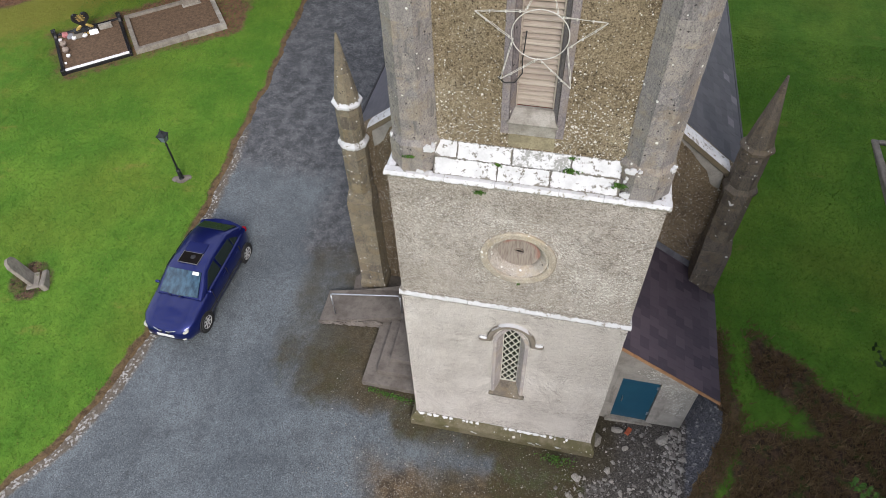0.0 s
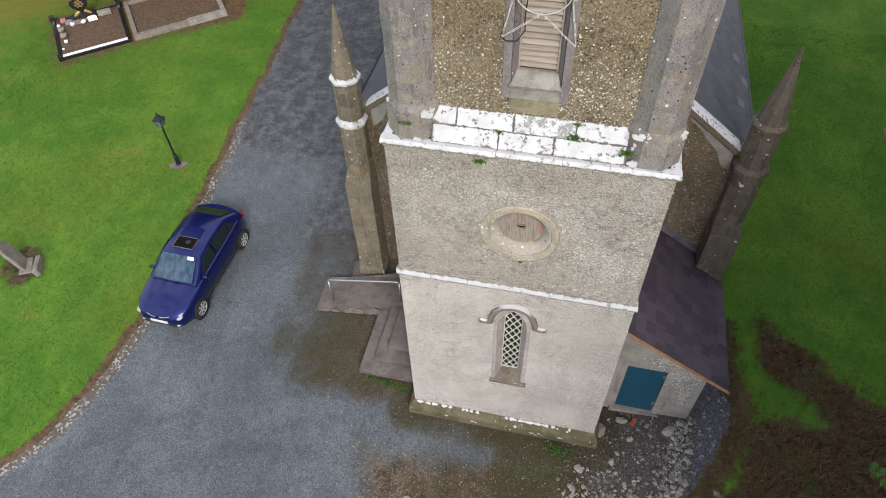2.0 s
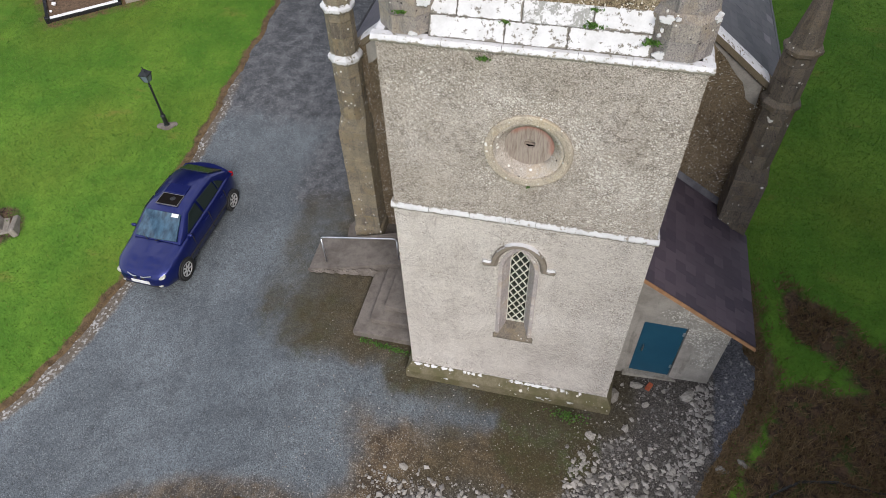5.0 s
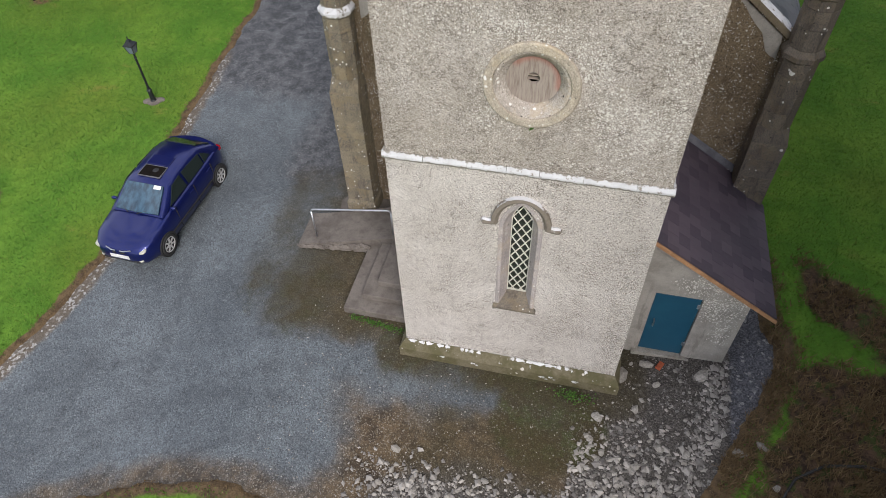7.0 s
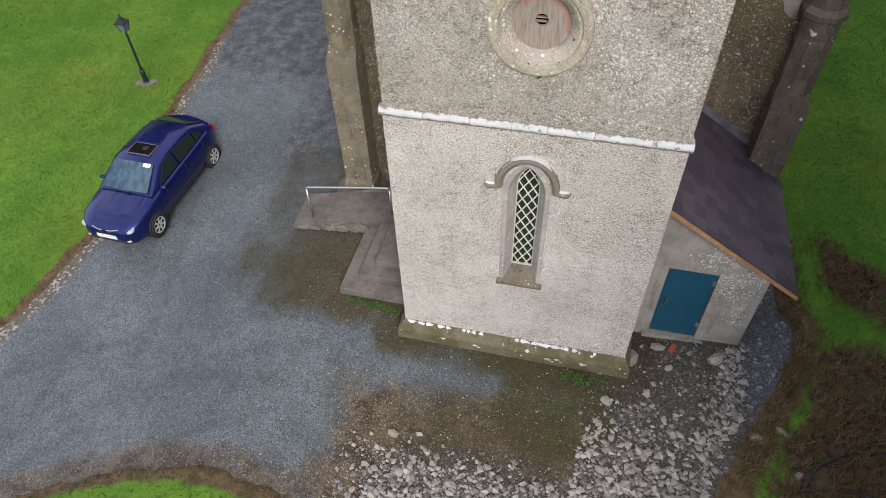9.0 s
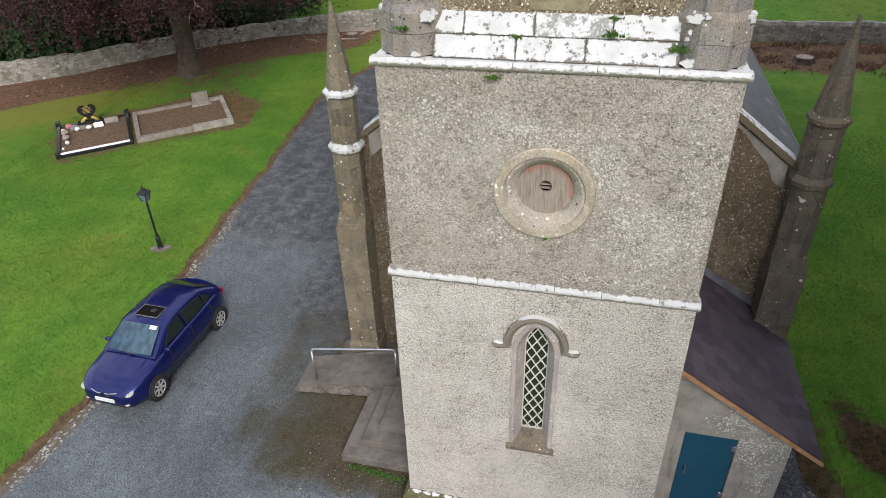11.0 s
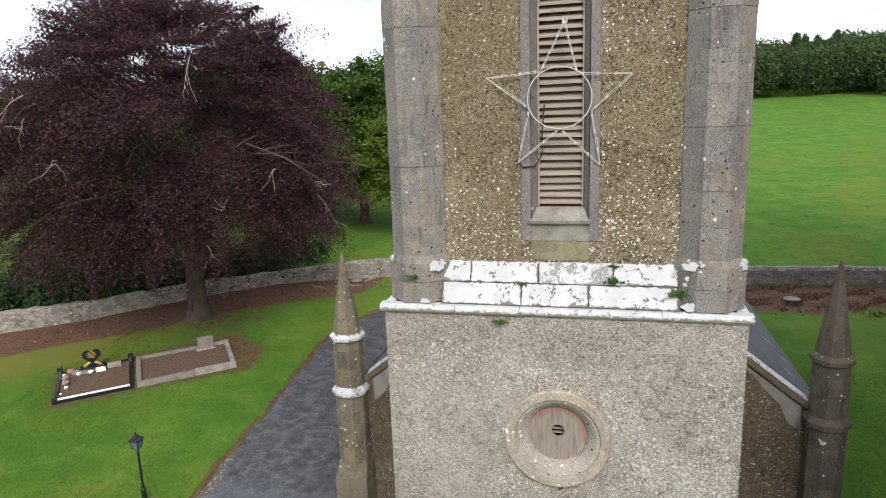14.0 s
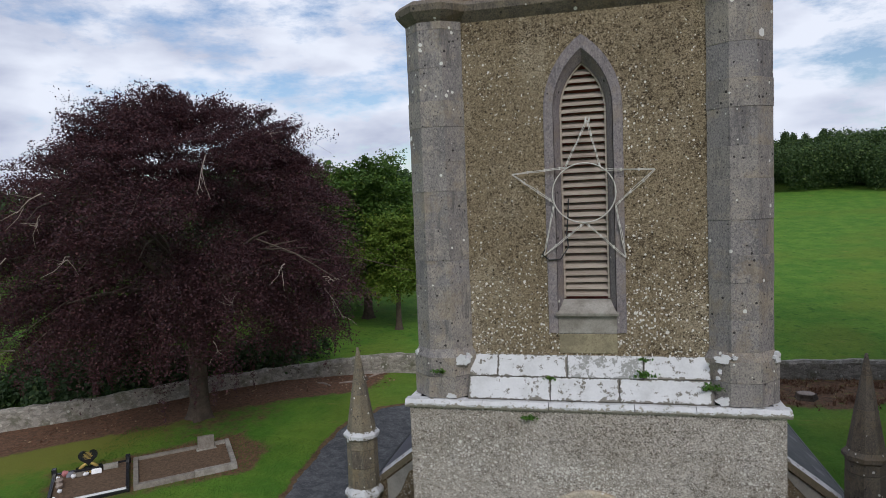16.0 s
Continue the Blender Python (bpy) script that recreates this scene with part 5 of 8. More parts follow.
part("gable_wall", gable(4.28, 4.80, 0.08), M_CAST_NAVE, nave, "brown lichened west gable")
part("gable_wall", gable(4.2 + NL - 0.5, 4.2 + NL, 0.08), M_CAST_NAVE, nave, "brown east gable")
for sx in (-1, 1):
    part("side_wall", nb(box_bm(min(sx * NW, sx * (NW - 0.5)), max(sx * NW, sx * (NW - 0.5)), 4.8, 4.2 + NL - 0.5, -0.3, 5.32)), M_CAST_NAVE, nave, "roughcast side wall")
    # coping on the west gable
    n = 6
    for i in range(n):
        x0 = sx * (0.0 + (NW - 0.28) * i / n + 0.003)
        x1 = sx * ((NW - 0.28) * (i + 1) / n - 0.003)
        bm = bmesh.new()
        loft(bm, [[(x, 4.20, APEX - SLOPE * abs(x) - 0.12), (x, 4.20, APEX - SLOPE * abs(x) + 0.02), (x, 4.34, APEX - SLOPE * abs(x) + 0.075), (x, 4.58, APEX - SLOPE * abs(x) + 0.03), (x, 4.58, APEX - SLOPE * abs(x) - 0.12)] for x in (x0, x1)])
        part("coping_stone", nb(bm), M_COPING, nave, "white-splashed gable coping")
    # cement fillet and footing of the coping
    bm = bmesh.new()
    low = [(3.98, 5.24), (3.88, 5.30), (3.78, 5.34), (3.70, 5.50), (3.60, 5.72), (3.50, 5.83), (3.36, 6.01), (3.18, 6.17), (2.97, 6.40)]
    rag = [(2.85, 6.56), (3.98, 5.68)] + [(x + RNG.uniform(-0.035, 0.035), z + RNG.uniform(-0.035, 0.035)) for x, z in low]
    loft(bm, [[(sx * x, y, z) for x, z in rag] for y in (4.268, 4.29)])
    part("cement_patch", nb(bm), M_RENDER, nave, "grey cement repair under the coping")
    # roof deck, gutter
    bm = bmesh.new()
    ex = NW + 0.22
    loft(bm, [[(0, y, APEX - 0.16), (sx * ex, y, APEX - 0.16 - SLOPE * ex), (sx * ex, y, APEX - 0.26 - SLOPE * ex), (0, y, APEX - 0.30)] for y in (4.59, 4.2 + NL + 0.1)])
    part("roof", nb(bm), M_SLATE_NAVE, nave, "blue-grey slate roof slope")
    bm = bmesh.new()
    gz = APEX - 0.22 - SLOPE * ex
    tube(bm, [(sx * (ex + 0.05), 4.62, gz), (sx * (ex + 0.05), 4.2 + NL, gz)], 0.055, 8)
    part("gutter", nb(bm), M_GUTTER, nave, "black eaves gutter")
bm = bmesh.new()
loft(bm, [[(-0.12, y, APEX - 0.2), (0, y, APEX - 0.08), (0.12, y, APEX - 0.2)] for y in (4.6, 4.2 + NL)])
part("ridge", nb(bm), M_SLATE_NAVE, nave)


def turret(cx, cy, mat_main, mat_ring, label):
    """A corner turret: square below, octagonal above two moulded rings, with a stone spire."""
    tt = thing("corner_turret", (cx, cy, 0), label=label, category="turret", group="corner turrets of the nave")

    def tp(name, bm, mt, lab=""):
        return part(name, bm, mt, tt, lab)

    q = 0.335
    sq = lambda r, z: [(r, -r, z), (r, r, z), (-r, r, z), (-r, -r, z)]
    tp("base_stone", (lambda b: (loft(b, [sq(0.375, -0.5), sq(0.375, 0.42), sq(q, 0.50)]), b)[1])(bmesh.new()), mat_main, "chamfered base stone")
    z = 0.50
    i = 0
    while z < 3.70:
        h = min([0.40, 0.34, 0.46, 0.38][i % 4], 3.70 - z)
        r = q + RNG.uniform(-0.004, 0.004)
        bm = bmesh.new()
        loft(bm, [sq(r - 0.008, z), sq(r, z + 0.008), sq(r, z + h - 0.008), sq(r - 0.008, z + h)])
        tp("square_stone", bm, mat_main)
        z += h
        i += 1
    # broach from square to octagon
    o = lambda r, z: octagon(0, 0, r, z)
    bm = bmesh.new()
    s8 = lambda r, z: [(r, r * 0.98, z), (r * 0.98, r, z), (-r * 0.98, r, z), (-r, r * 0.98, z), (-r, -r * 0.98, z), (-r * 0.98, -r, z), (r * 0.98, -r, z), (r, -r * 0.98, z)]
    o8 = [(p[0], p[1], 4.0) for p in o(0.30, 4.0)]
    loft(bm, [s8(q, 3.70), o8])
    tp("broach", bm, mat_main, "sloping broach stone")
    while z < 5.44:
        h = min([0.42, 0.36, 0.40][i % 3], 5.44 - z)
        if z < 4.0:
            h, z = 0.36, 4.0
        r = 0.298 + RNG.uniform(-0.004, 0.004)
        bm = bmesh.new()
        loft(bm, [o(r - 0.008, z), o(r, z + 0.008), o(r, z + h - 0.008), o(r - 0.008, z + h)])
        tp("octagonal_stone", bm, mat_main)
        z += h
        i += 1
    bm = bmesh.new()
    loft(bm, [o(0.29, 5.42), o(0.345, 5.47), o(0.35, 5.56), o(0.28, 5.66)])
    tp("lower_ring", bm, mat_ring, "moulded stone ring")
    for z0, z1 in ((5.66, 6.05), (6.056, 6.40), (6.406, 6.60)):
        bm = bmesh.new()
        r = 0.276 + RNG.uniform(-0.003, 0.003)
        loft(bm, [o(r - 0.006, z0), o(r, z0 + 0.008), o(r, z1 - 0.008), o(r - 0.006, z1)])
        tp("octagonal_stone", bm, mat_main)
    bm = bmesh.new()
    loft(bm, [o(0.27, 6.58), o(0.32, 6.63), o(0.325, 6.70), o(0.265, 6.77)])
    tp("upper_ring", bm, mat_ring, "moulded stone ring")
    cone = lambda z: 0.258 + (0.02 - 0.258) * (z - 6.77) / (8.36 - 6.77)
    for z0, z1 in ((6.77, 7.45), (7.455, 8.0), (8.005, 8.36)):
        bm = bmesh.new()
        loft(bm, [o(cone(z0), z0), o(cone(z1), z1)])
        tp("spire_stone", bm, mat_main, "tapering spire stone")
    return tt


turret(-4.385, 4.06, M_ASHLAR_WARM, M_WHITE_RING, "slender brown stone turret with white-splashed rings and spire")
turret(4.35, 4.10, M_ASHLAR_DARK, M_ASHLAR_DARK, "slender dark brown stone turret with a tapering spire")

# ---- lean-to shed ----
shed = thing("lean_to_shed", (3.25, 0.98, 0.1), label="rendered lean-to shed with a purple slate roof against the tower", category="shed")
SB = Vector((3.25, 0.98, 0.1))
RS = 0.645  # fall of the roof


def roof_z(x):
    return 2.07 + RS * (4.72 - x)


def sb(bm):
    bmesh.ops.translate(bm, verts=bm.verts, vec=-SB)
    return bm


# front wall with the doorway
bm = bmesh.new()
outer = [(2.17, 0.98, -0.2), (2.62, 0.98, -0.2), (2.62, 0.98, 2.04), (3.50, 0.98, 2.04), (3.50, 0.98, -0.2), (4.33, 0.98, -0.2), (4.33, 0.98, roof_z(4.33) - 0.10), (2.17, 0.98, roof_z(2.17) - 0.10)]
loft(bm, [outer, [(p[0], 1.18, p[2]) for p in outer]])
part("front_wall", sb(bm), M_SHED, shed, "cement-rendered front wall")
part("side_wall", sb(box_bm(4.13, 4.33, 1.18, 4.25, -0.2, roof_z(4.33) - 0.06)), M_SHED, shed, "cement-rendered side wall")
part("threshold", sb(box_bm(2.5, 3.6, 0.90, 1.2, -0.05, 0.125, 0.01)), M_CONCRETE_EDGE, shed, "cement threshold")
door = part("door", sb(box_bm(2.635, 3.485, 1.03, 1.075, 0.13, 2.03, 0.004)), M_DOOR, shed, "teal-blue painted metal door")
bm = bmesh.new()
tube(bm, [(2.76, 1.03, 1.17), (2.76, 0.975, 1.17), (2.76, 0.965, 1.10), (2.76, 0.965, 1.06), (2.76, 0.975, 0.99), (2.76, 1.03, 0.99)], 0.013, 6)
part("handle", sb(bm), M_STEEL, door, "pale metal pull handle")
for z in (0.45, 1.7):
    part("hinge", sb(box_bm(3.44, 3.5, 1.015, 1.03, z, z + 0.12, 0.003)), M_STEEL, door)
part("door_frame", sb(box_bm(2.62, 3.5, 1.02, 1.1, 2.032, 2.06)), M_PLASTIC, shed)
# roof deck and bargeboard
bm = bmesh.new()
loft(bm, [[(2.17, y, roof_z(2.17) - 0.03), (4.74, y, roof_z(4.74) - 0.03), (4.74, y, roof_z(4.74) - 0.10), (2.17, y, roof_z(2.17) - 0.10)] for y in (0.80, 4.24)])
roof_deck = part("roof", sb(bm), M_SLATE, shed, "roof of purple slates")
bm = bmesh.new()
loft(bm, [[(x, 0.765, roof_z(x) - 0.015), (x, 0.798, roof_z(x) - 0.015), (x, 0.798, roof_z(x) - 0.095), (x, 0.765, roof_z(x) - 0.095)] for x in (2.17, 4.78)])
part("bargeboard", sb(bm), M_TIMBER, shed, "bare pine bargeboard")
bm = bmesh.new()
loft(bm, [[(x, 4.19, roof_z(x) + 0.03), (x, 4.275, roof_z(x) + 0.16), (x, 4.275, roof_z(x) - 0.02), (x, 4.19, roof_z(x) + 0.015)] for x in (2.17, 4.02)])
part("flashing", sb(bm), M_LEAD, shed, "lead flashing")
bm = bmesh.new()
loft(bm, [[(2.165, y, roof_z(2.17) + 0.12), (2.19, y, roof_z(2.17) + 0.10), (2.28, y, roof_z(2.28) + 0.012), (2.28, y, roof_z(2.28)), (2.165, y, roof_z(2.17))] for y in (0.8, 4.2)])
part("flashing", sb(bm), M_LEAD, shed, "lead flashing")

# ---- ramp and steps by the tower's door ----
ramp = thing("entrance_ramp", (-3.8, 2.9, 0), label="weathered concrete access ramp with ragged edge", category="ramp")
bm = bmesh.new()
top = [(-5.62, 2.33, 0.09), (-4.6, 2.42, 0.28), (-3.35, 2.60, 0.50), (-2.17, 2.66, 0.52), (-2.17, 3.70, 0.52), (-3.4, 3.72, 0.50), (-4.6, 3.50, 0.28), (-5.66, 3.40, 0.09)]
loft(bm, [[(x, y, -0.4) for x, y, z in top], [(x - 0.01, y, z - 0.02) for x, y, z in top], [(x, y, z) for x, y, z in top]])
bmesh.ops.translate(bm, verts=bm.verts, vec=(3.8, -2.9, 0))
part("slab", bm, M_CONCRETE, ramp, "stained concrete slab")
bm = bmesh.new()
pp = [(-4.95, 3.45), (-3.4, 3.73), (-2.2, 3.72), (-2.2, 4.28), (-4.9, 4.28), (-5.05, 4.0)]
loft(bm, [[(x + 3.8, y - 2.9, z) for x, y in pp] for z in (-0.4, 0.12)])
part("apron", bm, M_CONCRETE, ramp, "concrete apron round the turret")
for i, x in enumerate((-5.45, -5.1, -4.75, -4.45, -4.15, -3.95)):
    bm = bmesh.new()
    zt = 0.09 + (x + 5.62) * 0.185
    bmesh.ops.create_icosphere(bm, subdivisions=3, radius=1.0, matrix=Matrix.Translation((x + 3.8, 2.36 + (x + 5.62) * 0.09 - 2.9 - 0.05, zt * 0.42)) @ Matrix.Diagonal((0.20, 0.042, max(0.04, zt * 0.36), 1)))
    for v in bm.verts:
        v.co += Vector((RNG.uniform(-0.02, 0.02), RNG.uniform(-0.02, 0.02), RNG.uniform(-0.02, 0.02)))
    part("edge_stone", bm, M_CONCRETE, ramp, "rough pale edge of the slab")
steps = thing("entrance_steps", (-3.0, 1.6, 0), label="three weathered concrete steps beside the tower", category="steps")
for x0, y0, z1 in ((-3.84, 0.64, 0.19), (-3.50, 0.96, 0.355), (-3.20, 1.27, 0.52)):
    part("step", (lambda b: (bmesh.ops.translate(b, verts=b.verts, vec=(3.0, -1.6, 0)), b)[1])(box_bm(x0, -2.165, y0, 2.60 if x0 < -3.4 else 2.655, -0.3 if z1 < 0.2 else z1 - 0.16, z1, 0.012)), M_CONCRETE, steps)
rail = thing("handrail", (-4.2, 2.6, 0.3), label="galvanised steel tube handrail on the ramp", category="handrail")


def local(pts, o):
    return [(p[0] - o[0], p[1] - o[1], p[2] - o[2]) for p in pts]


RO = (-4.2, 2.6, 0.3)
bm = bmesh.new()
tube(bm, local([(-5.21, 2.60, 1.05), (-5.17, 2.605, 1.10), (-5.1, 2.61, 1.115), (-3.38, 2.76, 1.28), (-3.30, 2.77, 1.275), (-3.26, 2.77, 1.22)], RO), 0.024, 8)
part("rail", bm, M_STEEL, rail, "bent steel tube", smooth=True)
for x, y, z0, z1 in ((-5.21, 2.60, 0.14, 1.05), (-3.26, 2.77, 0.49, 1.22)):
    bm = bmesh.new()
    tube(bm, local([(x, y, z0), (x, y, z1)], RO), 0.024, 8)
    part("post", bm, M_STEEL, rail, smooth=True)

# ---- churchyard wall ----
wl_pts = []
wl_all = list(zip(WALL_X, WALL_Y))
for a, b in zip(wl_all, wl_all[1:]):
    n = max(2, int(math.hypot(b[0] - a[0], b[1] - a[1]) / 0.45))
    wl_pts += [(a[0] + (b[0] - a[0]) * i / n, a[1] + (b[1] - a[1]) * i / n) for i in range(n)]
bm = bmesh.new()
loops = []
for i, (x, y) in enumerate(wl_pts):
    x2, y2 = wl_pts[min(i + 1, len(wl_pts) - 1)]
    x1, y1 = wl_pts[max(i - 1, 0)]
    d = math.hypot(x2 - x1, y2 - y1)
    nx, ny = -(y2 - y1) / d, (x2 - x1) / d
    z = g(x, y)
    h = float(np.interp(x, [-27, -22, -17, -12, 10], [1.0, 0.76, 0.78, 1.15, 1.02])) + RNG.uniform(-0.06, 0.06)
    w0, w1 = 0.30, 0.24
    loops.append([(x - nx * w0, y - ny * w0, z - 0.3), (x - nx * w1 + RNG.uniform(-0.03, 0.03), y - ny * w1, z + h * 0.85), (x - nx * 0.14, y - ny * 0.14, z + h), (x + nx * 0.14, y + ny * 0.14, z + h + RNG.uniform(-0.03, 0.03)), (x + nx * w1, y + ny * w1, z + h * 0.85), (x + nx * w0, y + ny * w0, z - 0.3)])
loft(bm, loops, True, True)
cw = part("churchyard_wall", bm, M_FIELDWALL)
tagged(cw, "low mossy field-stone churchyard wall", "wall", kind="structure")


# ---- star and cable on the belfry ----
star = thing("star_ornament", (0.02, 0.24, 11.1), label="hanging five-pointed star of whitish tube with a ring", category="ornament")
SO = (0.02, 0.24, 11.1)
TIPS = [(0.08, 0.25, 11.96), (0.83, 0.23, 11.355), (0.49, 0.25, 10.345), (-0.455, 0.25, 10.39), (-0.81, 0.22, 11.37)]
INNER = [Vector(p) for p in ((0.226, 0.235, 11.377), (0.386, 0.235, 10.957), (0.032, 0.235, 10.77), (-0.319, 0.235, 11.013), (-0.183, 0.235, 11.419))]
for i in range(5):
    for b in (INNER[i], INNER[(i + 4) % 5]):
        a = Vector(TIPS[i])
        n = (b - a).normalized().cross(Vector((0, 1, 0)))
        for off in (-0.007, 0.007):
            pts = []
            for s in np.linspace(0, 1, 7):
                bow = math.sin(math.pi * s) * RNG.uniform(-0.006, 0.006)
                pts.append(a.lerp(b, s) + n * (off * (1 if s > 0.1 else 0.4) + bow) + Vector((0, 0.4 * off, 0)))
            bm = bmesh.new()
            tube(bm, local(pts, SO), 0.0042, 5)
            part("tube", bm, M_WIRE, star)
        for s in (0.3, 0.62, 0.9):
            p = a.lerp(b, s)
            bm = bmesh.new()
            box(bm, p.x - 0.010 - SO[0], p.x + 0.010 - SO[0], p.y - 0.02 - SO[1], p.y - 0.001 - SO[1], p.z - 0.018 - SO[2], p.z + 0.018 - SO[2], 0.003)
            part("clip", bm, M_WIRE, star)
bm = bmesh.new()
pts = [(0.027 + 0.364 * math.cos(a), 0.215, 11.117 + 0.347 * math.sin(a)) for a in np.linspace(0, 2 * math.pi, 41)]
tube(bm, local(pts, SO), 0.0075, 5, False)
part("ring", bm, M_WIRE, star, "tube ring")
for x in (0.04, 0.08):
    bm = bmesh.new()
    tube(bm, local([(x + 0.02, 0.25, 11.93), (x + 0.03, 0.26, 12.0)], SO), 0.010, 5)
    part("hook", bm, M_WIRE, star)
cable = thing("cable", (-0.3, 0.25, 10.5), label="thin black cable looping over the louvres", category="cable")
bm = bmesh.new()
tube(bm, local([(-0.16, 0.40, 11.05), (-0.17, 0.34, 10.85), (-0.19, 0.36, 10.62), (-0.17, 0.30, 10.48), (-0.26, 0.265, 10.34), (-0.40, 0.255, 10.33), (-0.48, 0.255, 10.40), (-0.44, 0.25, 10.46)], (-0.3, 0.25, 10.5)), 0.009, 5)
part("wire", bm, M_CABLE, cable, smooth=True)


# ---- car ----
def build_car():
    c = thing("parked_car", (-9.60, 2.98, g(-9.6, 2.98)), 270.0 - 1.9, "dark blue metallic hatchback with an open sunroof on the drive", "car")
    # length along local x, nose at +x
    stations = [(2.06, 0.36, 0.36, 0.55), (2.03, 0.54, 0.28, 0.63), (1.92, 0.69, 0.22, 0.70), (1.65, 0.82, 0.20, 0.785), (1.32, 0.842, 0.19, 0.83), (0.95, 0.846, 0.19, 0.885), (0.62, 0.848, 0.19, 0.925),
                (0.0, 0.85, 0.19, 0.945), (-0.7, 0.85, 0.19, 0.965), (-1.2, 0.84, 0.20, 0.975), (-1.5, 0.81, 0.21, 0.97), (-1.75, 0.755, 0.24, 0.95), (-1.92, 0.67, 0.28, 0.88), (-2.0, 0.52, 0.36, 0.76)]
    loops = []
    for x, w, zb, zt in stations:
        m = (zb + zt) / 2
        half = [(0.0, zb), (w * 0.86, zb), (w * 0.97, zb + 0.07), (w, m - 0.03), (w * 0.995, m + 0.06), (w * 0.965, zt - 0.07), (w * 0.90, zt - 0.012), (w * 0.55, zt + 0.022), (0.0, zt + 0.035)]
        loops.append([(x, y, z) for y, z in half] + [(x, -y, z) for y, z in half[-2:0:-1]])
    bm = bmesh.new()
    loft(bm, loops)
    part("body", bm, M_CAR, c, "dark blue metallic body", smooth=True)
    # greenhouse
    gh = [(1.02, 0.70, 0.905), (0.62, 0.665, 1.16), (0.29, 0.61, 1.345), (-0.10, 0.575, 1.40), (-0.75, 0.57, 1.405), (-1.15, 0.56, 1.36), (-1.50, 0.585, 1.20), (-1.80, 0.62, 0.99)]
    lp = []
    for x, w, z in gh:
        base = 0.90
        wb = 0.755 if x < 0.7 else 0.72
        zz = max(z, base + 0.012)
        lp.append([(x, -wb, base), (x, -(wb * 0.97), base + (zz - base) * 0.15), (x, -w - 0.03, base + (zz - base) * 0.8), (x, -w * 0.88, zz - 0.005), (x, 0, zz + 0.018), (x, w * 0.88, zz - 0.005), (x, w + 0.03, base + (zz - base) * 0.8), (x, wb * 0.97, base + (zz - base) * 0.15), (x, wb, base)])
    bm = bmesh.new()
    loft(bm, lp, False, False)
    part("cabin_shell", bm, M_CAR, c, "dark blue roof and pillars", smooth=True)

    def pane(name, pts, mt, lab="", th=0.012):
        """A thin panel through points given in order, thickened along its normal."""
        vs = [Vector(p) for p in pts]
        n = (vs[1] - vs[0]).cross(vs[2] - vs[0]).normalized()
        ctr = sum(vs, Vector()) / len(vs)
        if n.dot(ctr - Vector((-0.4, 0, 0.7))) < 0:
            n = -n
        bm = bmesh.new()
        loft(bm, [[v - n * 0.012 for v in vs], [v + n * th for v in vs]])
        bmesh.ops.bevel(bm, geom=list(bm.edges), offset=0.004, segments=1, affect="EDGES")
        return part(name, bm, mt, c, lab)

    # windscreen and rear window
    ws = pane("windscreen", [(0.985, -0.60, 0.955), (1.015, 0.0, 0.945), (0.985, 0.60, 0.955), (0.37, 0.52, 1.325), (0.37, -0.52, 1.325)], M_SCREEN, "windscreen with blue reflections painted in", 0.03)
    pane("rear_window", [(-1.26, -0.45, 1.335), (-1.26, 0.45, 1.335), (-1.70, 0.54, 1.08), (-1.70, -0.54, 1.08)], M_CARGLASS, "tinted rear window", 0.018)
    for sy in (-1, 1):
        def P(x, f, z):
            return (x, sy * f, z)
        pane("side_window", [P(0.66, 0.752, 0.985), P(-0.12, 0.758, 0.99), P(-0.14, 0.62, 1.315), P(0.24, 0.64, 1.285)], M_CARGLASS, "front side window", 0.014)
        pane("side_window", [P(-0.22, 0.758, 0.99), P(-0.98, 0.755, 1.0), P(-1.02, 0.63, 1.27), P(-0.24, 0.62, 1.315)], M_CARGLASS, "rear side window", 0.014)
        pane("side_window", [P(-1.04, 0.752, 1.01), P(-1.34, 0.735, 1.04), P(-1.18, 0.67, 1.18), P(-1.08, 0.642, 1.245)], M_CARGLASS, "rear quarter window", 0.014)
        # mirrors, handles, sill strip
        bm = bmesh.new()
        bmesh.ops.create_uvsphere(bm, u_segments=10, v_segments=6, radius=1.0, matrix=Matrix.Translation((0.70, sy * 0.84, 0.97)) @ Matrix.Diagonal((0.05, 0.085, 0.05, 1)))
        part("door_mirror", bm, M_CAR, c, smooth=True)
        for x in (-0.12, -0.98):
            bm = bmesh.new()
            box(bm, x - 0.09, x + 0.09, min(sy * 0.83, sy * 0.862), max(sy * 0.83, sy * 0.862), 0.80, 0.83, 0.008)
            part("door_handle", bm, M_CAR, c)
        for x in (0.62, -0.26, -1.12):
            bm = bmesh.new()
            box(bm, x - 0.004, x + 0.004, min(sy * 0.80, sy * 0.8535), max(sy * 0.80, sy * 0.8535), 0.30, 0.90)
            part("door_gap", bm, M_PLASTIC, c)
        bm = bmesh.new()
        box(bm, -1.0, 1.0, min(sy * 0.82, sy * 0.858), max(sy * 0.82, sy * 0.858), 0.42, 0.47, 0.01)
        part("rubbing_strip", bm, M_PLASTIC, c)
        bm = bmesh.new()
        bmesh.ops.create_uvsphere(bm, u_segments=14, v_segments=8, radius=1.0, matrix=Matrix.Translation((1.86, sy * 0.50, 0.635)) @ pose(0, 0, 0, 0, 22, sy * -24) @ Matrix.Diagonal((0.135, 0.215, 0.055, 1)))
        part("headlight", bm, M_LENS, c, "clear almond headlight", smooth=True)
        bm = bmesh.new()
        bmesh.ops.create_uvsphere(bm, u_segments=10, v_segments=6, radius=1.0, matrix=Matrix.Translation((2.00, sy * 0.52, 0.36)) @ Matrix.Diagonal((0.05, 0.075, 0.04, 1)))
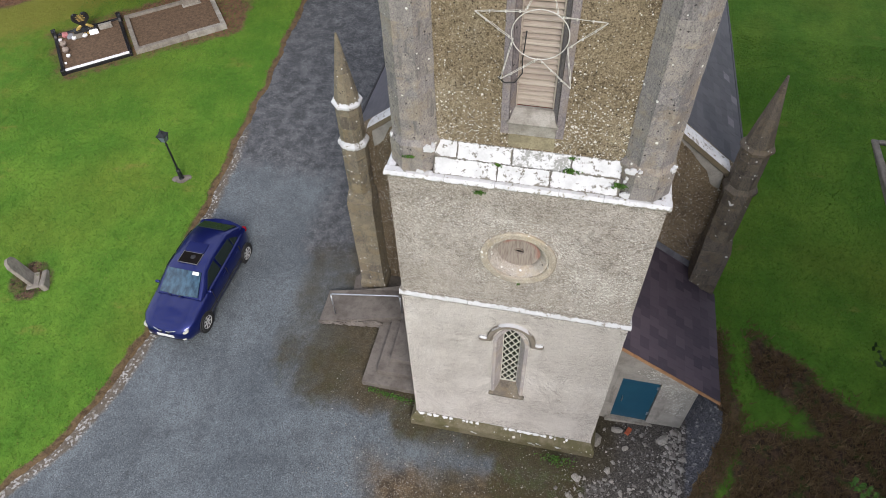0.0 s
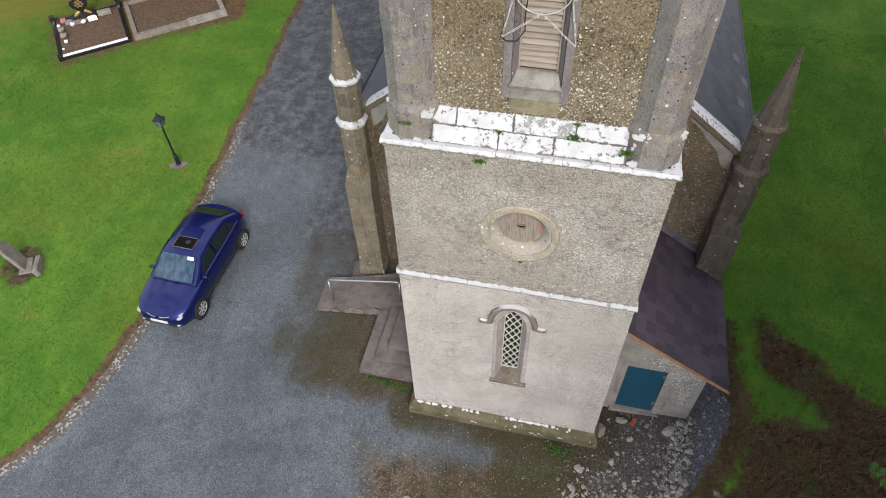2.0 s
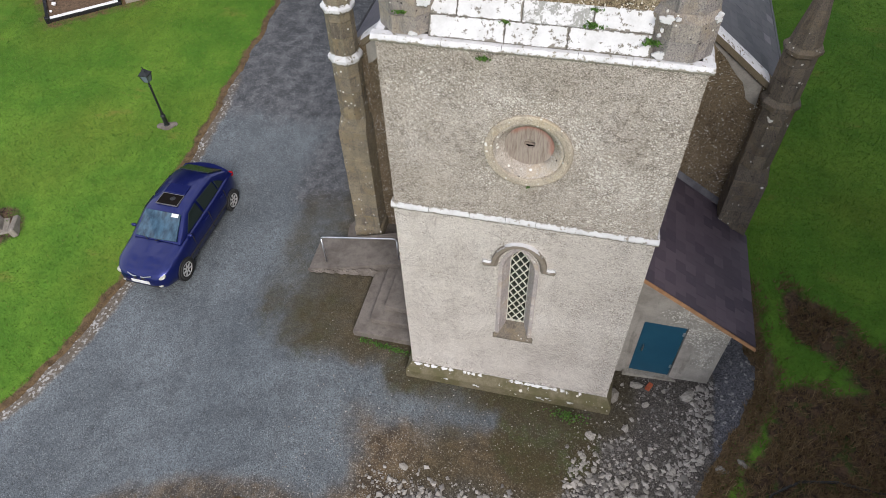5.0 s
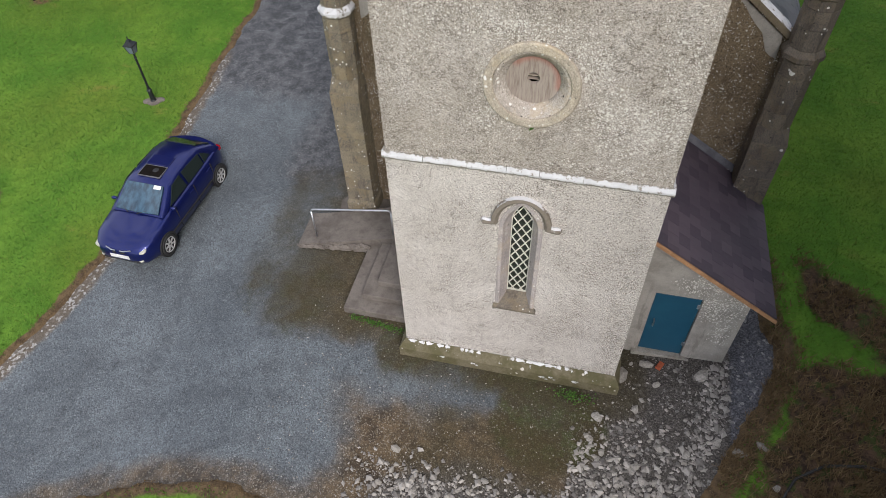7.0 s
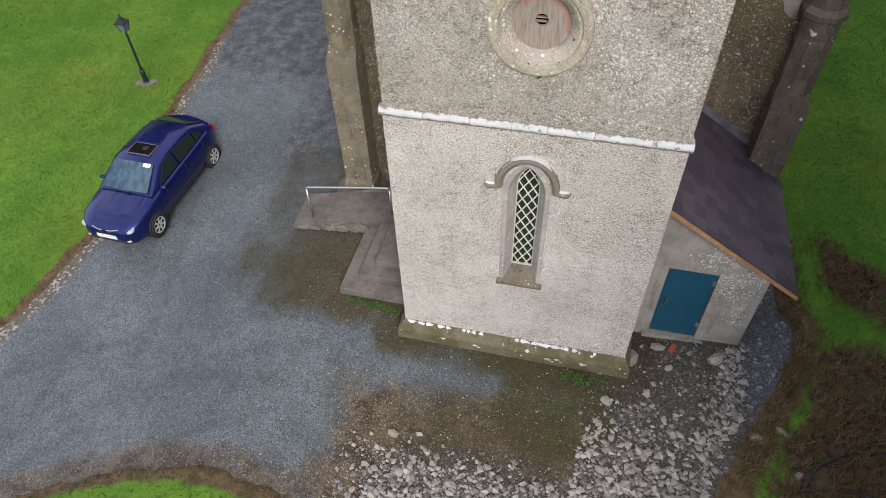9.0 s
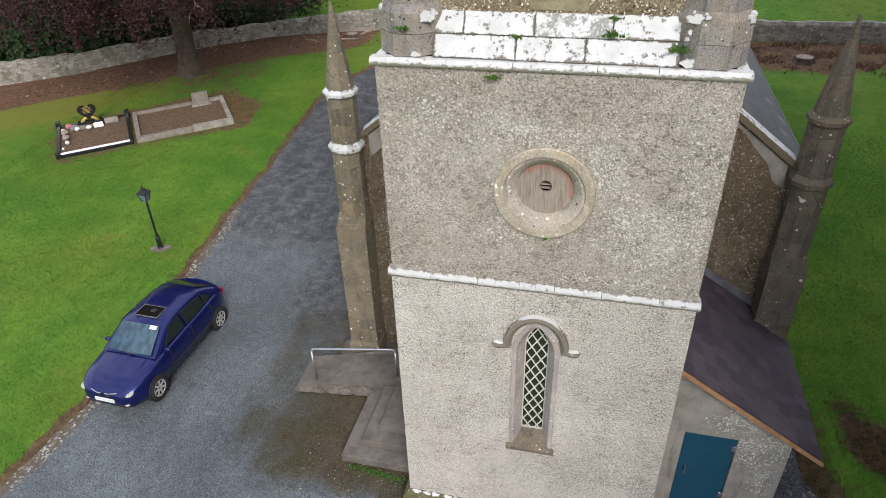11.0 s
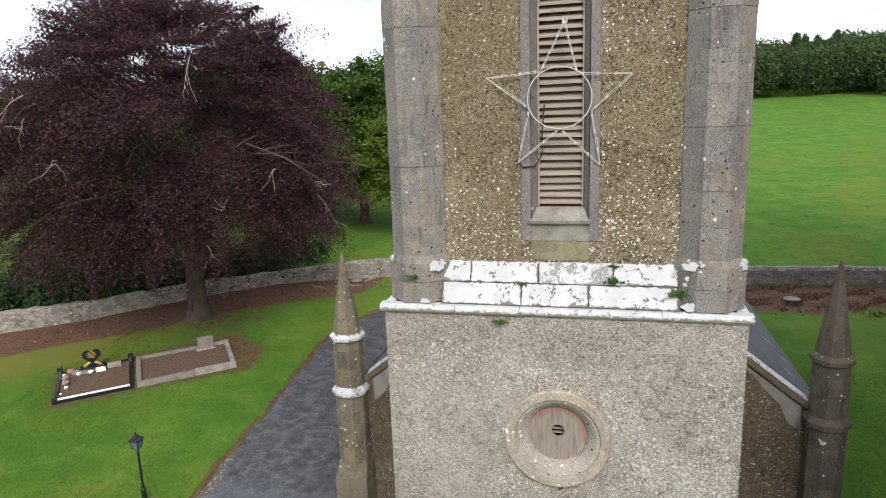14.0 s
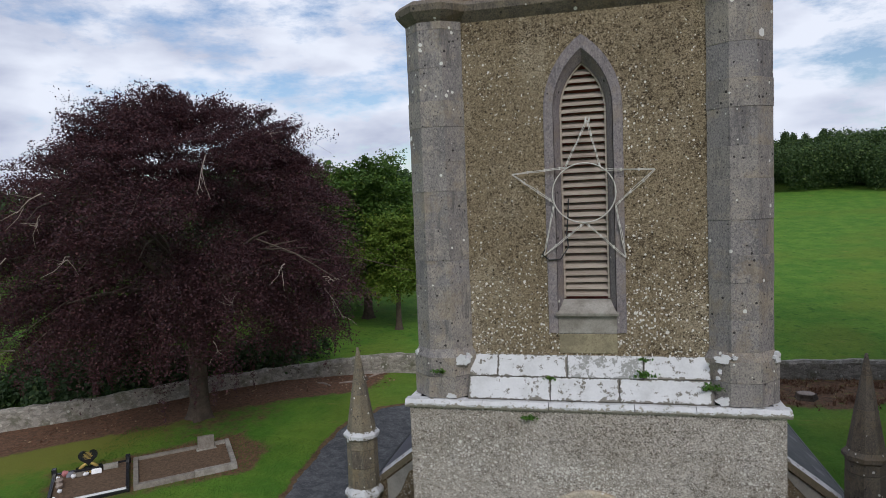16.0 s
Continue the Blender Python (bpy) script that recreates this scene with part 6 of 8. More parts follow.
        part("fog_light", bm, M_LENS, c, smooth=True)
        bm = bmesh.new()
        box(bm, -1.93, -1.78, min(sy * 0.58, sy * 0.715), max(sy * 0.58, sy * 0.715), 0.74, 0.90, 0.03)
        part("tail_light", bm, M_RED, c, "red tail light")
        for x in (1.30, -1.34):
            # wheel arch, tyre, rim
            bm = bmesh.new()
            loft(bm, [[(x + 0.335 * math.cos(a), sy * y, 0.30 + 0.335 * math.sin(a)) for a in np.linspace(0, 2 * math.pi, 24, endpoint=False)] for y in (0.55, 0.8545)])
            part("wheel_arch", bm, M_PLASTIC, c, "black wheel arch")
            wh = new("wheel")
            wh.parent = c
            wh["label"] = "alloy wheel with black tyre"
            bm = bmesh.new()
            prof = [(0.70, 0.20), (0.70, 0.285), (0.73, 0.300), (0.83, 0.300), (0.868, 0.285), (0.874, 0.215), (0.858, 0.205)]
            loft(bm, [[(x + r * math.cos(a), sy * y, 0.30 + r * math.sin(a)) for a in np.linspace(0, 2 * math.pi, 28, endpoint=False)] for y, r in prof], True, False)
            part("tyre", bm, M_TYRE, wh, smooth=True)
            bm = bmesh.new()
            loft(bm, [[(x + r * math.cos(a), sy * y, 0.30 + r * math.sin(a)) for a in np.linspace(0, 2 * math.pi, 28, endpoint=False)] for y, r in ((0.70, 0.2), (0.868, 0.207), (0.868, 0.185), (0.80, 0.175), (0.80, 0.02))], True, True)
            part("rim", bm, M_ALLOY, wh, smooth=False)
            for k in range(7):
                a = 2 * math.pi * k / 7
                bm = bmesh.new()
                ux, uz = math.cos(a), math.sin(a)
                px, pz = -uz, ux
                q = [(0.03, 0.028), (0.18, 0.02), (0.18, -0.02), (0.03, -0.028)]
                loft(bm, [[(x + r * ux + t * px, sy * y, 0.30 + r * uz + t * pz) for r, t in q] for y in (0.79, 0.866)])
                part("spoke", bm, M_ALLOY, wh)
            # black plates on the solid rim paint the shaded recesses between spokes
            for k in range(7):
                a = 2 * math.pi * (k + 0.5) / 7
                bm = bmesh.new()
                ux, uz = math.cos(a), math.sin(a)
                px, pz = -uz, ux
                q = [(0.075, 0.016), (0.17, 0.048), (0.17, -0.048), (0.075, -0.016)]
                loft(bm, [[(x + r * ux + t * px, sy * y, 0.30 + r * uz + t * pz) for r, t in q] for y in (0.80, 0.81)])
                part("gap", bm, M_PLASTIC, wh)
    # sunroof
    sr = new("sunroof")
    sr.parent = c
    sr["label"] = "open sunroof with a pale frame"
    # solid near-black block paints the shaded cabin under the open roof
    bm = bmesh.new()
    box(bm, -0.21, 0.17, -0.30, 0.30, 1.392, 1.420, 0.006)
    part("opening", bm, M_DARK, sr, "near-black block standing in for the shaded cabin")
    for a in ((0.17, 0.185, -0.315, 0.315), (-0.225, -0.21, -0.315, 0.315), (-0.21, 0.17, 0.30, 0.315), (-0.21, 0.17, -0.315, -0.30)):
        bm = bmesh.new()
        box(bm, *a, 1.385, 1.428, 0.004)
        part("rim_strip", bm, M_LEAD, sr)
    bm = bmesh.new()
    box(bm, -0.60, -0.25, -0.31, 0.31, 1.412, 1.432, 0.008)
    part("sliding_panel", bm, M_CAR, sr)
    for sy in (0.06,):
        bm = bmesh.new()
        bmesh.ops.create_uvsphere(bm, u_segments=10, v_segments=6, radius=1.0, matrix=Matrix.Translation((-0.06, sy, 1.40)) @ Matrix.Diagonal((0.10, 0.10, 0.035, 1)))
        part("headrest", bm, M_PLASTIC, sr, smooth=True)
    # front: bonnet lines, grille, plate, wipers, papers
    for sy in (-1, 1):
        bm = bmesh.new()
        loft(bm, [[(2.03 - 0.03 * abs(t), sy * (0.07 + 0.28 * t), 0.625 + 0.01 * t), (2.075 - 0.05 * t, sy * (0.07 + 0.28 * t), 0.60), (2.075 - 0.05 * t, sy * (0.07 + 0.28 * t), 0.56), (2.0, sy * (0.07 + 0.28 * t), 0.57)] for t in (0.0, 0.5, 1.0)])
        part("grille", bm, M_PLASTIC, c, "black grille slot")
        bm = bmesh.new()
        tube(bm, [(2.055, sy * 0.06, 0.655), (2.06, sy * 0.16, 0.66), (2.0, sy * 0.34, 0.665)], 0.014, 5)
        part("trim_bar", bm, M_STEEL, c)
        bm = bmesh.new()
        tube(bm, [(1.06, sy * 0.12 - 0.1, 0.945), (0.95, sy * 0.34 - 0.05, 1.005)], 0.010, 5)
        part("wiper", bm, M_PLASTIC, c)
    bm = bmesh.new()
    box(bm, 2.045, 2.075, -0.26, 0.26, 0.405, 0.515, 0.004)
    part("number_plate", bm, M_PLATE, c, "pale front plate")
    bm = bmesh.new()
    box(bm, 1.97, 2.055, -0.5, 0.5, 0.30, 0.37, 0.01)
    part("air_intake", bm, M_PLASTIC, c)
    pane("paper", [(0.47, 0.27, 1.295), (0.47, 0.47, 1.295), (0.385, 0.47, 1.348), (0.385, 0.27, 1.348)], M_PAPER, "white paper behind the windscreen", 0.012)
    bm = bmesh.new()
    loft(bm, [[(-1.72 + 0.22 * abs(y) ** 2, y, 1.075 - 0.05 * abs(y)), (-1.90 + 0.30 * abs(y) ** 2, y, 1.08 - 0.06 * abs(y)), (-1.90 + 0.30 * abs(y) ** 2, y, 1.05 - 0.06 * abs(y)), (-1.72 + 0.22 * abs(y) ** 2, y, 1.02 - 0.04 * abs(y))] for y in (-0.68, -0.52, -0.26, 0, 0.26, 0.52, 0.68)])
    part("spoiler", bm, M_CAR, c, "rear lip spoiler")
    return c


build_car()

# ---- lamp post ----
LPZ = g(-12.2, 6.9)
lamp = thing("street_lamp", (-12.2, 6.9, LPZ), label="short black iron lamp post with a lantern on the lawn", category="street lamp")
bm = bmesh.new()
for i, (x, y, r) in enumerate(((0, 0, 0.24), (0.16, 0.10, 0.16), (-0.18, -0.04, 0.17))):
    bmesh.ops.create_icosphere(bm, subdivisions=2, radius=1.0, matrix=Matrix.Translation((x, y, 0.03)) @ Matrix.Diagonal((r, r * 0.9, 0.07, 1)))
part("base", bm, M_CONCRETE, lamp, "rough concrete base")
bm = bmesh.new()
ring = lambda r, z, n=12: [(r * math.cos(2 * math.pi * i / n), r * math.sin(2 * math.pi * i / n), z) for i in range(n)]
loft(bm, [ring(r, z) for r, z in ((0.095, 0.05), (0.095, 0.10), (0.075, 0.13), (0.07, 0.42), (0.085, 0.45), (0.05, 0.50), (0.036, 0.60), (0.033, 1.55), (0.05, 1.57), (0.03, 1.60), (0.03, 1.70), (0.075, 1.73))])
part("post", bm, M_IRON, lamp, "fluted black post", smooth=False)
lan = new("lantern")
lan.parent = lamp
lan["label"] = "tapered four-sided lantern"
sqr = lambda r, z: [(r, r, z), (-r, r, z), (-r, -r, z), (r, -r, z)]
bm = bmesh.new()
loft(bm, [sqr(0.075, 1.735), sqr(0.125, 1.99)])
part("glass", bm, M_LAMPGLASS, lan, "grey lantern glass")
for sx, sy in ((1, 1), (-1, 1), (-1, -1), (1, -1)):
    bm = bmesh.new()
    tube(bm, [(sx * 0.078, sy * 0.078, 1.73), (sx * 0.13, sy * 0.13, 2.0)], 0.012, 5)
    part("bar", bm, M_IRON, lan)
bm = bmesh.new()
loft(bm, [sqr(0.15, 1.985), sqr(0.15, 2.005), sqr(0.06, 2.10), sqr(0.05, 2.13), sqr(0.012, 2.17), sqr(0.012, 2.24)])
part("cap", bm, M_IRON, lan, "pitched black cap")

# ---- leaning headstone ----
hsz = g(-14.9, 2.1)
hs = thing("headstone", (-14.9, 2.1, hsz), 0, "weathered grey headstone leaning over on the lawn", "headstone")
bm = bmesh.new()
prof = [(-0.24, -0.1), (0.24, -0.1), (0.25, 0.85), (0.17, 0.98), (0.0, 1.04), (-0.17, 0.98), (-0.25, 0.85)]
loft(bm, [[(-0.05 + o, a, z) for a, z in prof] for o in (0.0, 0.11)])
bmesh.ops.rotate(bm, verts=bm.verts, matrix=Matrix.Rotation(radians(-24), 3, "Y") @ Matrix.Rotation(radians(28), 3, "Z"))
part("slab", bm, M_KERB, hs, "lichened grey slab")
bm = bmesh.new()
box(bm, -0.16, 0.2, -0.34, 0.34, -0.1, 0.07, 0.02)
bmesh.ops.rotate(bm, verts=bm.verts, matrix=Matrix.Rotation(radians(28), 3, "Z"))
part("foot", bm, M_KERB, hs, "sunken stone foot")
fs = thing("fallen_stone", (-14.45, 2.15, hsz), 0, "small broken slab beside the leaning headstone", "stone slab")
bm = bmesh.new()
box(bm, -0.09, 0.09, -0.38, 0.38, -0.05, 0.22, 0.03)
bmesh.ops.rotate(bm, verts=bm.verts, matrix=Matrix.Rotation(radians(-18), 3, "Y") @ Matrix.Rotation(radians(30), 3, "Z"))
part("slab", bm, M_KERB, fs)

# ---- graves ----
GA = Vector((-19.15, 10.95, 0))
GROT = math.degrees(math.atan2(0.62, 0.785))


def gp(u, v):
    p = GA + U1 * u + V1 * v
    return (p.x, p.y, g(p.x, p.y))


def tilted_box(bm, u0, u1, v0, v1, h0, h1, bev=0.0):
    """A box in plot coordinates whose top and foot follow the ground."""
    vs = box(bm, u0, u1, v0, v1, h0, h1)
    for v in vs:
        p = gp(v.co.x, v.co.y)
        v.co.z += p[2] - gp(0, 0)[2]
    if bev:
        bmesh.ops.bevel(bm, geom=list(bm.edges), offset=bev, segments=1, affect="EDGES")


def grave(name, u0, u1, v1, kerbs, label, mat_in):
    o = gp(0, 0)
    pl = thing(name, o, GROT, label, "grave")
    bm = bmesh.new()
    tilted_box(bm, u0 + 0.1, u1 - 0.1, 0.1, v1 - 0.1, -0.2, 0.12)
    part("fill", bm, mat_in, pl, "brown bark and gravel fill")
    for nm, a, mt, lab in kerbs:
        bm = bmesh.new()
        tilted_box(bm, *a, 0.012)
        part(nm, bm, mt, pl, lab)
    return pl


grave("kerbed_grave", 0.0, 2.72, 2.7, [
    ("front_kerb", (0.0, 2.72, 0.0, 0.10, -0.1, 0.17), M_GRANITE, "polished black kerb"), ("front_strip", (0.14, 2.62, 0.02, 0.15, 0.172, 0.215), M_MARBLE, "white marble strip"),
    ("side_kerb", (0.0, 0.13, 0.104, 2.7, -0.1, 0.20), M_GRANITE, "polished black kerb"), ("side_kerb", (2.59, 2.72, 0.154, 2.7, -0.1, 0.20), M_GRANITE, "polished black kerb"),
    ("back_kerb", (0.134, 2.586, 2.58, 2.7, -0.1, 0.16), M_GRANITE, "polished black kerb"),
    ("corner_post", (-0.03, 0.15, 2.55, 2.76, -0.1, 0.36), M_GRANITE, ""), ("corner_post", (2.58, 2.76, 2.55, 2.76, -0.1, 0.36), M_GRANITE, ""), ("corner_post", (-0.03, 0.15, -0.04, 0.13, -0.1, 0.27), M_GRANITE, "")],
    "black granite kerbed grave with a bark-covered bed", M_CHIPS)
grave("kerbed_grave", 2.86, 6.6, 2.62, [
    ("front_kerb", (2.86, 5.0, 0.0, 0.20, -0.1, 0.24), M_KERB, "mossy stone kerb"), ("front_kerb", (5.01, 6.6, 0.0, 0.22, -0.1, 0.27), M_CONCRETE_EDGE, "paler repaired kerb"),
    ("side_kerb", (2.86, 3.04, 0.204, 2.62, -0.1, 0.22), M_KERB, ""), ("side_kerb", (6.42, 6.6, 0.224, 2.62, -0.1, 0.26), M_CONCRETE_EDGE, "pale kerb"),
    ("back_kerb", (3.044, 5.6, 2.45, 2.62, -0.1, 0.22), M_KERB, ""), ("back_kerb", (5.61, 6.416, 2.45, 2.62, -0.1, 0.24), M_CONCRETE_EDGE, "")],
    "old stone-kerbed grave plot with a brown gravelly bed", M_CHIPS)

ho = gp(1.28, 2.28)
heart = thing("heart_headstone", ho, GROT, "black granite heart-shaped headstone with gold lettering bars", "headstone")
part("base", box_bm(-0.46, 0.46, -0.17, 0.17, -0.05, 0.34, 0.012), M_GRANITE, heart)
bm = bmesh.new()
hpts = []
for i in range(40):
    a = 2 * math.pi * i / 40
    hx = 16 * math.sin(a) ** 3
    hy = 13 * math.cos(a) - 5 * math.cos(2 * a) - 2 * math.cos(3 * a) - math.cos(4 * a)
    hpts.append((hx * 0.0215, 0.74 + hy * 0.021))
loft(bm, [[(x, y, z) for x, z in hpts] for y in (-0.06, 0.06)])
part("heart", bm, M_GRANITE, heart, "polished black heart")
for k, (w, z) in enumerate(((0.16, 0.93), (0.32, 0.88), (0.24, 0.83), (0.36, 0.78), (0.27, 0.73), (0.22, 0.68))):
    part("lettering_bar", box_bm(-w / 2, w / 2, -0.068, -0.058, z, z + 0.022), M_GOLD, heart)
for k in range(6):
    part("lettering_bar", box_bm(-0.33 + k * 0.112, -0.33 + k * 0.112 + 0.075, -0.182, -0.168, 0.14, 0.24), M_GOLD, heart)
for sx in (-1, 1):
    bm = bmesh.new()
    bmesh.ops.create_icosphere(bm, subdivisions=2, radius=1.0, matrix=Matrix.Translation((sx * 0.20, -0.03, 0.42)) @ Matrix.Rotation(radians(sx * 35), 4, "Y") @ Matrix.Diagonal((0.19, 0.05, 0.065, 1)))
    part("carved_flower", bm, M_GOLD, heart, "carved gilded flower")


def small(name, u, v, h, bm, mt, label, cat, grp=""):
    p = gp(u, v)
    ob = part(name, bm, mt, None, label, pose(p[0], p[1], p[2] + h, 0, 0, GROT))
    tagged(ob, label, cat, grp)
    return ob


def blob(rx, ry, rz, n=1, z=0.0):
    bm = bmesh.new()
    bmesh.ops.create_icosphere(bm, subdivisions=n, radius=1.0, matrix=Matrix.Translation((0, 0, z if z else rz)) @ Matrix.Diagonal((rx, ry, rz, 1)))
    for v in bm.verts:
        v.co *= 1 + 0.12 * math.sin(9 * v.co.x / max(rx, 0.01) + 5 * v.co.y / max(ry, 0.01))
    return bm


def framed(w, h, tilt):
    bm = bmesh.new()
    box(bm, -w / 2, w / 2, -0.02, 0.02, 0, h, 0.008)
    box(bm, -w / 2 + 0.04, w / 2 - 0.04, -0.03, -0.021, 0.04, h - 0.04)
    bmesh.ops.rotate(bm, verts=bm.verts, matrix=Matrix.Rotation(radians(-tilt), 3, "X"))
    return bm


small("memorial_block", 0.95, 2.12, 0.12, box_bm(-0.2, 0.2, -0.11, 0.11, 0, 0.16, 0.01), M_KERB, "small grey memorial block on the grave", "memorial")
small("memorial_plaque", 1.55, 2.02, 0.12, framed(0.36, 0.28, 35), M_MARBLE, "white memorial plaque leaning on the grave", "memorial")
small("memorial_block", 2.05, 2.25, 0.12, box_bm(-0.26, 0.26, -0.08, 0.08, 0, 0.2, 0.01), M_CONCRETE_EDGE, "grey stone flower holder on the grave", "memorial")
small("memorial_plaque", 0.62, 2.15, 0.12, framed(0.26, 0.22, 40), M_LEAD, "grey memorial plaque on the grave", "memorial")
small("round_ornament", 1.18, 2.0, 0.12, blob(0.11, 0.10, 0.08, 2), M_MARBLE, "white rounded ornament on the grave", "ornament", "grave ornaments")
small("flower_pot", 0.45, 2.3, 0.12, blob(0.12, 0.11, 0.13, 2), M_PINK, "pot of pinkish flowers on the grave", "flower pot")
for u, v, r, mt, lab in ((0.22, 2.15, 0.07, M_MARBLE, "small white ornament on the grave"), (0.30, 1.75, 0.13, M_DEADWOOD, "brown and white lantern ornament on the grave"), (0.34, 1.30, 0.13, M_DEADWOOD, "brown and white lantern ornament on the grave"),
                         (0.38, 0.95, 0.08, M_MARBLE, "small white ornament on the grave"), (0.22, 0.55, 0.05, M_MARBLE, "small white ornament on the grave"), (0.75, 2.0, 0.09, M_MARBLE, "small white ornament on the grave"), (1.42, 2.3, 0.07, M_MARBLE, "small white ornament on the grave")):
    small("grave_ornament", u, v, 0.12, blob(r, r * 0.9, r, 2), mt, lab, "ornament", "grave ornaments")
p = gp(5.65, 2.35)
st = thing("small_headstone", p, GROT, "small plain grey headstone at the old grave", "headstone")
part("slab", box_bm(-0.33, 0.33, -0.09, 0.09, -0.05, 0.66, 0.02), M_KERB, st)
part("foot", box_bm(-0.40, 0.40, -0.18, 0.18, -0.05, 0.14, 0.02), M_CONCRETE_EDGE, st)
# kerbed grave on the other lawn
kz = g(11, 11.3)
og = thing("old_grave", (11.3, 11.3, kz), 0, "old rough-kerbed grave on the shaded lawn", "grave")
for a in ((-0.55, -0.33, -1.6, 1.6), (0.35, 0.57, -1.6, 1.6), (-0.326, 0.346, -1.6, -1.38), (-0.326, 0.346, 1.38, 1.6)):
    part("kerb", box_bm(*a, -0.1, 0.24, 0.03), M_KERB, og, "rough stone kerb")
part("fill", box_bm(-0.32, 0.34, -1.37, 1.37, -0.1, 0.1), M_CHIPS, og)


# ---- trees ----
def leaf_cards(centres, normals, size, rng, ratio=0.62):
    """Small leaf-shaped rhombi, one for each centre."""
    n = len(centres)
    t = rng.normal(size=(n, 3))
    t -= (t * normals).sum(1, keepdims=True) * normals
    t /= np.linalg.norm(t, axis=1, keepdims=True) + 1e-9
    b = np.cross(normals, t)
    s = size * rng.uniform(0.65, 1.35, (n, 1))
    q = np.stack([centres - t * s, centres + b * s * ratio, centres + t * s, centres - b * s * ratio], 1)
    return q.reshape(-1, 3)


def branch(verts, faces, pts, r0, r1, n=6):
    pts = np.asarray(pts, float)
    m = len(pts)
    base = len(verts)
    side = np.array([1.0, 0.2, 0.1])
    for i in range(m):
        d = pts[min(i + 1, m - 1)] - pts[max(i - 1, 0)]
        d /= np.linalg.norm(d) + 1e-9
        a = side - side.dot(d) * d
        a /= np.linalg.norm(a) + 1e-9
        b = np.cross(d, a)
        r = r0 + (r1 - r0) * i / (m - 1)
        for k in range(n):
            th = 2 * math.pi * k / n
            verts.append(pts[i] + r * (math.cos(th) * a + math.sin(th) * b))
    for i in range(m - 1):
        for k in range(n):
            k2 = (k + 1) % n
            faces.append((base + i * n + k, base + i * n + k2, base + (i + 1) * n + k2, base + (i + 1) * n + k))


def crown_profile(h, skirt, r):
    """Crown radius at a relative height 0 (skirt) to 1 (top)."""
    return r * np.where(h < 0.35, skirt + (1 - skirt) * np.sin(h / 0.35 * math.pi / 2), np.sqrt(np.clip(1 - ((h - 0.35) / 0.65) ** 2.3, 0, 1)))


def broadleaf(name, x, y, r, z_skirt, z_top, trunk_r, sprays, per, leaf, mat, label, seed, droop=0.6, dead=0, lump=0.16, spray_len=1.2, fork=0.3, inner=0.35, limbs=11, cone=False, narrow=1.0, skirt=0.86, boughs=0, hang=0):
    rng = np.random.default_rng(seed)
    z0 = g(x, y)
    t = thing(name, (x, y, z0), 0, label, "tree")
    verts, faces = [], []
    H = z_top - z0
    S = z_skirt - z0
    hf = S + (H - S) * fork * 0.5
    # trunk with flared roots
    zs = [(-0.3, 1.75), (0.0, 1.55), (0.25, 1.2), (0.8, 1.02), (hf * 0.6, 0.92), (hf, 0.8)]
    base = len(verts)
    n = 14
    for z, k in zs:
        for a in range(n):
            th = 2 * math.pi * a / n
            flare = 1 + (0.25 * math.cos(5 * th) if z < 0.3 else 0.04 * math.cos(3 * th))
            verts.append(np.array([trunk_r * k * flare * math.cos(th) + 0.1 * z / max(hf, 1), trunk_r * k * flare * math.sin(th), z]))
    for i in range(len(zs) - 1):
        for a in range(n):
            b2 = (a + 1) % n
            faces.append((base + i * n + a, base + i * n + b2, base + (i + 1) * n + b2, base + (i + 1) * n + a))
    raw("trunk", verts, faces, M_BARK, t, "grey-brown trunk with spreading roots", True)
    verts, faces = [], []
    ph = rng.uniform(0, 6.28, 6)

    def surf(az, h):
        return (r * (1.02 - h) ** 0.75 if cone else crown_profile(h, skirt, r) * (1 - 0.10 * np.cos(az) * (boughs > 0))) * (1 + lump * (np.sin(3 * az + ph[0] + 4 * h) + 0.7 * np.sin(5 * az + ph[1] - 7 * h) + 0.6 * np.sin(9 * az + ph[2] + 11 * h)) / 1.6)

    # limbs
    tips = []
    for i in range(limbs):
        az = 2 * math.pi * i / limbs + rng.uniform(-0.25, 0.25)
        h = rng.uniform(0.15, 0.95)
        rr = float(surf(np.array(az), np.array(h))) * 0.86
        end = np.array([rr * math.cos(az), rr * math.sin(az), S + (H - S) * h])
        st_ = np.array([0.1, 0, hf * rng.uniform(0.7, 1.0)])
        mid = st_ * 0.5 + end * 0.5 + np.array([0, 0, 0.12 * H * rng.uniform(0.2, 1.0)])
        pts = [st_ * (1 - s) ** 2 + 2 * mid * s * (1 - s) + end * s * s for s in np.linspace(0, 1, 7)]
        branch(verts, faces, pts, trunk_r * 0.42, 0.03, 6)
        for s in (0.45, 0.6, 0.75, 0.88):
            k = pts[int(s * 6)]
            e2 = k + rng.normal(size=3) * np.array([1, 1, 0.6]) * r * 0.22 + np.array([math.cos(az), math.sin(az), -0.2]) * r * 0.16
            m2 = (k + e2) / 2 + np.array([0, 0, 0.2])
            branch(verts, faces, [k, m2, e2], trunk_r * 0.11, 0.012, 4)
    raw("limb_structure", verts, faces, M_BARK, t, "", True)
    # foliage in flattened, drooping clumps
    m = sprays
    i_ = np.arange(m)
    az = (i_ * 2.39996 + rng.normal(0, 0.25, m)) % (2 * math.pi)
    h = np.clip((i_ + 0.5) / m + rng.normal(0, 0.03, m), 0.0, 1.0) ** (1.0 if not cone else 1.25)
    outer_ = rng.random(m) > inner
    dep = np.where(outer_, rng.uniform(0.80, 1.0, m), rng.uniform(0.35, 0.78, m))
    dep = np.where(rng.random(m) < 0.10, dep + 0.12, dep)
    arch = np.zeros(m)
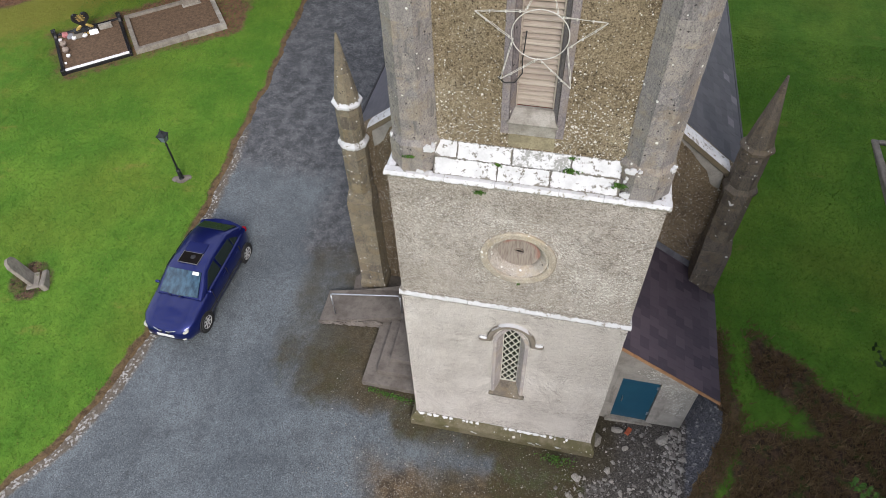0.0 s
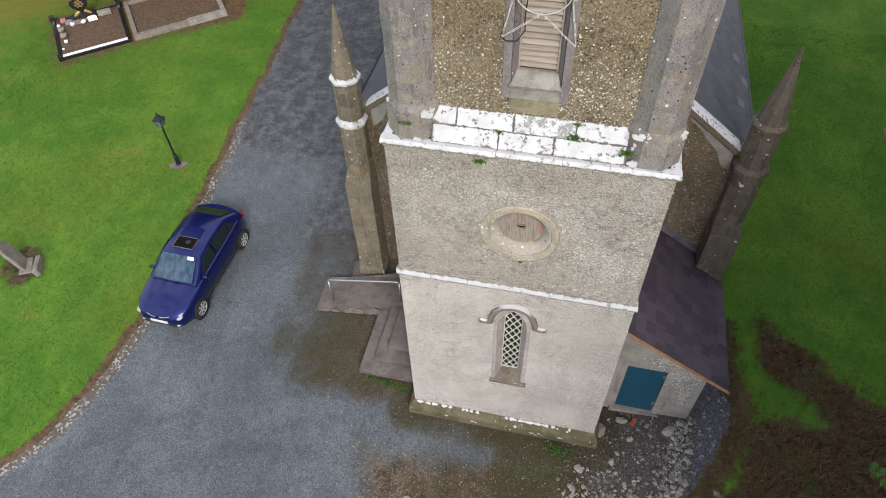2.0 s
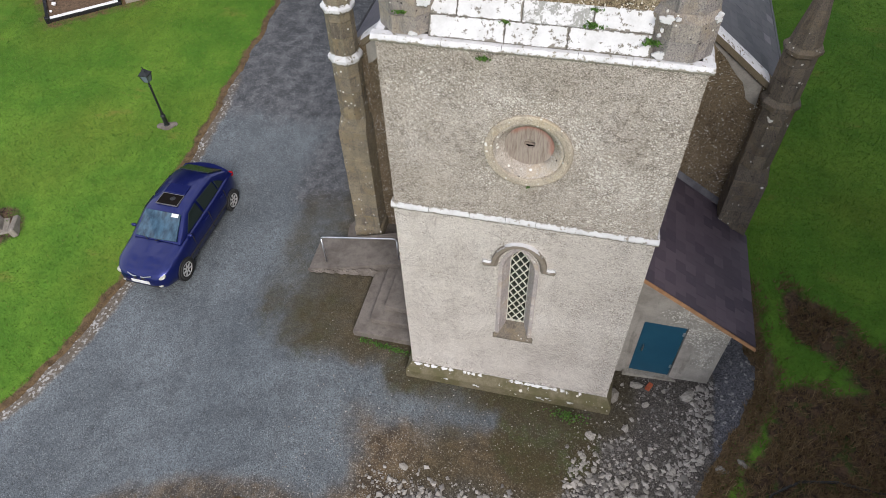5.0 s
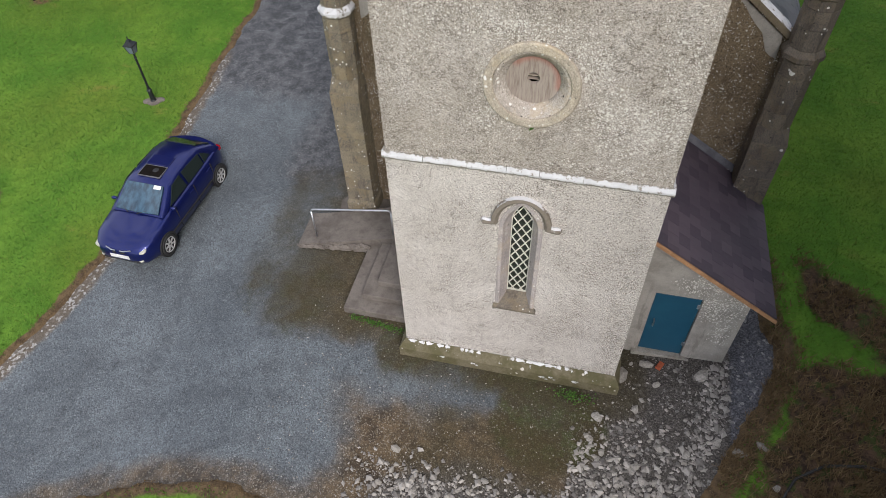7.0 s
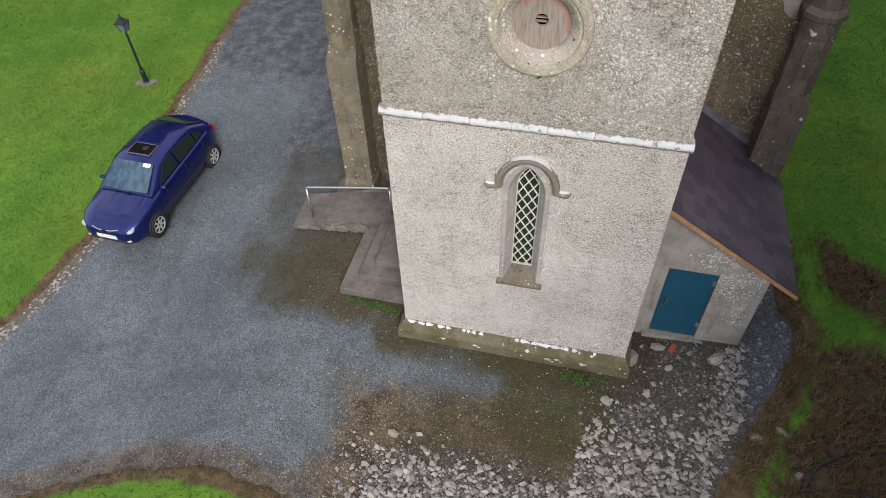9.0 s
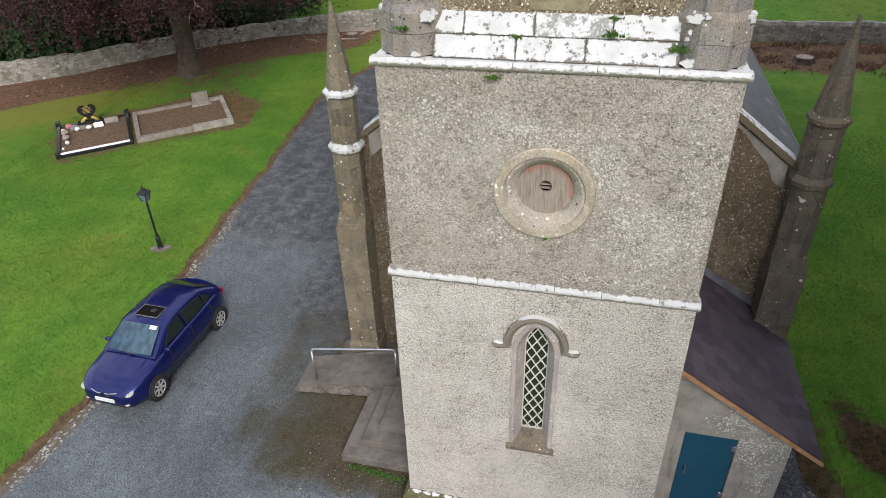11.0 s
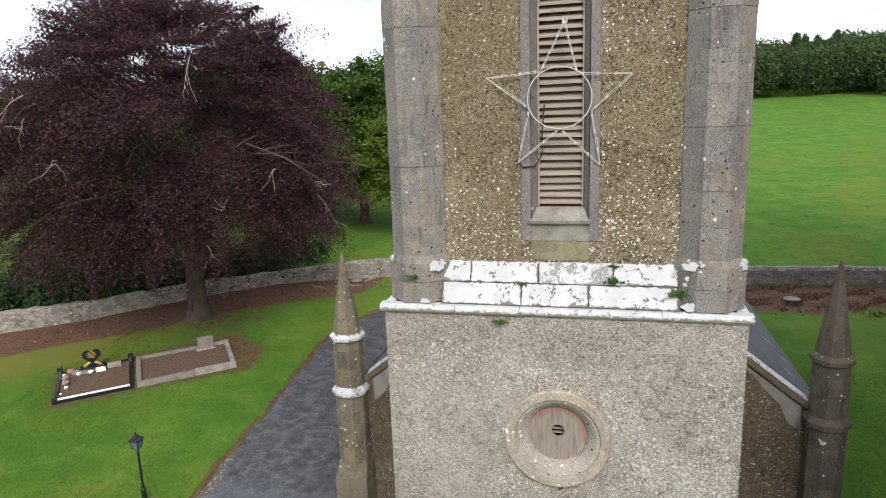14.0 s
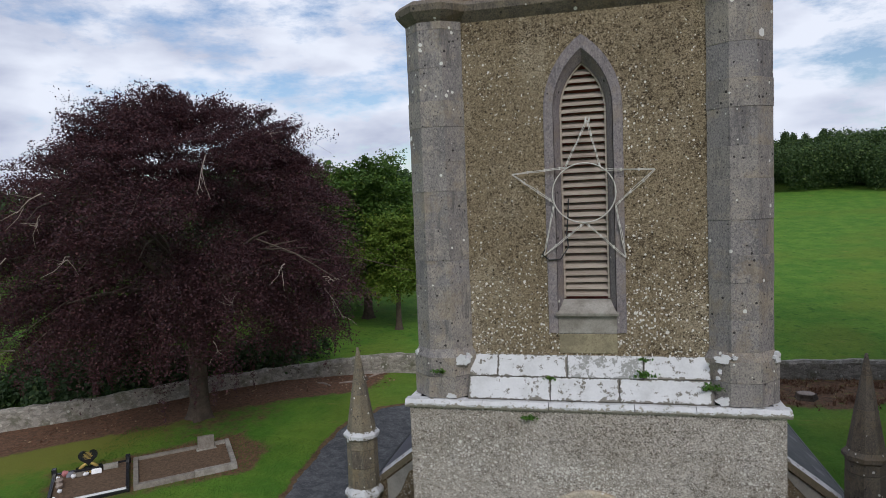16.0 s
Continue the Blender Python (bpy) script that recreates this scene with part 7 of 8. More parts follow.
    if boughs:
        # sprays strung along spreading boughs, with gaps between them
        b_ = np.arange(boughs)
        pick = rng.integers(0, boughs, m)
        along = rng.beta(2.0, 1.05, m)
        az = ((b_ * 2.39996 + rng.normal(0, 0.25, boughs))[pick] + rng.normal(0, 0.19, m)) % (2 * math.pi)
        h = np.clip(((b_ + 0.5) / boughs + rng.normal(0, 0.02, boughs))[pick] + rng.normal(0, 0.017, m), 0.0, 1.0)
        dep = (0.33 + 0.66 * along) * rng.uniform(0.86, 1.07, boughs)[pick]
        arch = (H - S) * (0.07 * np.sin(math.pi * along) - 0.05 * along)
    rr = surf(az, h) * dep
    P0 = np.stack([rr * np.cos(az), rr * np.sin(az), S + (H - S) * np.clip(h, 0, 0.965)], 1)
    P0[:, 2] += np.where(h > 0.85, rng.uniform(-0.6, 0.5, m), 0) * spray_len
    P0[:, 2] += arch
    out = np.stack([np.cos(az), np.sin(az), np.zeros(m)], 1)
    tan = np.stack([-np.sin(az), np.cos(az), np.zeros(m)], 1)
    dirv = out
    L = spray_len * rng.uniform(0.6, 1.35, m) * np.where(rng.random(m) < 0.22, 1.45, 1.0)
    if boughs:
        L *= np.where(h > 0.72, 0.72, 1.0)
    o = np.clip(rng.normal(0, 0.62, (m, per)) * (0.85 if narrow < 1 else 1.0), -1.05, 1.05) + rng.uniform(-0.1, 0.1, (m, per))
    tg = np.clip(rng.normal(0, 0.50, (m, per)), -0.95, 0.95) * (1.05 - 0.55 * np.clip(o, -0.6, 1.2)) * narrow
    vz = np.clip(rng.normal(0, 0.17, (m, per)), -0.34, 0.34) * narrow
    # uneven filling inside the clump
    vz += 0.14 * np.sin(5 * o + ph[0] + i_[:, None]) * np.cos(4 * tg)
    rise = np.clip((h - 0.6) * 1.3, -0.3, 0.45)[:, None]
    C = P0[:, None, :] + (o * L[:, None])[:, :, None] * out[:, None, :] + (tg * L[:, None])[:, :, None] * tan[:, None, :]
    C[:, :, 2] += L[:, None] * (vz + rise * o - droop * 0.32 * np.clip(o + 0.5, 0, 3) ** 1.5 * np.clip(1.2 - h, 0.25, 1.2)[:, None])
    C = C.reshape(-1, 3)
    C = C[C[:, 2] > np.maximum(0.3, S * (0.70 + 0.16 * np.sin(2.3 * C[:, 0] + 1.1 * C[:, 1]) + 0.1 * np.sin(5.1 * C[:, 0])))]
    if hang:
        # weeping strands under the rim
        ha = rng.uniform(0, 2 * math.pi, hang)
        hh = rng.uniform(0.0, 0.34, hang)
        hr = surf(ha, hh) * rng.uniform(0.72, 1.06, hang)
        u = rng.beta(1.0, 1.3, (hang, 300))
        wide = 0.34 * (1.05 - u)
        K = np.stack([(hr * np.cos(ha))[:, None] + rng.normal(0, 1, u.shape) * wide, (hr * np.sin(ha))[:, None] + rng.normal(0, 1, u.shape) * wide,
                      (S + (H - S) * hh)[:, None] - u * rng.uniform(1.2, 3.0, hang)[:, None] + rng.normal(0, 0.08, u.shape)], -1).reshape(-1, 3)
        C = np.concatenate([C, K[K[:, 2] > 1.6]])
    nn = rng.normal(size=C.shape) * np.array([0.7, 0.7, 0.5]) + np.array([0, 0, 0.8])
    nn /= np.linalg.norm(nn, axis=1, keepdims=True)
    quads_mesh("crown", leaf_cards(C, nn, leaf, rng), 4, mat, t, "uneven drooping crown of small leaves")
    # twigs of the sprays and bare dead branches
    verts, faces = [], []
    for i in rng.choice(m, min(m, 500), replace=False):
        e = P0[i] + dirv[i] * L[i] * 0.9
        e[2] -= droop * 0.5 * L[i]
        branch(verts, faces, [P0[i] * 0.85 + np.array([0, 0, 0.1 * P0[i][2]]), P0[i], e], 0.016, 0.004, 3)
    if verts:
        raw("twig_growth", verts, faces, M_BARK, t)["kind"] = "stuff"
    for i in range(dead):
        a0 = rng.uniform(3.2, 6.2)
        hh = rng.beta(1.2, 2.2)
        R = float(surf(np.array(a0), np.array(hh))) * rng.uniform(0.98, 1.06)
        p0 = np.array([R * math.cos(a0) * 0.93, R * math.sin(a0) * 0.93, S + (H - S) * hh])
        verts, faces = [], []
        d0 = np.array([math.cos(a0) * 0.5, math.sin(a0) * 0.5, -0.3]) + rng.normal(0, 0.25, 3)
        ln = rng.uniform(0.7, 1.7)
        e = p0 + d0 * ln
        branch(verts, faces, [p0, (p0 + e) / 2 + np.array([0, 0, 0.12]), e], 0.028, 0.008, 4)
        for k in range(rng.integers(4, 8)):
            q = p0 + (e - p0) * rng.uniform(0.25, 0.95)
            q2 = q + d0 * ln * 0.35 + rng.normal(0, 0.28, 3)
            branch(verts, faces, [q, (q + q2) / 2 + rng.normal(0, 0.05, 3), q2], 0.014, 0.005, 3)
        raw("dead_branch", verts, faces, M_DEADWOOD, t, "bare pale dead branch")
    return t


broadleaf("beech_tree", -18.5, 19.4, 8.8, 5.5, 15.8, 0.43, 1150, 430, 0.048, M_BEECH, "large dark purple copper beech with drooping branches", 8, 1.15, 22, 0.08, 1.15, 0.35, 0.30, 19, False, 0.80, 0.70, 84, 100)
broadleaf("tree", -18.5, 43, 6.0, 5.2, 13.9, 0.35, 150, 360, 0.13, M_LEAF, "broad green tree in the field beyond the wall", 11, 0.5, 0, 0.14, 1.5)
broadleaf("tree", -23.5, 46, 5.0, 4.0, 13.6, 0.3, 110, 360, 0.13, M_LEAF_LIME, "pale lime-green tree in the field beyond the wall", 12, 0.5, 0, 0.16, 1.4)
broadleaf("tree", -14.8, 39.5, 3.0, 4.6, 10.4, 0.2, 70, 330, 0.10, M_LEAF_LIME, "small pale lime-green tree in the field beyond the wall", 17, 0.5, 0, 0.2, 1.1)
broadleaf("tree", -36, 34, 6.5, 2.5, 12.5, 0.35, 130, 330, 0.14, M_LEAF, "broad green tree beyond the wall", 13, 0.5, 0, 0.15, 1.5)
broadleaf("tree", -46, 24, 6.0, 2.0, 11.5, 0.35, 110, 330, 0.14, M_LEAF_LIME, "pale green tree beyond the wall", 14, 0.5, 0, 0.15, 1.5)
broadleaf("tree", -34, 52, 8.0, 3.0, 16.0, 0.4, 150, 330, 0.17, M_LEAF_DARK, "dark green tree beyond the wall", 15, 0.5, 0, 0.15, 1.8)
# first conifer shows its boughs; the others are unseen, added to shade the lawn
for i, (x, y, r, z1, n) in enumerate(((8.7, -5.6, 2.7, 13.5, 230), (11.6, -2.6, 2.9, 14.5, 230), (13.4, 2.6, 3.0, 14.5, 200), (15.2, 9.0, 3.2, 14.0, 170), (12.0, -8.5, 3.2, 15.5, 230), (11.0, -13.0, 3.2, 15.5, 190))):
    broadleaf("conifer", x, y, r, 1.2, z1, 0.25, n, 330, 0.10, M_LEAF_DARK, "tall dense dark green conifer placed to shade the lawn", 31 + i, 0.6, 0, 0.10, 1.0, 0.9, 0.25, 8, True)

# unseen trees, added only to block sky light over the right-hand lawn
for i, (x, y, r, z1) in enumerate(((17.5, -12.0, 5.0, 24), (18.5, -4.5, 5.0, 24), (19.8, 3.0, 5.0, 24), (21.5, 10.5, 5.2, 24), (24.0, 18.5, 5.2, 24))):
    broadleaf("tree", x, y, r, 2.5, z1, 0.45, 420, 230, 0.21, M_LEAF_DARK, "tall dense dark tree added out of view to shade the lawn", 61 + i, 0.6, 0, 0.12, 1.9, 0.5, 0.3, 9)


def wood(name, spots, label, seed, mat, n=90, leaf=0.42):
    """A far stand of trees as one mass of leaf clumps, with ragged tops."""
    rng = np.random.default_rng(seed)
    out = []
    for x, y, r, h, conifer in spots:
        z0 = g(x, y)
        az = rng.uniform(0, 6.28, n * 3)
        t = rng.beta(1.3, 1.2, n * 3)
        rad = (r * (1 - t) ** 0.8 + 0.1 if conifer else r * np.sqrt(np.clip(1 - (2 * np.clip(t, 0.12, 1) - 1.0) ** 2 * 0.9, 0, 1))) * rng.uniform(0.75, 1.05, n * 3)
        c = np.stack([x + rad * np.cos(az), y + rad * np.sin(az), z0 + 0.3 + (h - 0.3) * t], 1)
        c = c + rng.normal(0, 0.25, c.shape)
        nn = rng.normal(size=c.shape) + np.array([0, -0.5, 0.5])
        nn /= np.linalg.norm(nn, axis=1, keepdims=True)
        out.append(leaf_cards(c, nn, leaf, rng, 0.8))
    ob = quads_mesh(name, np.concatenate(out), 4, mat)
    return tagged(ob, label, "woodland", kind="stuff")


rng = np.random.default_rng(5)
spots = []
for i in range(80):
    a = radians(rng.uniform(6, 27))
    d = rng.uniform(121, 158)
    con = rng.random() < 0.25 and d > 135
    spots.append((0.2 + d * math.sin(a), -7.7 + d * math.cos(a), rng.uniform(1.6, 2.4) if con else rng.uniform(3.4, 5.0), rng.uniform(6.8, 8.8) if con else rng.uniform(6.0, 8.6), con))
wood("woodland", spots, "dark green woodland along the top of the field", 21, M_LEAF_WOOD, 1250, 0.17)
spots = []
for i in range(150):
    a = radians(rng.uniform(-58, -10))
    d = rng.uniform(120, 200)
    spots.append((0.2 + d * math.sin(a), -7.7 + d * math.cos(a), rng.uniform(3.5, 5.5), rng.uniform(9, 14), False))
wood("woodland", spots, "distant green woods behind the beech", 22, M_LEAF_DARK, 170, 0.5)
spots = []
for i in range(150):
    u = rng.uniform(0, 1)
    x = -46 + 28 * u + rng.normal(0, 1.2)
    y = float(wall_line(x)) + rng.uniform(1.5, 9)
    spots.append((x, y, rng.uniform(0.6, 1.3), rng.uniform(0.8, 1.9), False))
wood("undergrowth", spots, "dark shrubby undergrowth behind the churchyard wall", 23, M_LEAF_DARK, 170, 0.11)

# feathery boughs of the tall conifer that reach over the rough ground
con = [o for o in scene.objects if o.name == "conifer"][0]
cb = Vector((8.7, -5.6, g(8.7, -5.6)))
rng = np.random.default_rng(51)
for tipp, root in (((5.42, -2.40, 5.92), (7.6, -4.5, 5.4)), ((5.9, -2.5, 4.0), (7.7, -4.4, 3.7)), ((5.75, -3.0, 5.3), (7.7, -4.8, 5.0))):
    tipp, root = Vector(tipp), Vector(root)
    d = (tipp - root)
    sdv = d.cross(Vector((0, 0, 1))).normalized()
    verts, faces = [], []
    branch(verts, faces, [np.array(root - cb), np.array((root + tipp) / 2 - cb + Vector((0, 0, 0.1))), np.array(tipp - cb)], 0.03, 0.006, 5)
    raw("bough", verts, faces, M_BARK, con)
    cs = []
    for s in np.linspace(0.1, 1.0, 26):
        w = 0.42 * (1.06 - s) ** 0.7
        for sg in (-1, 1):
            for u in np.linspace(0.05, 1, 16):
                p = root + d * min(1.0, s + 0.16 * u * (1 - s)) + sdv * (sg * w * u) + Vector((rng.normal(0, 0.012), rng.normal(0, 0.012), 0.10 * math.sin(math.pi * s) - 0.10 * u * w + rng.normal(0, 0.015)))
                cs.append(p - cb)
    cs = np.array(cs)
    nn = rng.normal(size=cs.shape) * 0.35 + np.array([0, 0, 1.0])
    nn /= np.linalg.norm(nn, axis=1, keepdims=True)
    quads_mesh("frond", leaf_cards(cs, nn, 0.042, rng, 0.35), 4, M_WEED, con, "fresh green feathery frond")


# ---- rubble and loose stones ----
def stone_mesh(seed, flat):
    r = np.random.default_rng(seed)
    bm = bmesh.new()
    bmesh.ops.create_icosphere(bm, subdivisions=1, radius=1.0)
    for v in bm.verts:
        n = v.co.normalized()
        v.co = n * (0.82 + 0.3 * r.random())
        v.co.z *= flat
        v.co.y *= 0.8
    pl = Vector((r.normal(), r.normal(), 0.4)).normalized()
    for v in bm.verts:
        k = v.co.dot(pl)
        if k > 0.55:
            v.co -= pl * (k - 0.55)
    me = bpy.data.meshes.new("stone")
    bm.to_mesh(me)
    bm.free()
    me.materials.append(M_STONE)
    return me


def rubble_density(x, y):
    if y > 0.92 and x < 4.35 or (x < 2.4 and y > -0.25):
        return 0.0
    rim = np.interp(y, [-6, -1.8, -0.6, 0.3, 1.2], [3.3, 3.9, 4.35, 4.5, 4.45])
    if x > rim:
        return 0.0
    d = 0.0
    if y < -2.1:
        d = min(1, (-2.1 - y) / 0.9) * min(1, max(0, (x + 2.9) / 1.2))
    if x > 1.5:
        d = max(d, 0.30 + 0.6 * min(1, max(0, (-0.9 - y) / 1.2)))
    d = max(d, 0.95 * math.exp(-((x - rim + 0.3) / 0.35) ** 2) * (y > -2.2))
    if x > 1.5 and y > -0.6 and x < rim - 0.7:
        d *= 0.45
    return d


rubble = thing("rubble", (2.0, -2.0, 0), 0, "spread of pale broken stones on the gravel beside the tower", "rubble")
shapes = [stone_mesh(100 + i, (0.45, 0.6, 0.75, 0.5, 0.4, 0.65)[i]) for i in range(6)]
rng = np.random.default_rng(77)
big = []
while len(big) < 290:
    x, y = rng.uniform(-3, 4.7), rng.uniform(-4.3, 1.1)
    if rng.random() < rubble_density(x, y):
        s = min(0.15, 0.040 + rng.gamma(2.0, 0.015)) * (0.72 if y < -2.3 and x < 1.2 else 1.0)
        big.append((x, y, s))
for x, y, s in big:
    link_mesh("stone", shapes[rng.integers(6)], None, rubble, m=pose(x - 2.0, y + 2.0, g(x, y) + s * 0.22, rng.uniform(-18, 18), rng.uniform(-18, 18), rng.uniform(0, 360)) @ Matrix.Diagonal((s * 1.2, s, s, 1)))
pv, pf = [], []
for k in range(24000):
    x, y = rng.uniform(-4.6, 5.1), rng.uniform(-5.0, 1.2)
    d = rubble_density(x, y)
    if rng.random() > 0.06 + d or inside_drive(x, y) < 0.1 or (abs(x) < 2.32 and y > -0.2) or (x > 2.2 and x < 4.36 and y > 0.88):
        continue
    s = rng.uniform(0.008, 0.022) if rng.random() > d * 0.75 else min(0.095, 0.020 + rng.gamma(1.8, 0.015))
    z = g(x, y)
    b0 = len(pv)
    q = rng.uniform(0.6, 1.35, 7) * s
    a = rng.uniform(0, 6.28)
    ca, sa = math.cos(a), math.sin(a)
    for vx, vy, vz in ((q[0], 0.1 * s, 0), (0.2 * s, q[1] * 0.8, 0), (-q[2], 0, 0), (0, -q[3] * 0.8, 0), (0.45 * s, 0.1 * s, q[4] * 0.55), (-0.4 * s, -0.1 * s, q[5] * 0.6), (0, 0, -s * 0.4)):
        pv.append((x + ca * vx - sa * vy, y + sa * vx + ca * vy, z + 0.2 * s + vz))
    for f in ((0, 1, 4), (1, 5, 4), (1, 2, 5), (2, 3, 5), (3, 4, 5), (3, 0, 4), (1, 0, 6), (2, 1, 6), (3, 2, 6), (0, 3, 6)):
        pf.append(tuple(b0 + i for i in f))


def pebble_mat():
    k = Mat("scattered_pebbles", 0.9)
    r = k.island()
    return k.done(k.mix(r, (0.12, 0.11, 0.10), (0.38, 0.355, 0.32)))


pe = raw("pebbles", pv, pf, pebble_mat())
tagged(pe, "scattered small stones and pebbles on the gravel", "pebbles", kind="stuff")
br = part("brick", box_bm(-0.10, 0.10, -0.055, 0.055, 0.0, 0.07, 0.008), M_BRICKRED, None, "", pose(3.10, 0.66, g(3.1, 0.66) + 0.01, 0, 4, 62))
tagged(br, "loose orange-red brick by the shed door", "brick")
for i, (x, y, s) in enumerate(((2.82, 0.66, 0.13), (3.9, 0.55, 0.16), (2.35, 0.3, 0.17), (5.02, -0.75, 0.13), (4.6, -0.95, 0.14), (5.22, -1.5, 0.09), (1.9, -3.3, 0.17), (2.4, -3.15, 0.15))):
    ob = link_mesh("boulder", shapes[i % 6], None, None, m=pose(x, y, g(x, y) + s * 0.3, 8, -6, 47 * i) @ Matrix.Diagonal((s * 1.3, s, s, 1)))
    tagged(ob, "larger pale broken stone lying on the gravel", "stone", "loose stones")

# stumps and logs by the churchyard wall
for x, y, r, h in ((9.4, 25.6, 0.42, 0.30), (-13.0, 26.4, 0.35, 0.22)):
    sm = thing("tree_stump", (x, y, g(x, y)), 0, "low pale cut tree stump near the churchyard wall", "tree stump", "tree stumps")
    bm = bmesh.new()
    loft(bm, [[(rr * (1 + 0.12 * math.cos(5 * a)) * math.cos(a), rr * (1 + 0.12 * math.cos(5 * a)) * math.sin(a), z) for a in np.linspace(0, 2 * math.pi, 16, endpoint=False)] for rr, z in ((r * 1.4, -0.1), (r * 1.05, h * 0.5), (r, h))])
    part("bark", bm, M_BARK, sm)
    bm = bmesh.new()
    loft(bm, [[(rr * math.cos(a), rr * math.sin(a), z) for a in np.linspace(0, 2 * math.pi, 16, endpoint=False)] for rr, z in ((r * 0.9, h - 0.02), (r * 0.88, h + 0.015))])
    part("cut_top", bm, M_DEADWOOD, sm, "pale sawn top")
for i, (x, y, a, L) in enumerate(((-13.2, 25.7, 20, 1.5), (-14.6, 25.0, -25, 1.0), (-12.4, 27.4, 60, 1.2), (-15.6, 26.2, 5, 0.9))):
    bm = bmesh.new()
    tube(bm, [(-L / 2, 0, 0), (0, 0.06, 0.04), (L / 2, 0, 0.02)], [0.07, 0.06, 0.03], 6)
    ob = part("log", bm, M_DEADWOOD, None, "", pose(x, y, g(x, y) + 0.06, 0, 0, a))
    tagged(ob, "pale fallen branch lying in leaf litter", "log", "fallen branches")

# hose on the rough ground
hose = thing("hose", (6.4, -1.0, g(6.4, -1.0)), 0, "black plastic hose curving over rough ground", "hose")
bm = bmesh.new()
tube(bm, [(-1.15, -0.75, 0.05), (-0.85, -0.25, 0.05), (-0.3, 0.12, 0.08), (0.4, 0.25, 0.1), (1.3, 0.2, 0.09), (2.4, 0.05, 0.08)], 0.028, 6)
part("pipe", bm, M_CABLE, hose, smooth=True)
bm = bmesh.new()
tube(bm, [(-1.15, -0.75, 0.05), (-0.6, -0.62, 0.05), (0.2, -0.65, 0.07), (1.2, -0.85, 0.08), (2.2, -0.95, 0.08)], 0.028, 6)
part("pipe", bm, M_CABLE, hose, smooth=True)


# ---- grass and weeds ----
def blades(name, pts, h, mat, label, cat, seed, per=3, w=0.008, lean=0.5):
    r = np.random.default_rng(seed)
    P = np.repeat(np.asarray(pts, float), per, 0)
    n = len(P)
    a = r.uniform(0, 6.28, n)
    hh = h * r.uniform(0.5, 1.3, n)
    off = r.normal(0, 0.02, (n, 2))
    P = P + np.stack([off[:, 0], off[:, 1], np.zeros(n)], 1)
    tip = P + np.stack([np.cos(a) * lean * hh, np.sin(a) * lean * hh, hh], 1)
    sidev = np.stack([-np.sin(a), np.cos(a), np.zeros(n)], 1) * w
    q = np.stack([P - sidev, P + sidev, tip], 1)
    ob = quads_mesh(name, q.reshape(-1, 3), 3, mat)
    return tagged(ob, label, cat, kind="stuff")


rng = np.random.default_rng(9)
X = rng.uniform(-13.5, 6.6, 90000)
Y = rng.uniform(-5.5, 21, 90000)
s = inside_drive(X, Y)
k = (s < 0.0) & (s > -0.30) & (Y < 19) & ~((np.abs(X) < 5) & (Y > 3.5))
X, Y = X[k], Y[k]
blades("verge_grass", np.stack([X, Y, lawn_height(X, Y) - 0.01], 1), 0.05, M_DEADGRASS, "dry straw-coloured grass along the drive's edge", "grass", 41, 3)
X = rng.uniform(4.2, 10.0, 42000)
Y = rng.uniform(-5.0, 5.4, 42000)
pm = rough_mask(X, Y)
pm = np.maximum(pm, smooth(-0.9, -0.2, inside_drive(X, Y)) * (inside_drive(X, Y) < 0))
k = rng.random(len(X)) < pm * 0.55 * (0.5 + 0.5 * wave(1.7 * X, 1.5 * Y))
X, Y = X[k], Y[k]
blades("rough_grass", np.stack([X, Y, lawn_height(X, Y)], 1), 0.13, M_DEADGRASS, "tangled brown dead grass on rough ground", "grass", 42, 4, 0.010, 1.0)
X = rng.uniform(-21, 12, 150000)
Y = rng.uniform(-5.5, 18, 150000)
k = (inside_drive(X, Y) < -0.15) & ~((np.abs(X) < 5) & (Y > 3.5)) & (rough_mask(X, Y) < 0.5)
X, Y = X[k], Y[k]
blades("lawn_grass", np.stack([X, Y, lawn_height(X, Y) - 0.005], 1), 0.045, M_GRASSBLADE, "short mown lawn grass", "grass", 43, 2, 0.010, 0.8)

M_SCRUB = leaf_mat("reddish_dead_scrub", (0.19, 0.095, 0.055), (0.12, 0.062, 0.038), (0.32, 0.22, 0.13), 0.3)
X = rng.uniform(2.0, 24, 16000)
Y = rng.uniform(23.0, 29.1, 16000)
k = (rng.random(len(X)) < smooth(23.8, 25.2, Y + 0.8 * wave(0.5 * X, 0.6 * Y)) * np.clip(0.15 + 1.3 * wave(0.9 * X, 1.1 * Y), 0, 1)) & (np.hypot(X - 9.4, Y - 25.6) > 0.8)
X, Y = X[k], Y[k]
blades("dead_scrub", np.stack([X, Y, lawn_height(X, Y) - 0.02], 1), 0.17, M_SCRUB, "reddish-brown dead bracken along the churchyard wall", "scrub", 45, 4, 0.022, 0.7)
X = rng.uniform(-25, -11, 9000)
Y = rng.uniform(13, 30, 9000)
d_ = wall_line(X) - Y
k = (d_ > 0.4) & (d_ < 3.6) & (rng.random(len(X)) < 0.5)
X, Y = X[k], Y[k]
lv = np.stack([X, Y, lawn_height(X, Y) + 0.02], 1)
nn = rng.normal(size=lv.shape) * 0.35 + np.array([0, 0, 1.0])
nn /= np.linalg.norm(nn, axis=1, keepdims=True)
ob = quads_mesh("fallen_leaves", leaf_cards(lv, nn, 0.07, rng), 4, M_SCRUB)
tagged(ob, "fallen reddish-brown beech leaves along the wall", "leaves", kind="stuff")


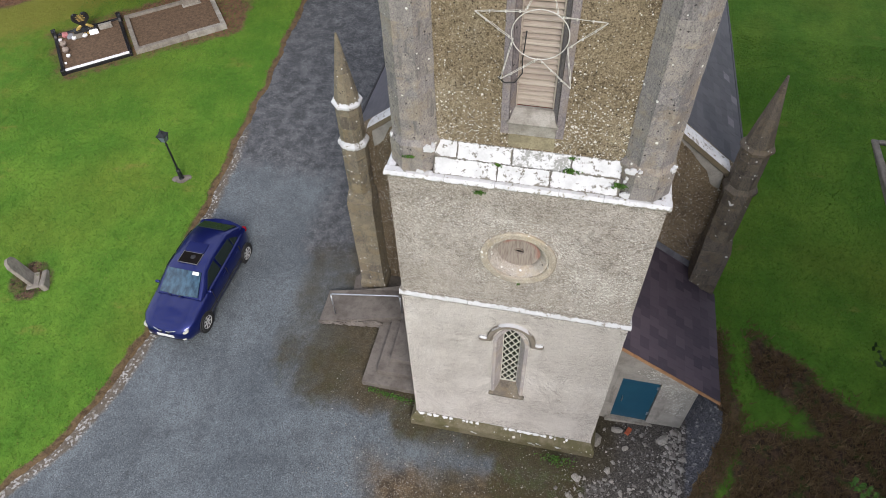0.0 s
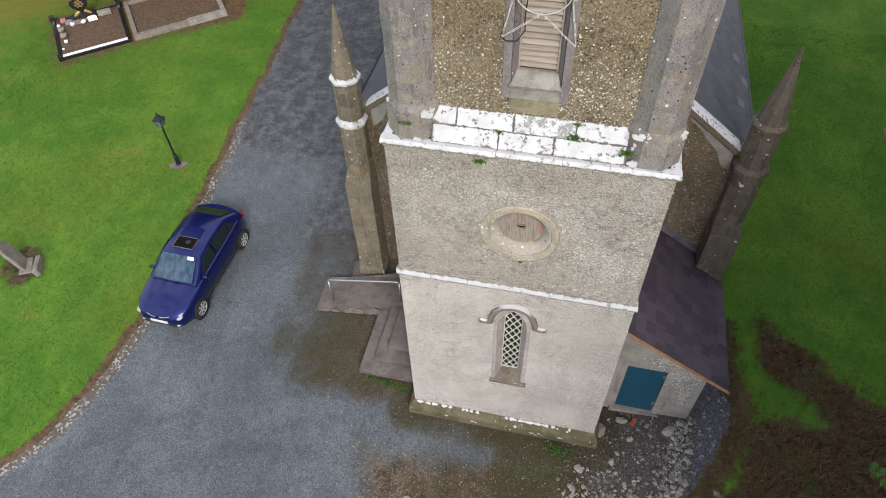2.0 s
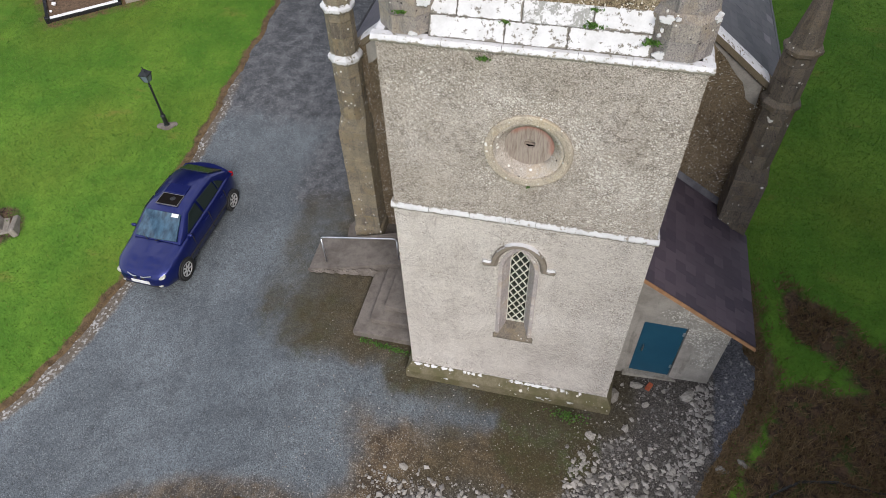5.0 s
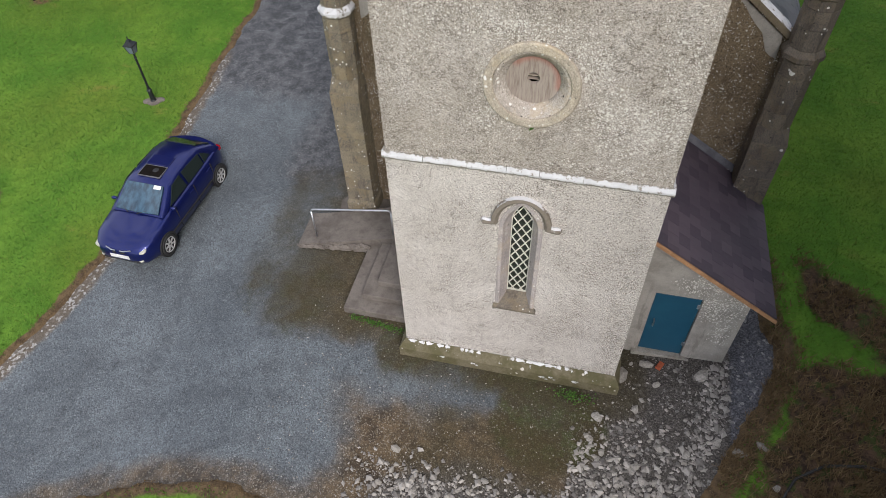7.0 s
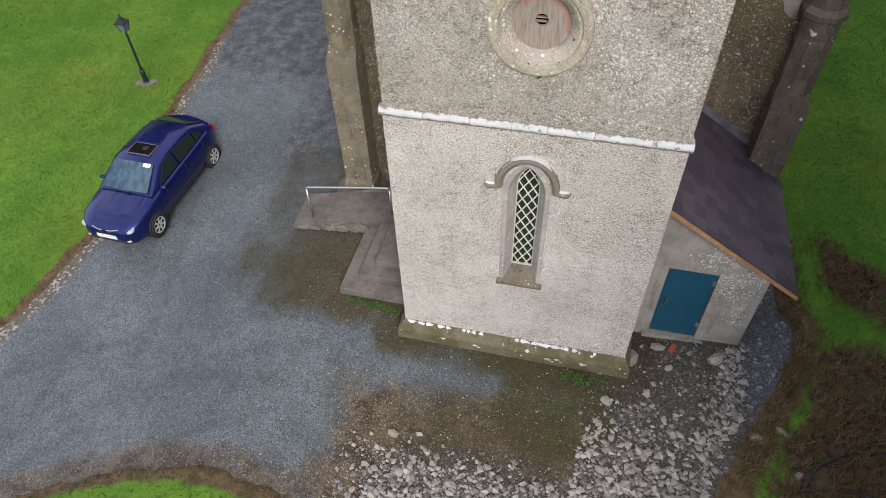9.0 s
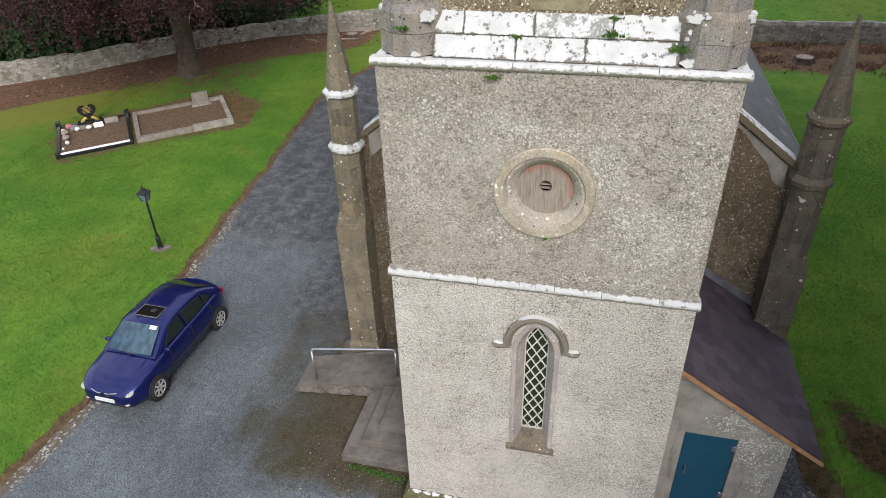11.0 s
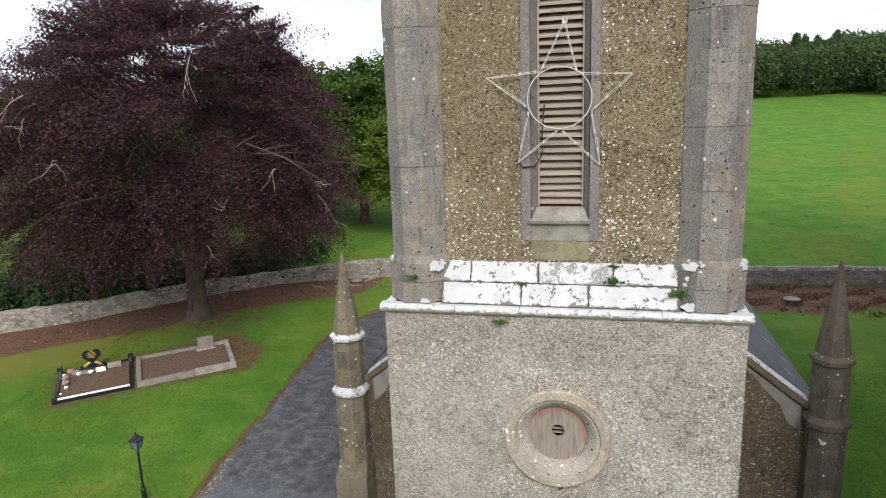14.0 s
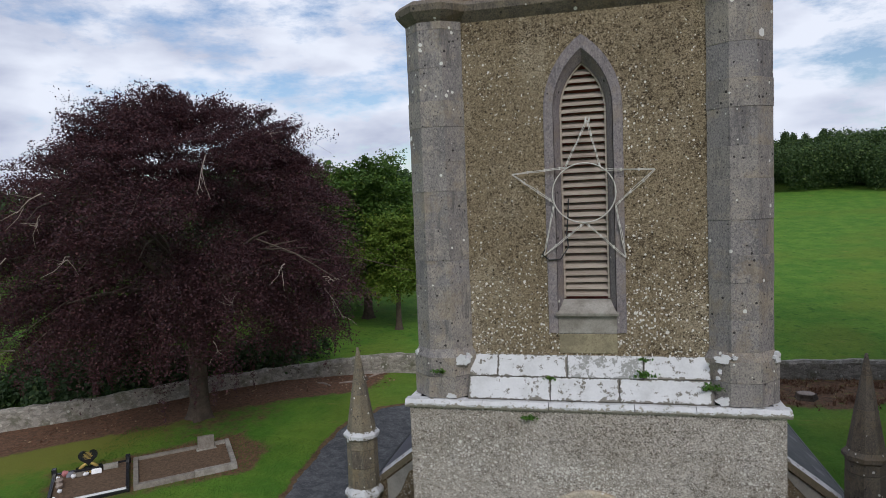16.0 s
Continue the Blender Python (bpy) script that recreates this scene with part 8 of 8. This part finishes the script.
def weed(x, y, z, r, n, seed, label):
    rr = np.random.default_rng(seed)
    c = rr.normal(0, 1, (n, 3)) * np.array([r, r * 0.6, r * 0.5])
    c[:, 2] = np.abs(c[:, 2])
    c[:, 1] = -np.abs(c[:, 1])
    nn = rr.normal(size=c.shape) + np.array([0, -0.4, 0.6])
    nn /= np.linalg.norm(nn, axis=1, keepdims=True)
    ob = quads_mesh("weed", leaf_cards(c, nn, 0.022, rr), 4, M_WEED)
    ob.matrix_basis = pose(x, y, z)
    return tagged(ob, label, "weed", "weeds on the tower", "stuff")


weed(0.66, 0.17, 8.96, 0.06, 90, 1, "small green weed rooted in a tower joint")
weed(0.70, 0.28, 9.12, 0.035, 50, 2, "small green weed rooted in a tower joint")
weed(-0.42, 0.17, 8.90, 0.03, 40, 3, "small green weed rooted in a tower joint")
weed(1.38, 0.10, 8.85, 0.06, 80, 4, "green moss tuft in the corner of the tower ledge")
weed(-0.65, -0.04, 8.48, 0.045, 60, 5, "small green weed under the tower ledge")
weed(-1.75, -0.0, 9.0, 0.04, 40, 6, "small green weed rooted in a tower joint")
weed(1.45, -0.35, 0.02, 0.20, 260, 7, "clump of green weeds at the foot of the tower")
weed(0.07, -0.03, 6.31, 0.016, 12, 8, "small green weed under the round window")
for i in range(5):
    weed(-2.5 - 0.25 * i, 0.45 + 0.03 * i, 0.0, 0.10, 90, 60 + i, "green weeds along the foot of the steps")


# ---- roof slates, last ----
def slate_mesh(name, w, l, th, mat):
    bm = bmesh.new()
    box(bm, -w / 2, w / 2, 0, l, 0, th, 0.0)
    me = bpy.data.meshes.new(name)
    bm.to_mesh(me)
    bm.free()
    me.materials.append(mat)
    return me


sl = math.atan(RS)
rng = np.random.default_rng(15)
me = slate_mesh("slate", 0.272, 0.40, 0.009, M_SLATE)
half_me = slate_mesh("slate", 0.134, 0.40, 0.009, M_SLATE)
run = (4.76 - 2.28) / math.cos(sl)
rows = 11
step_ = run / rows
for i in range(rows):
    y = 0.80
    while y < 4.2:
        short = i % 2 == 1 and y < 0.81
        d = run - i * step_  # distance down the slope of the lower edge
        x = 2.28 + d * math.cos(sl)
        z = roof_z(x) + 0.004
        if not (y > 3.6 and x > 3.95):
            m = pose(x - SB.x, y + (0.068 if short else 0.138) - SB.y, z - SB.z + 0.002, 0, 0, 90) @ pose(0, 0, 0, math.degrees(sl) - 1.6 + rng.uniform(-0.5, 0.5), 0, rng.uniform(-0.5, 0.5))
            link_mesh("slate", half_me if short else me, None, roof_deck, m=m)
        y += 0.139 if short else 0.277
sn = math.atan(SLOPE)
me = slate_mesh("slate", 0.30, 0.46, 0.009, M_SLATE_NAVE)
bmv, bmf = [], []
ex = NW + 0.24
run = (ex - 1.6) / math.cos(sn)
rows = 14
count = 0
roof_objs = [o for o in nave.children if o.name.startswith("roof")]
for side_ in (1, -1):
    for i in range(rows):
        y = 4.60 + (0.152 if i % 2 else 0)
        while y < 4.2 + NL:
            d = i * 0.23
            x = ex - d * math.cos(sn)
            z = APEX - 0.16 - SLOPE * x + 0.004
            m = pose(side_ * x, y + 0.15 - NB.y, z, 0, 0, side_ * 90) @ pose(0, 0, 0, math.degrees(sn) - 1.4 + rng.uniform(-0.4, 0.4), 0, 0)
            if side_ == 1 and y < 10.2 or side_ == -1 and y < 5.6:
                if count < 300:
                    link_mesh("slate", me, None, roof_objs[0 if side_ == -1 else 1], m=m)
                    count += 1
                    y += 0.305
                    continue
            b0 = len(bmv)
            for v in me.vertices:
                bmv.append(m @ v.co)
            bmf += [tuple(b0 + q for q in p.vertices) for p in me.polygons]
            y += 0.305
rest = raw("slates", bmv, bmf, M_SLATE_NAVE, nave, "rows of blue-grey slates")
rest["kind"] = "stuff"
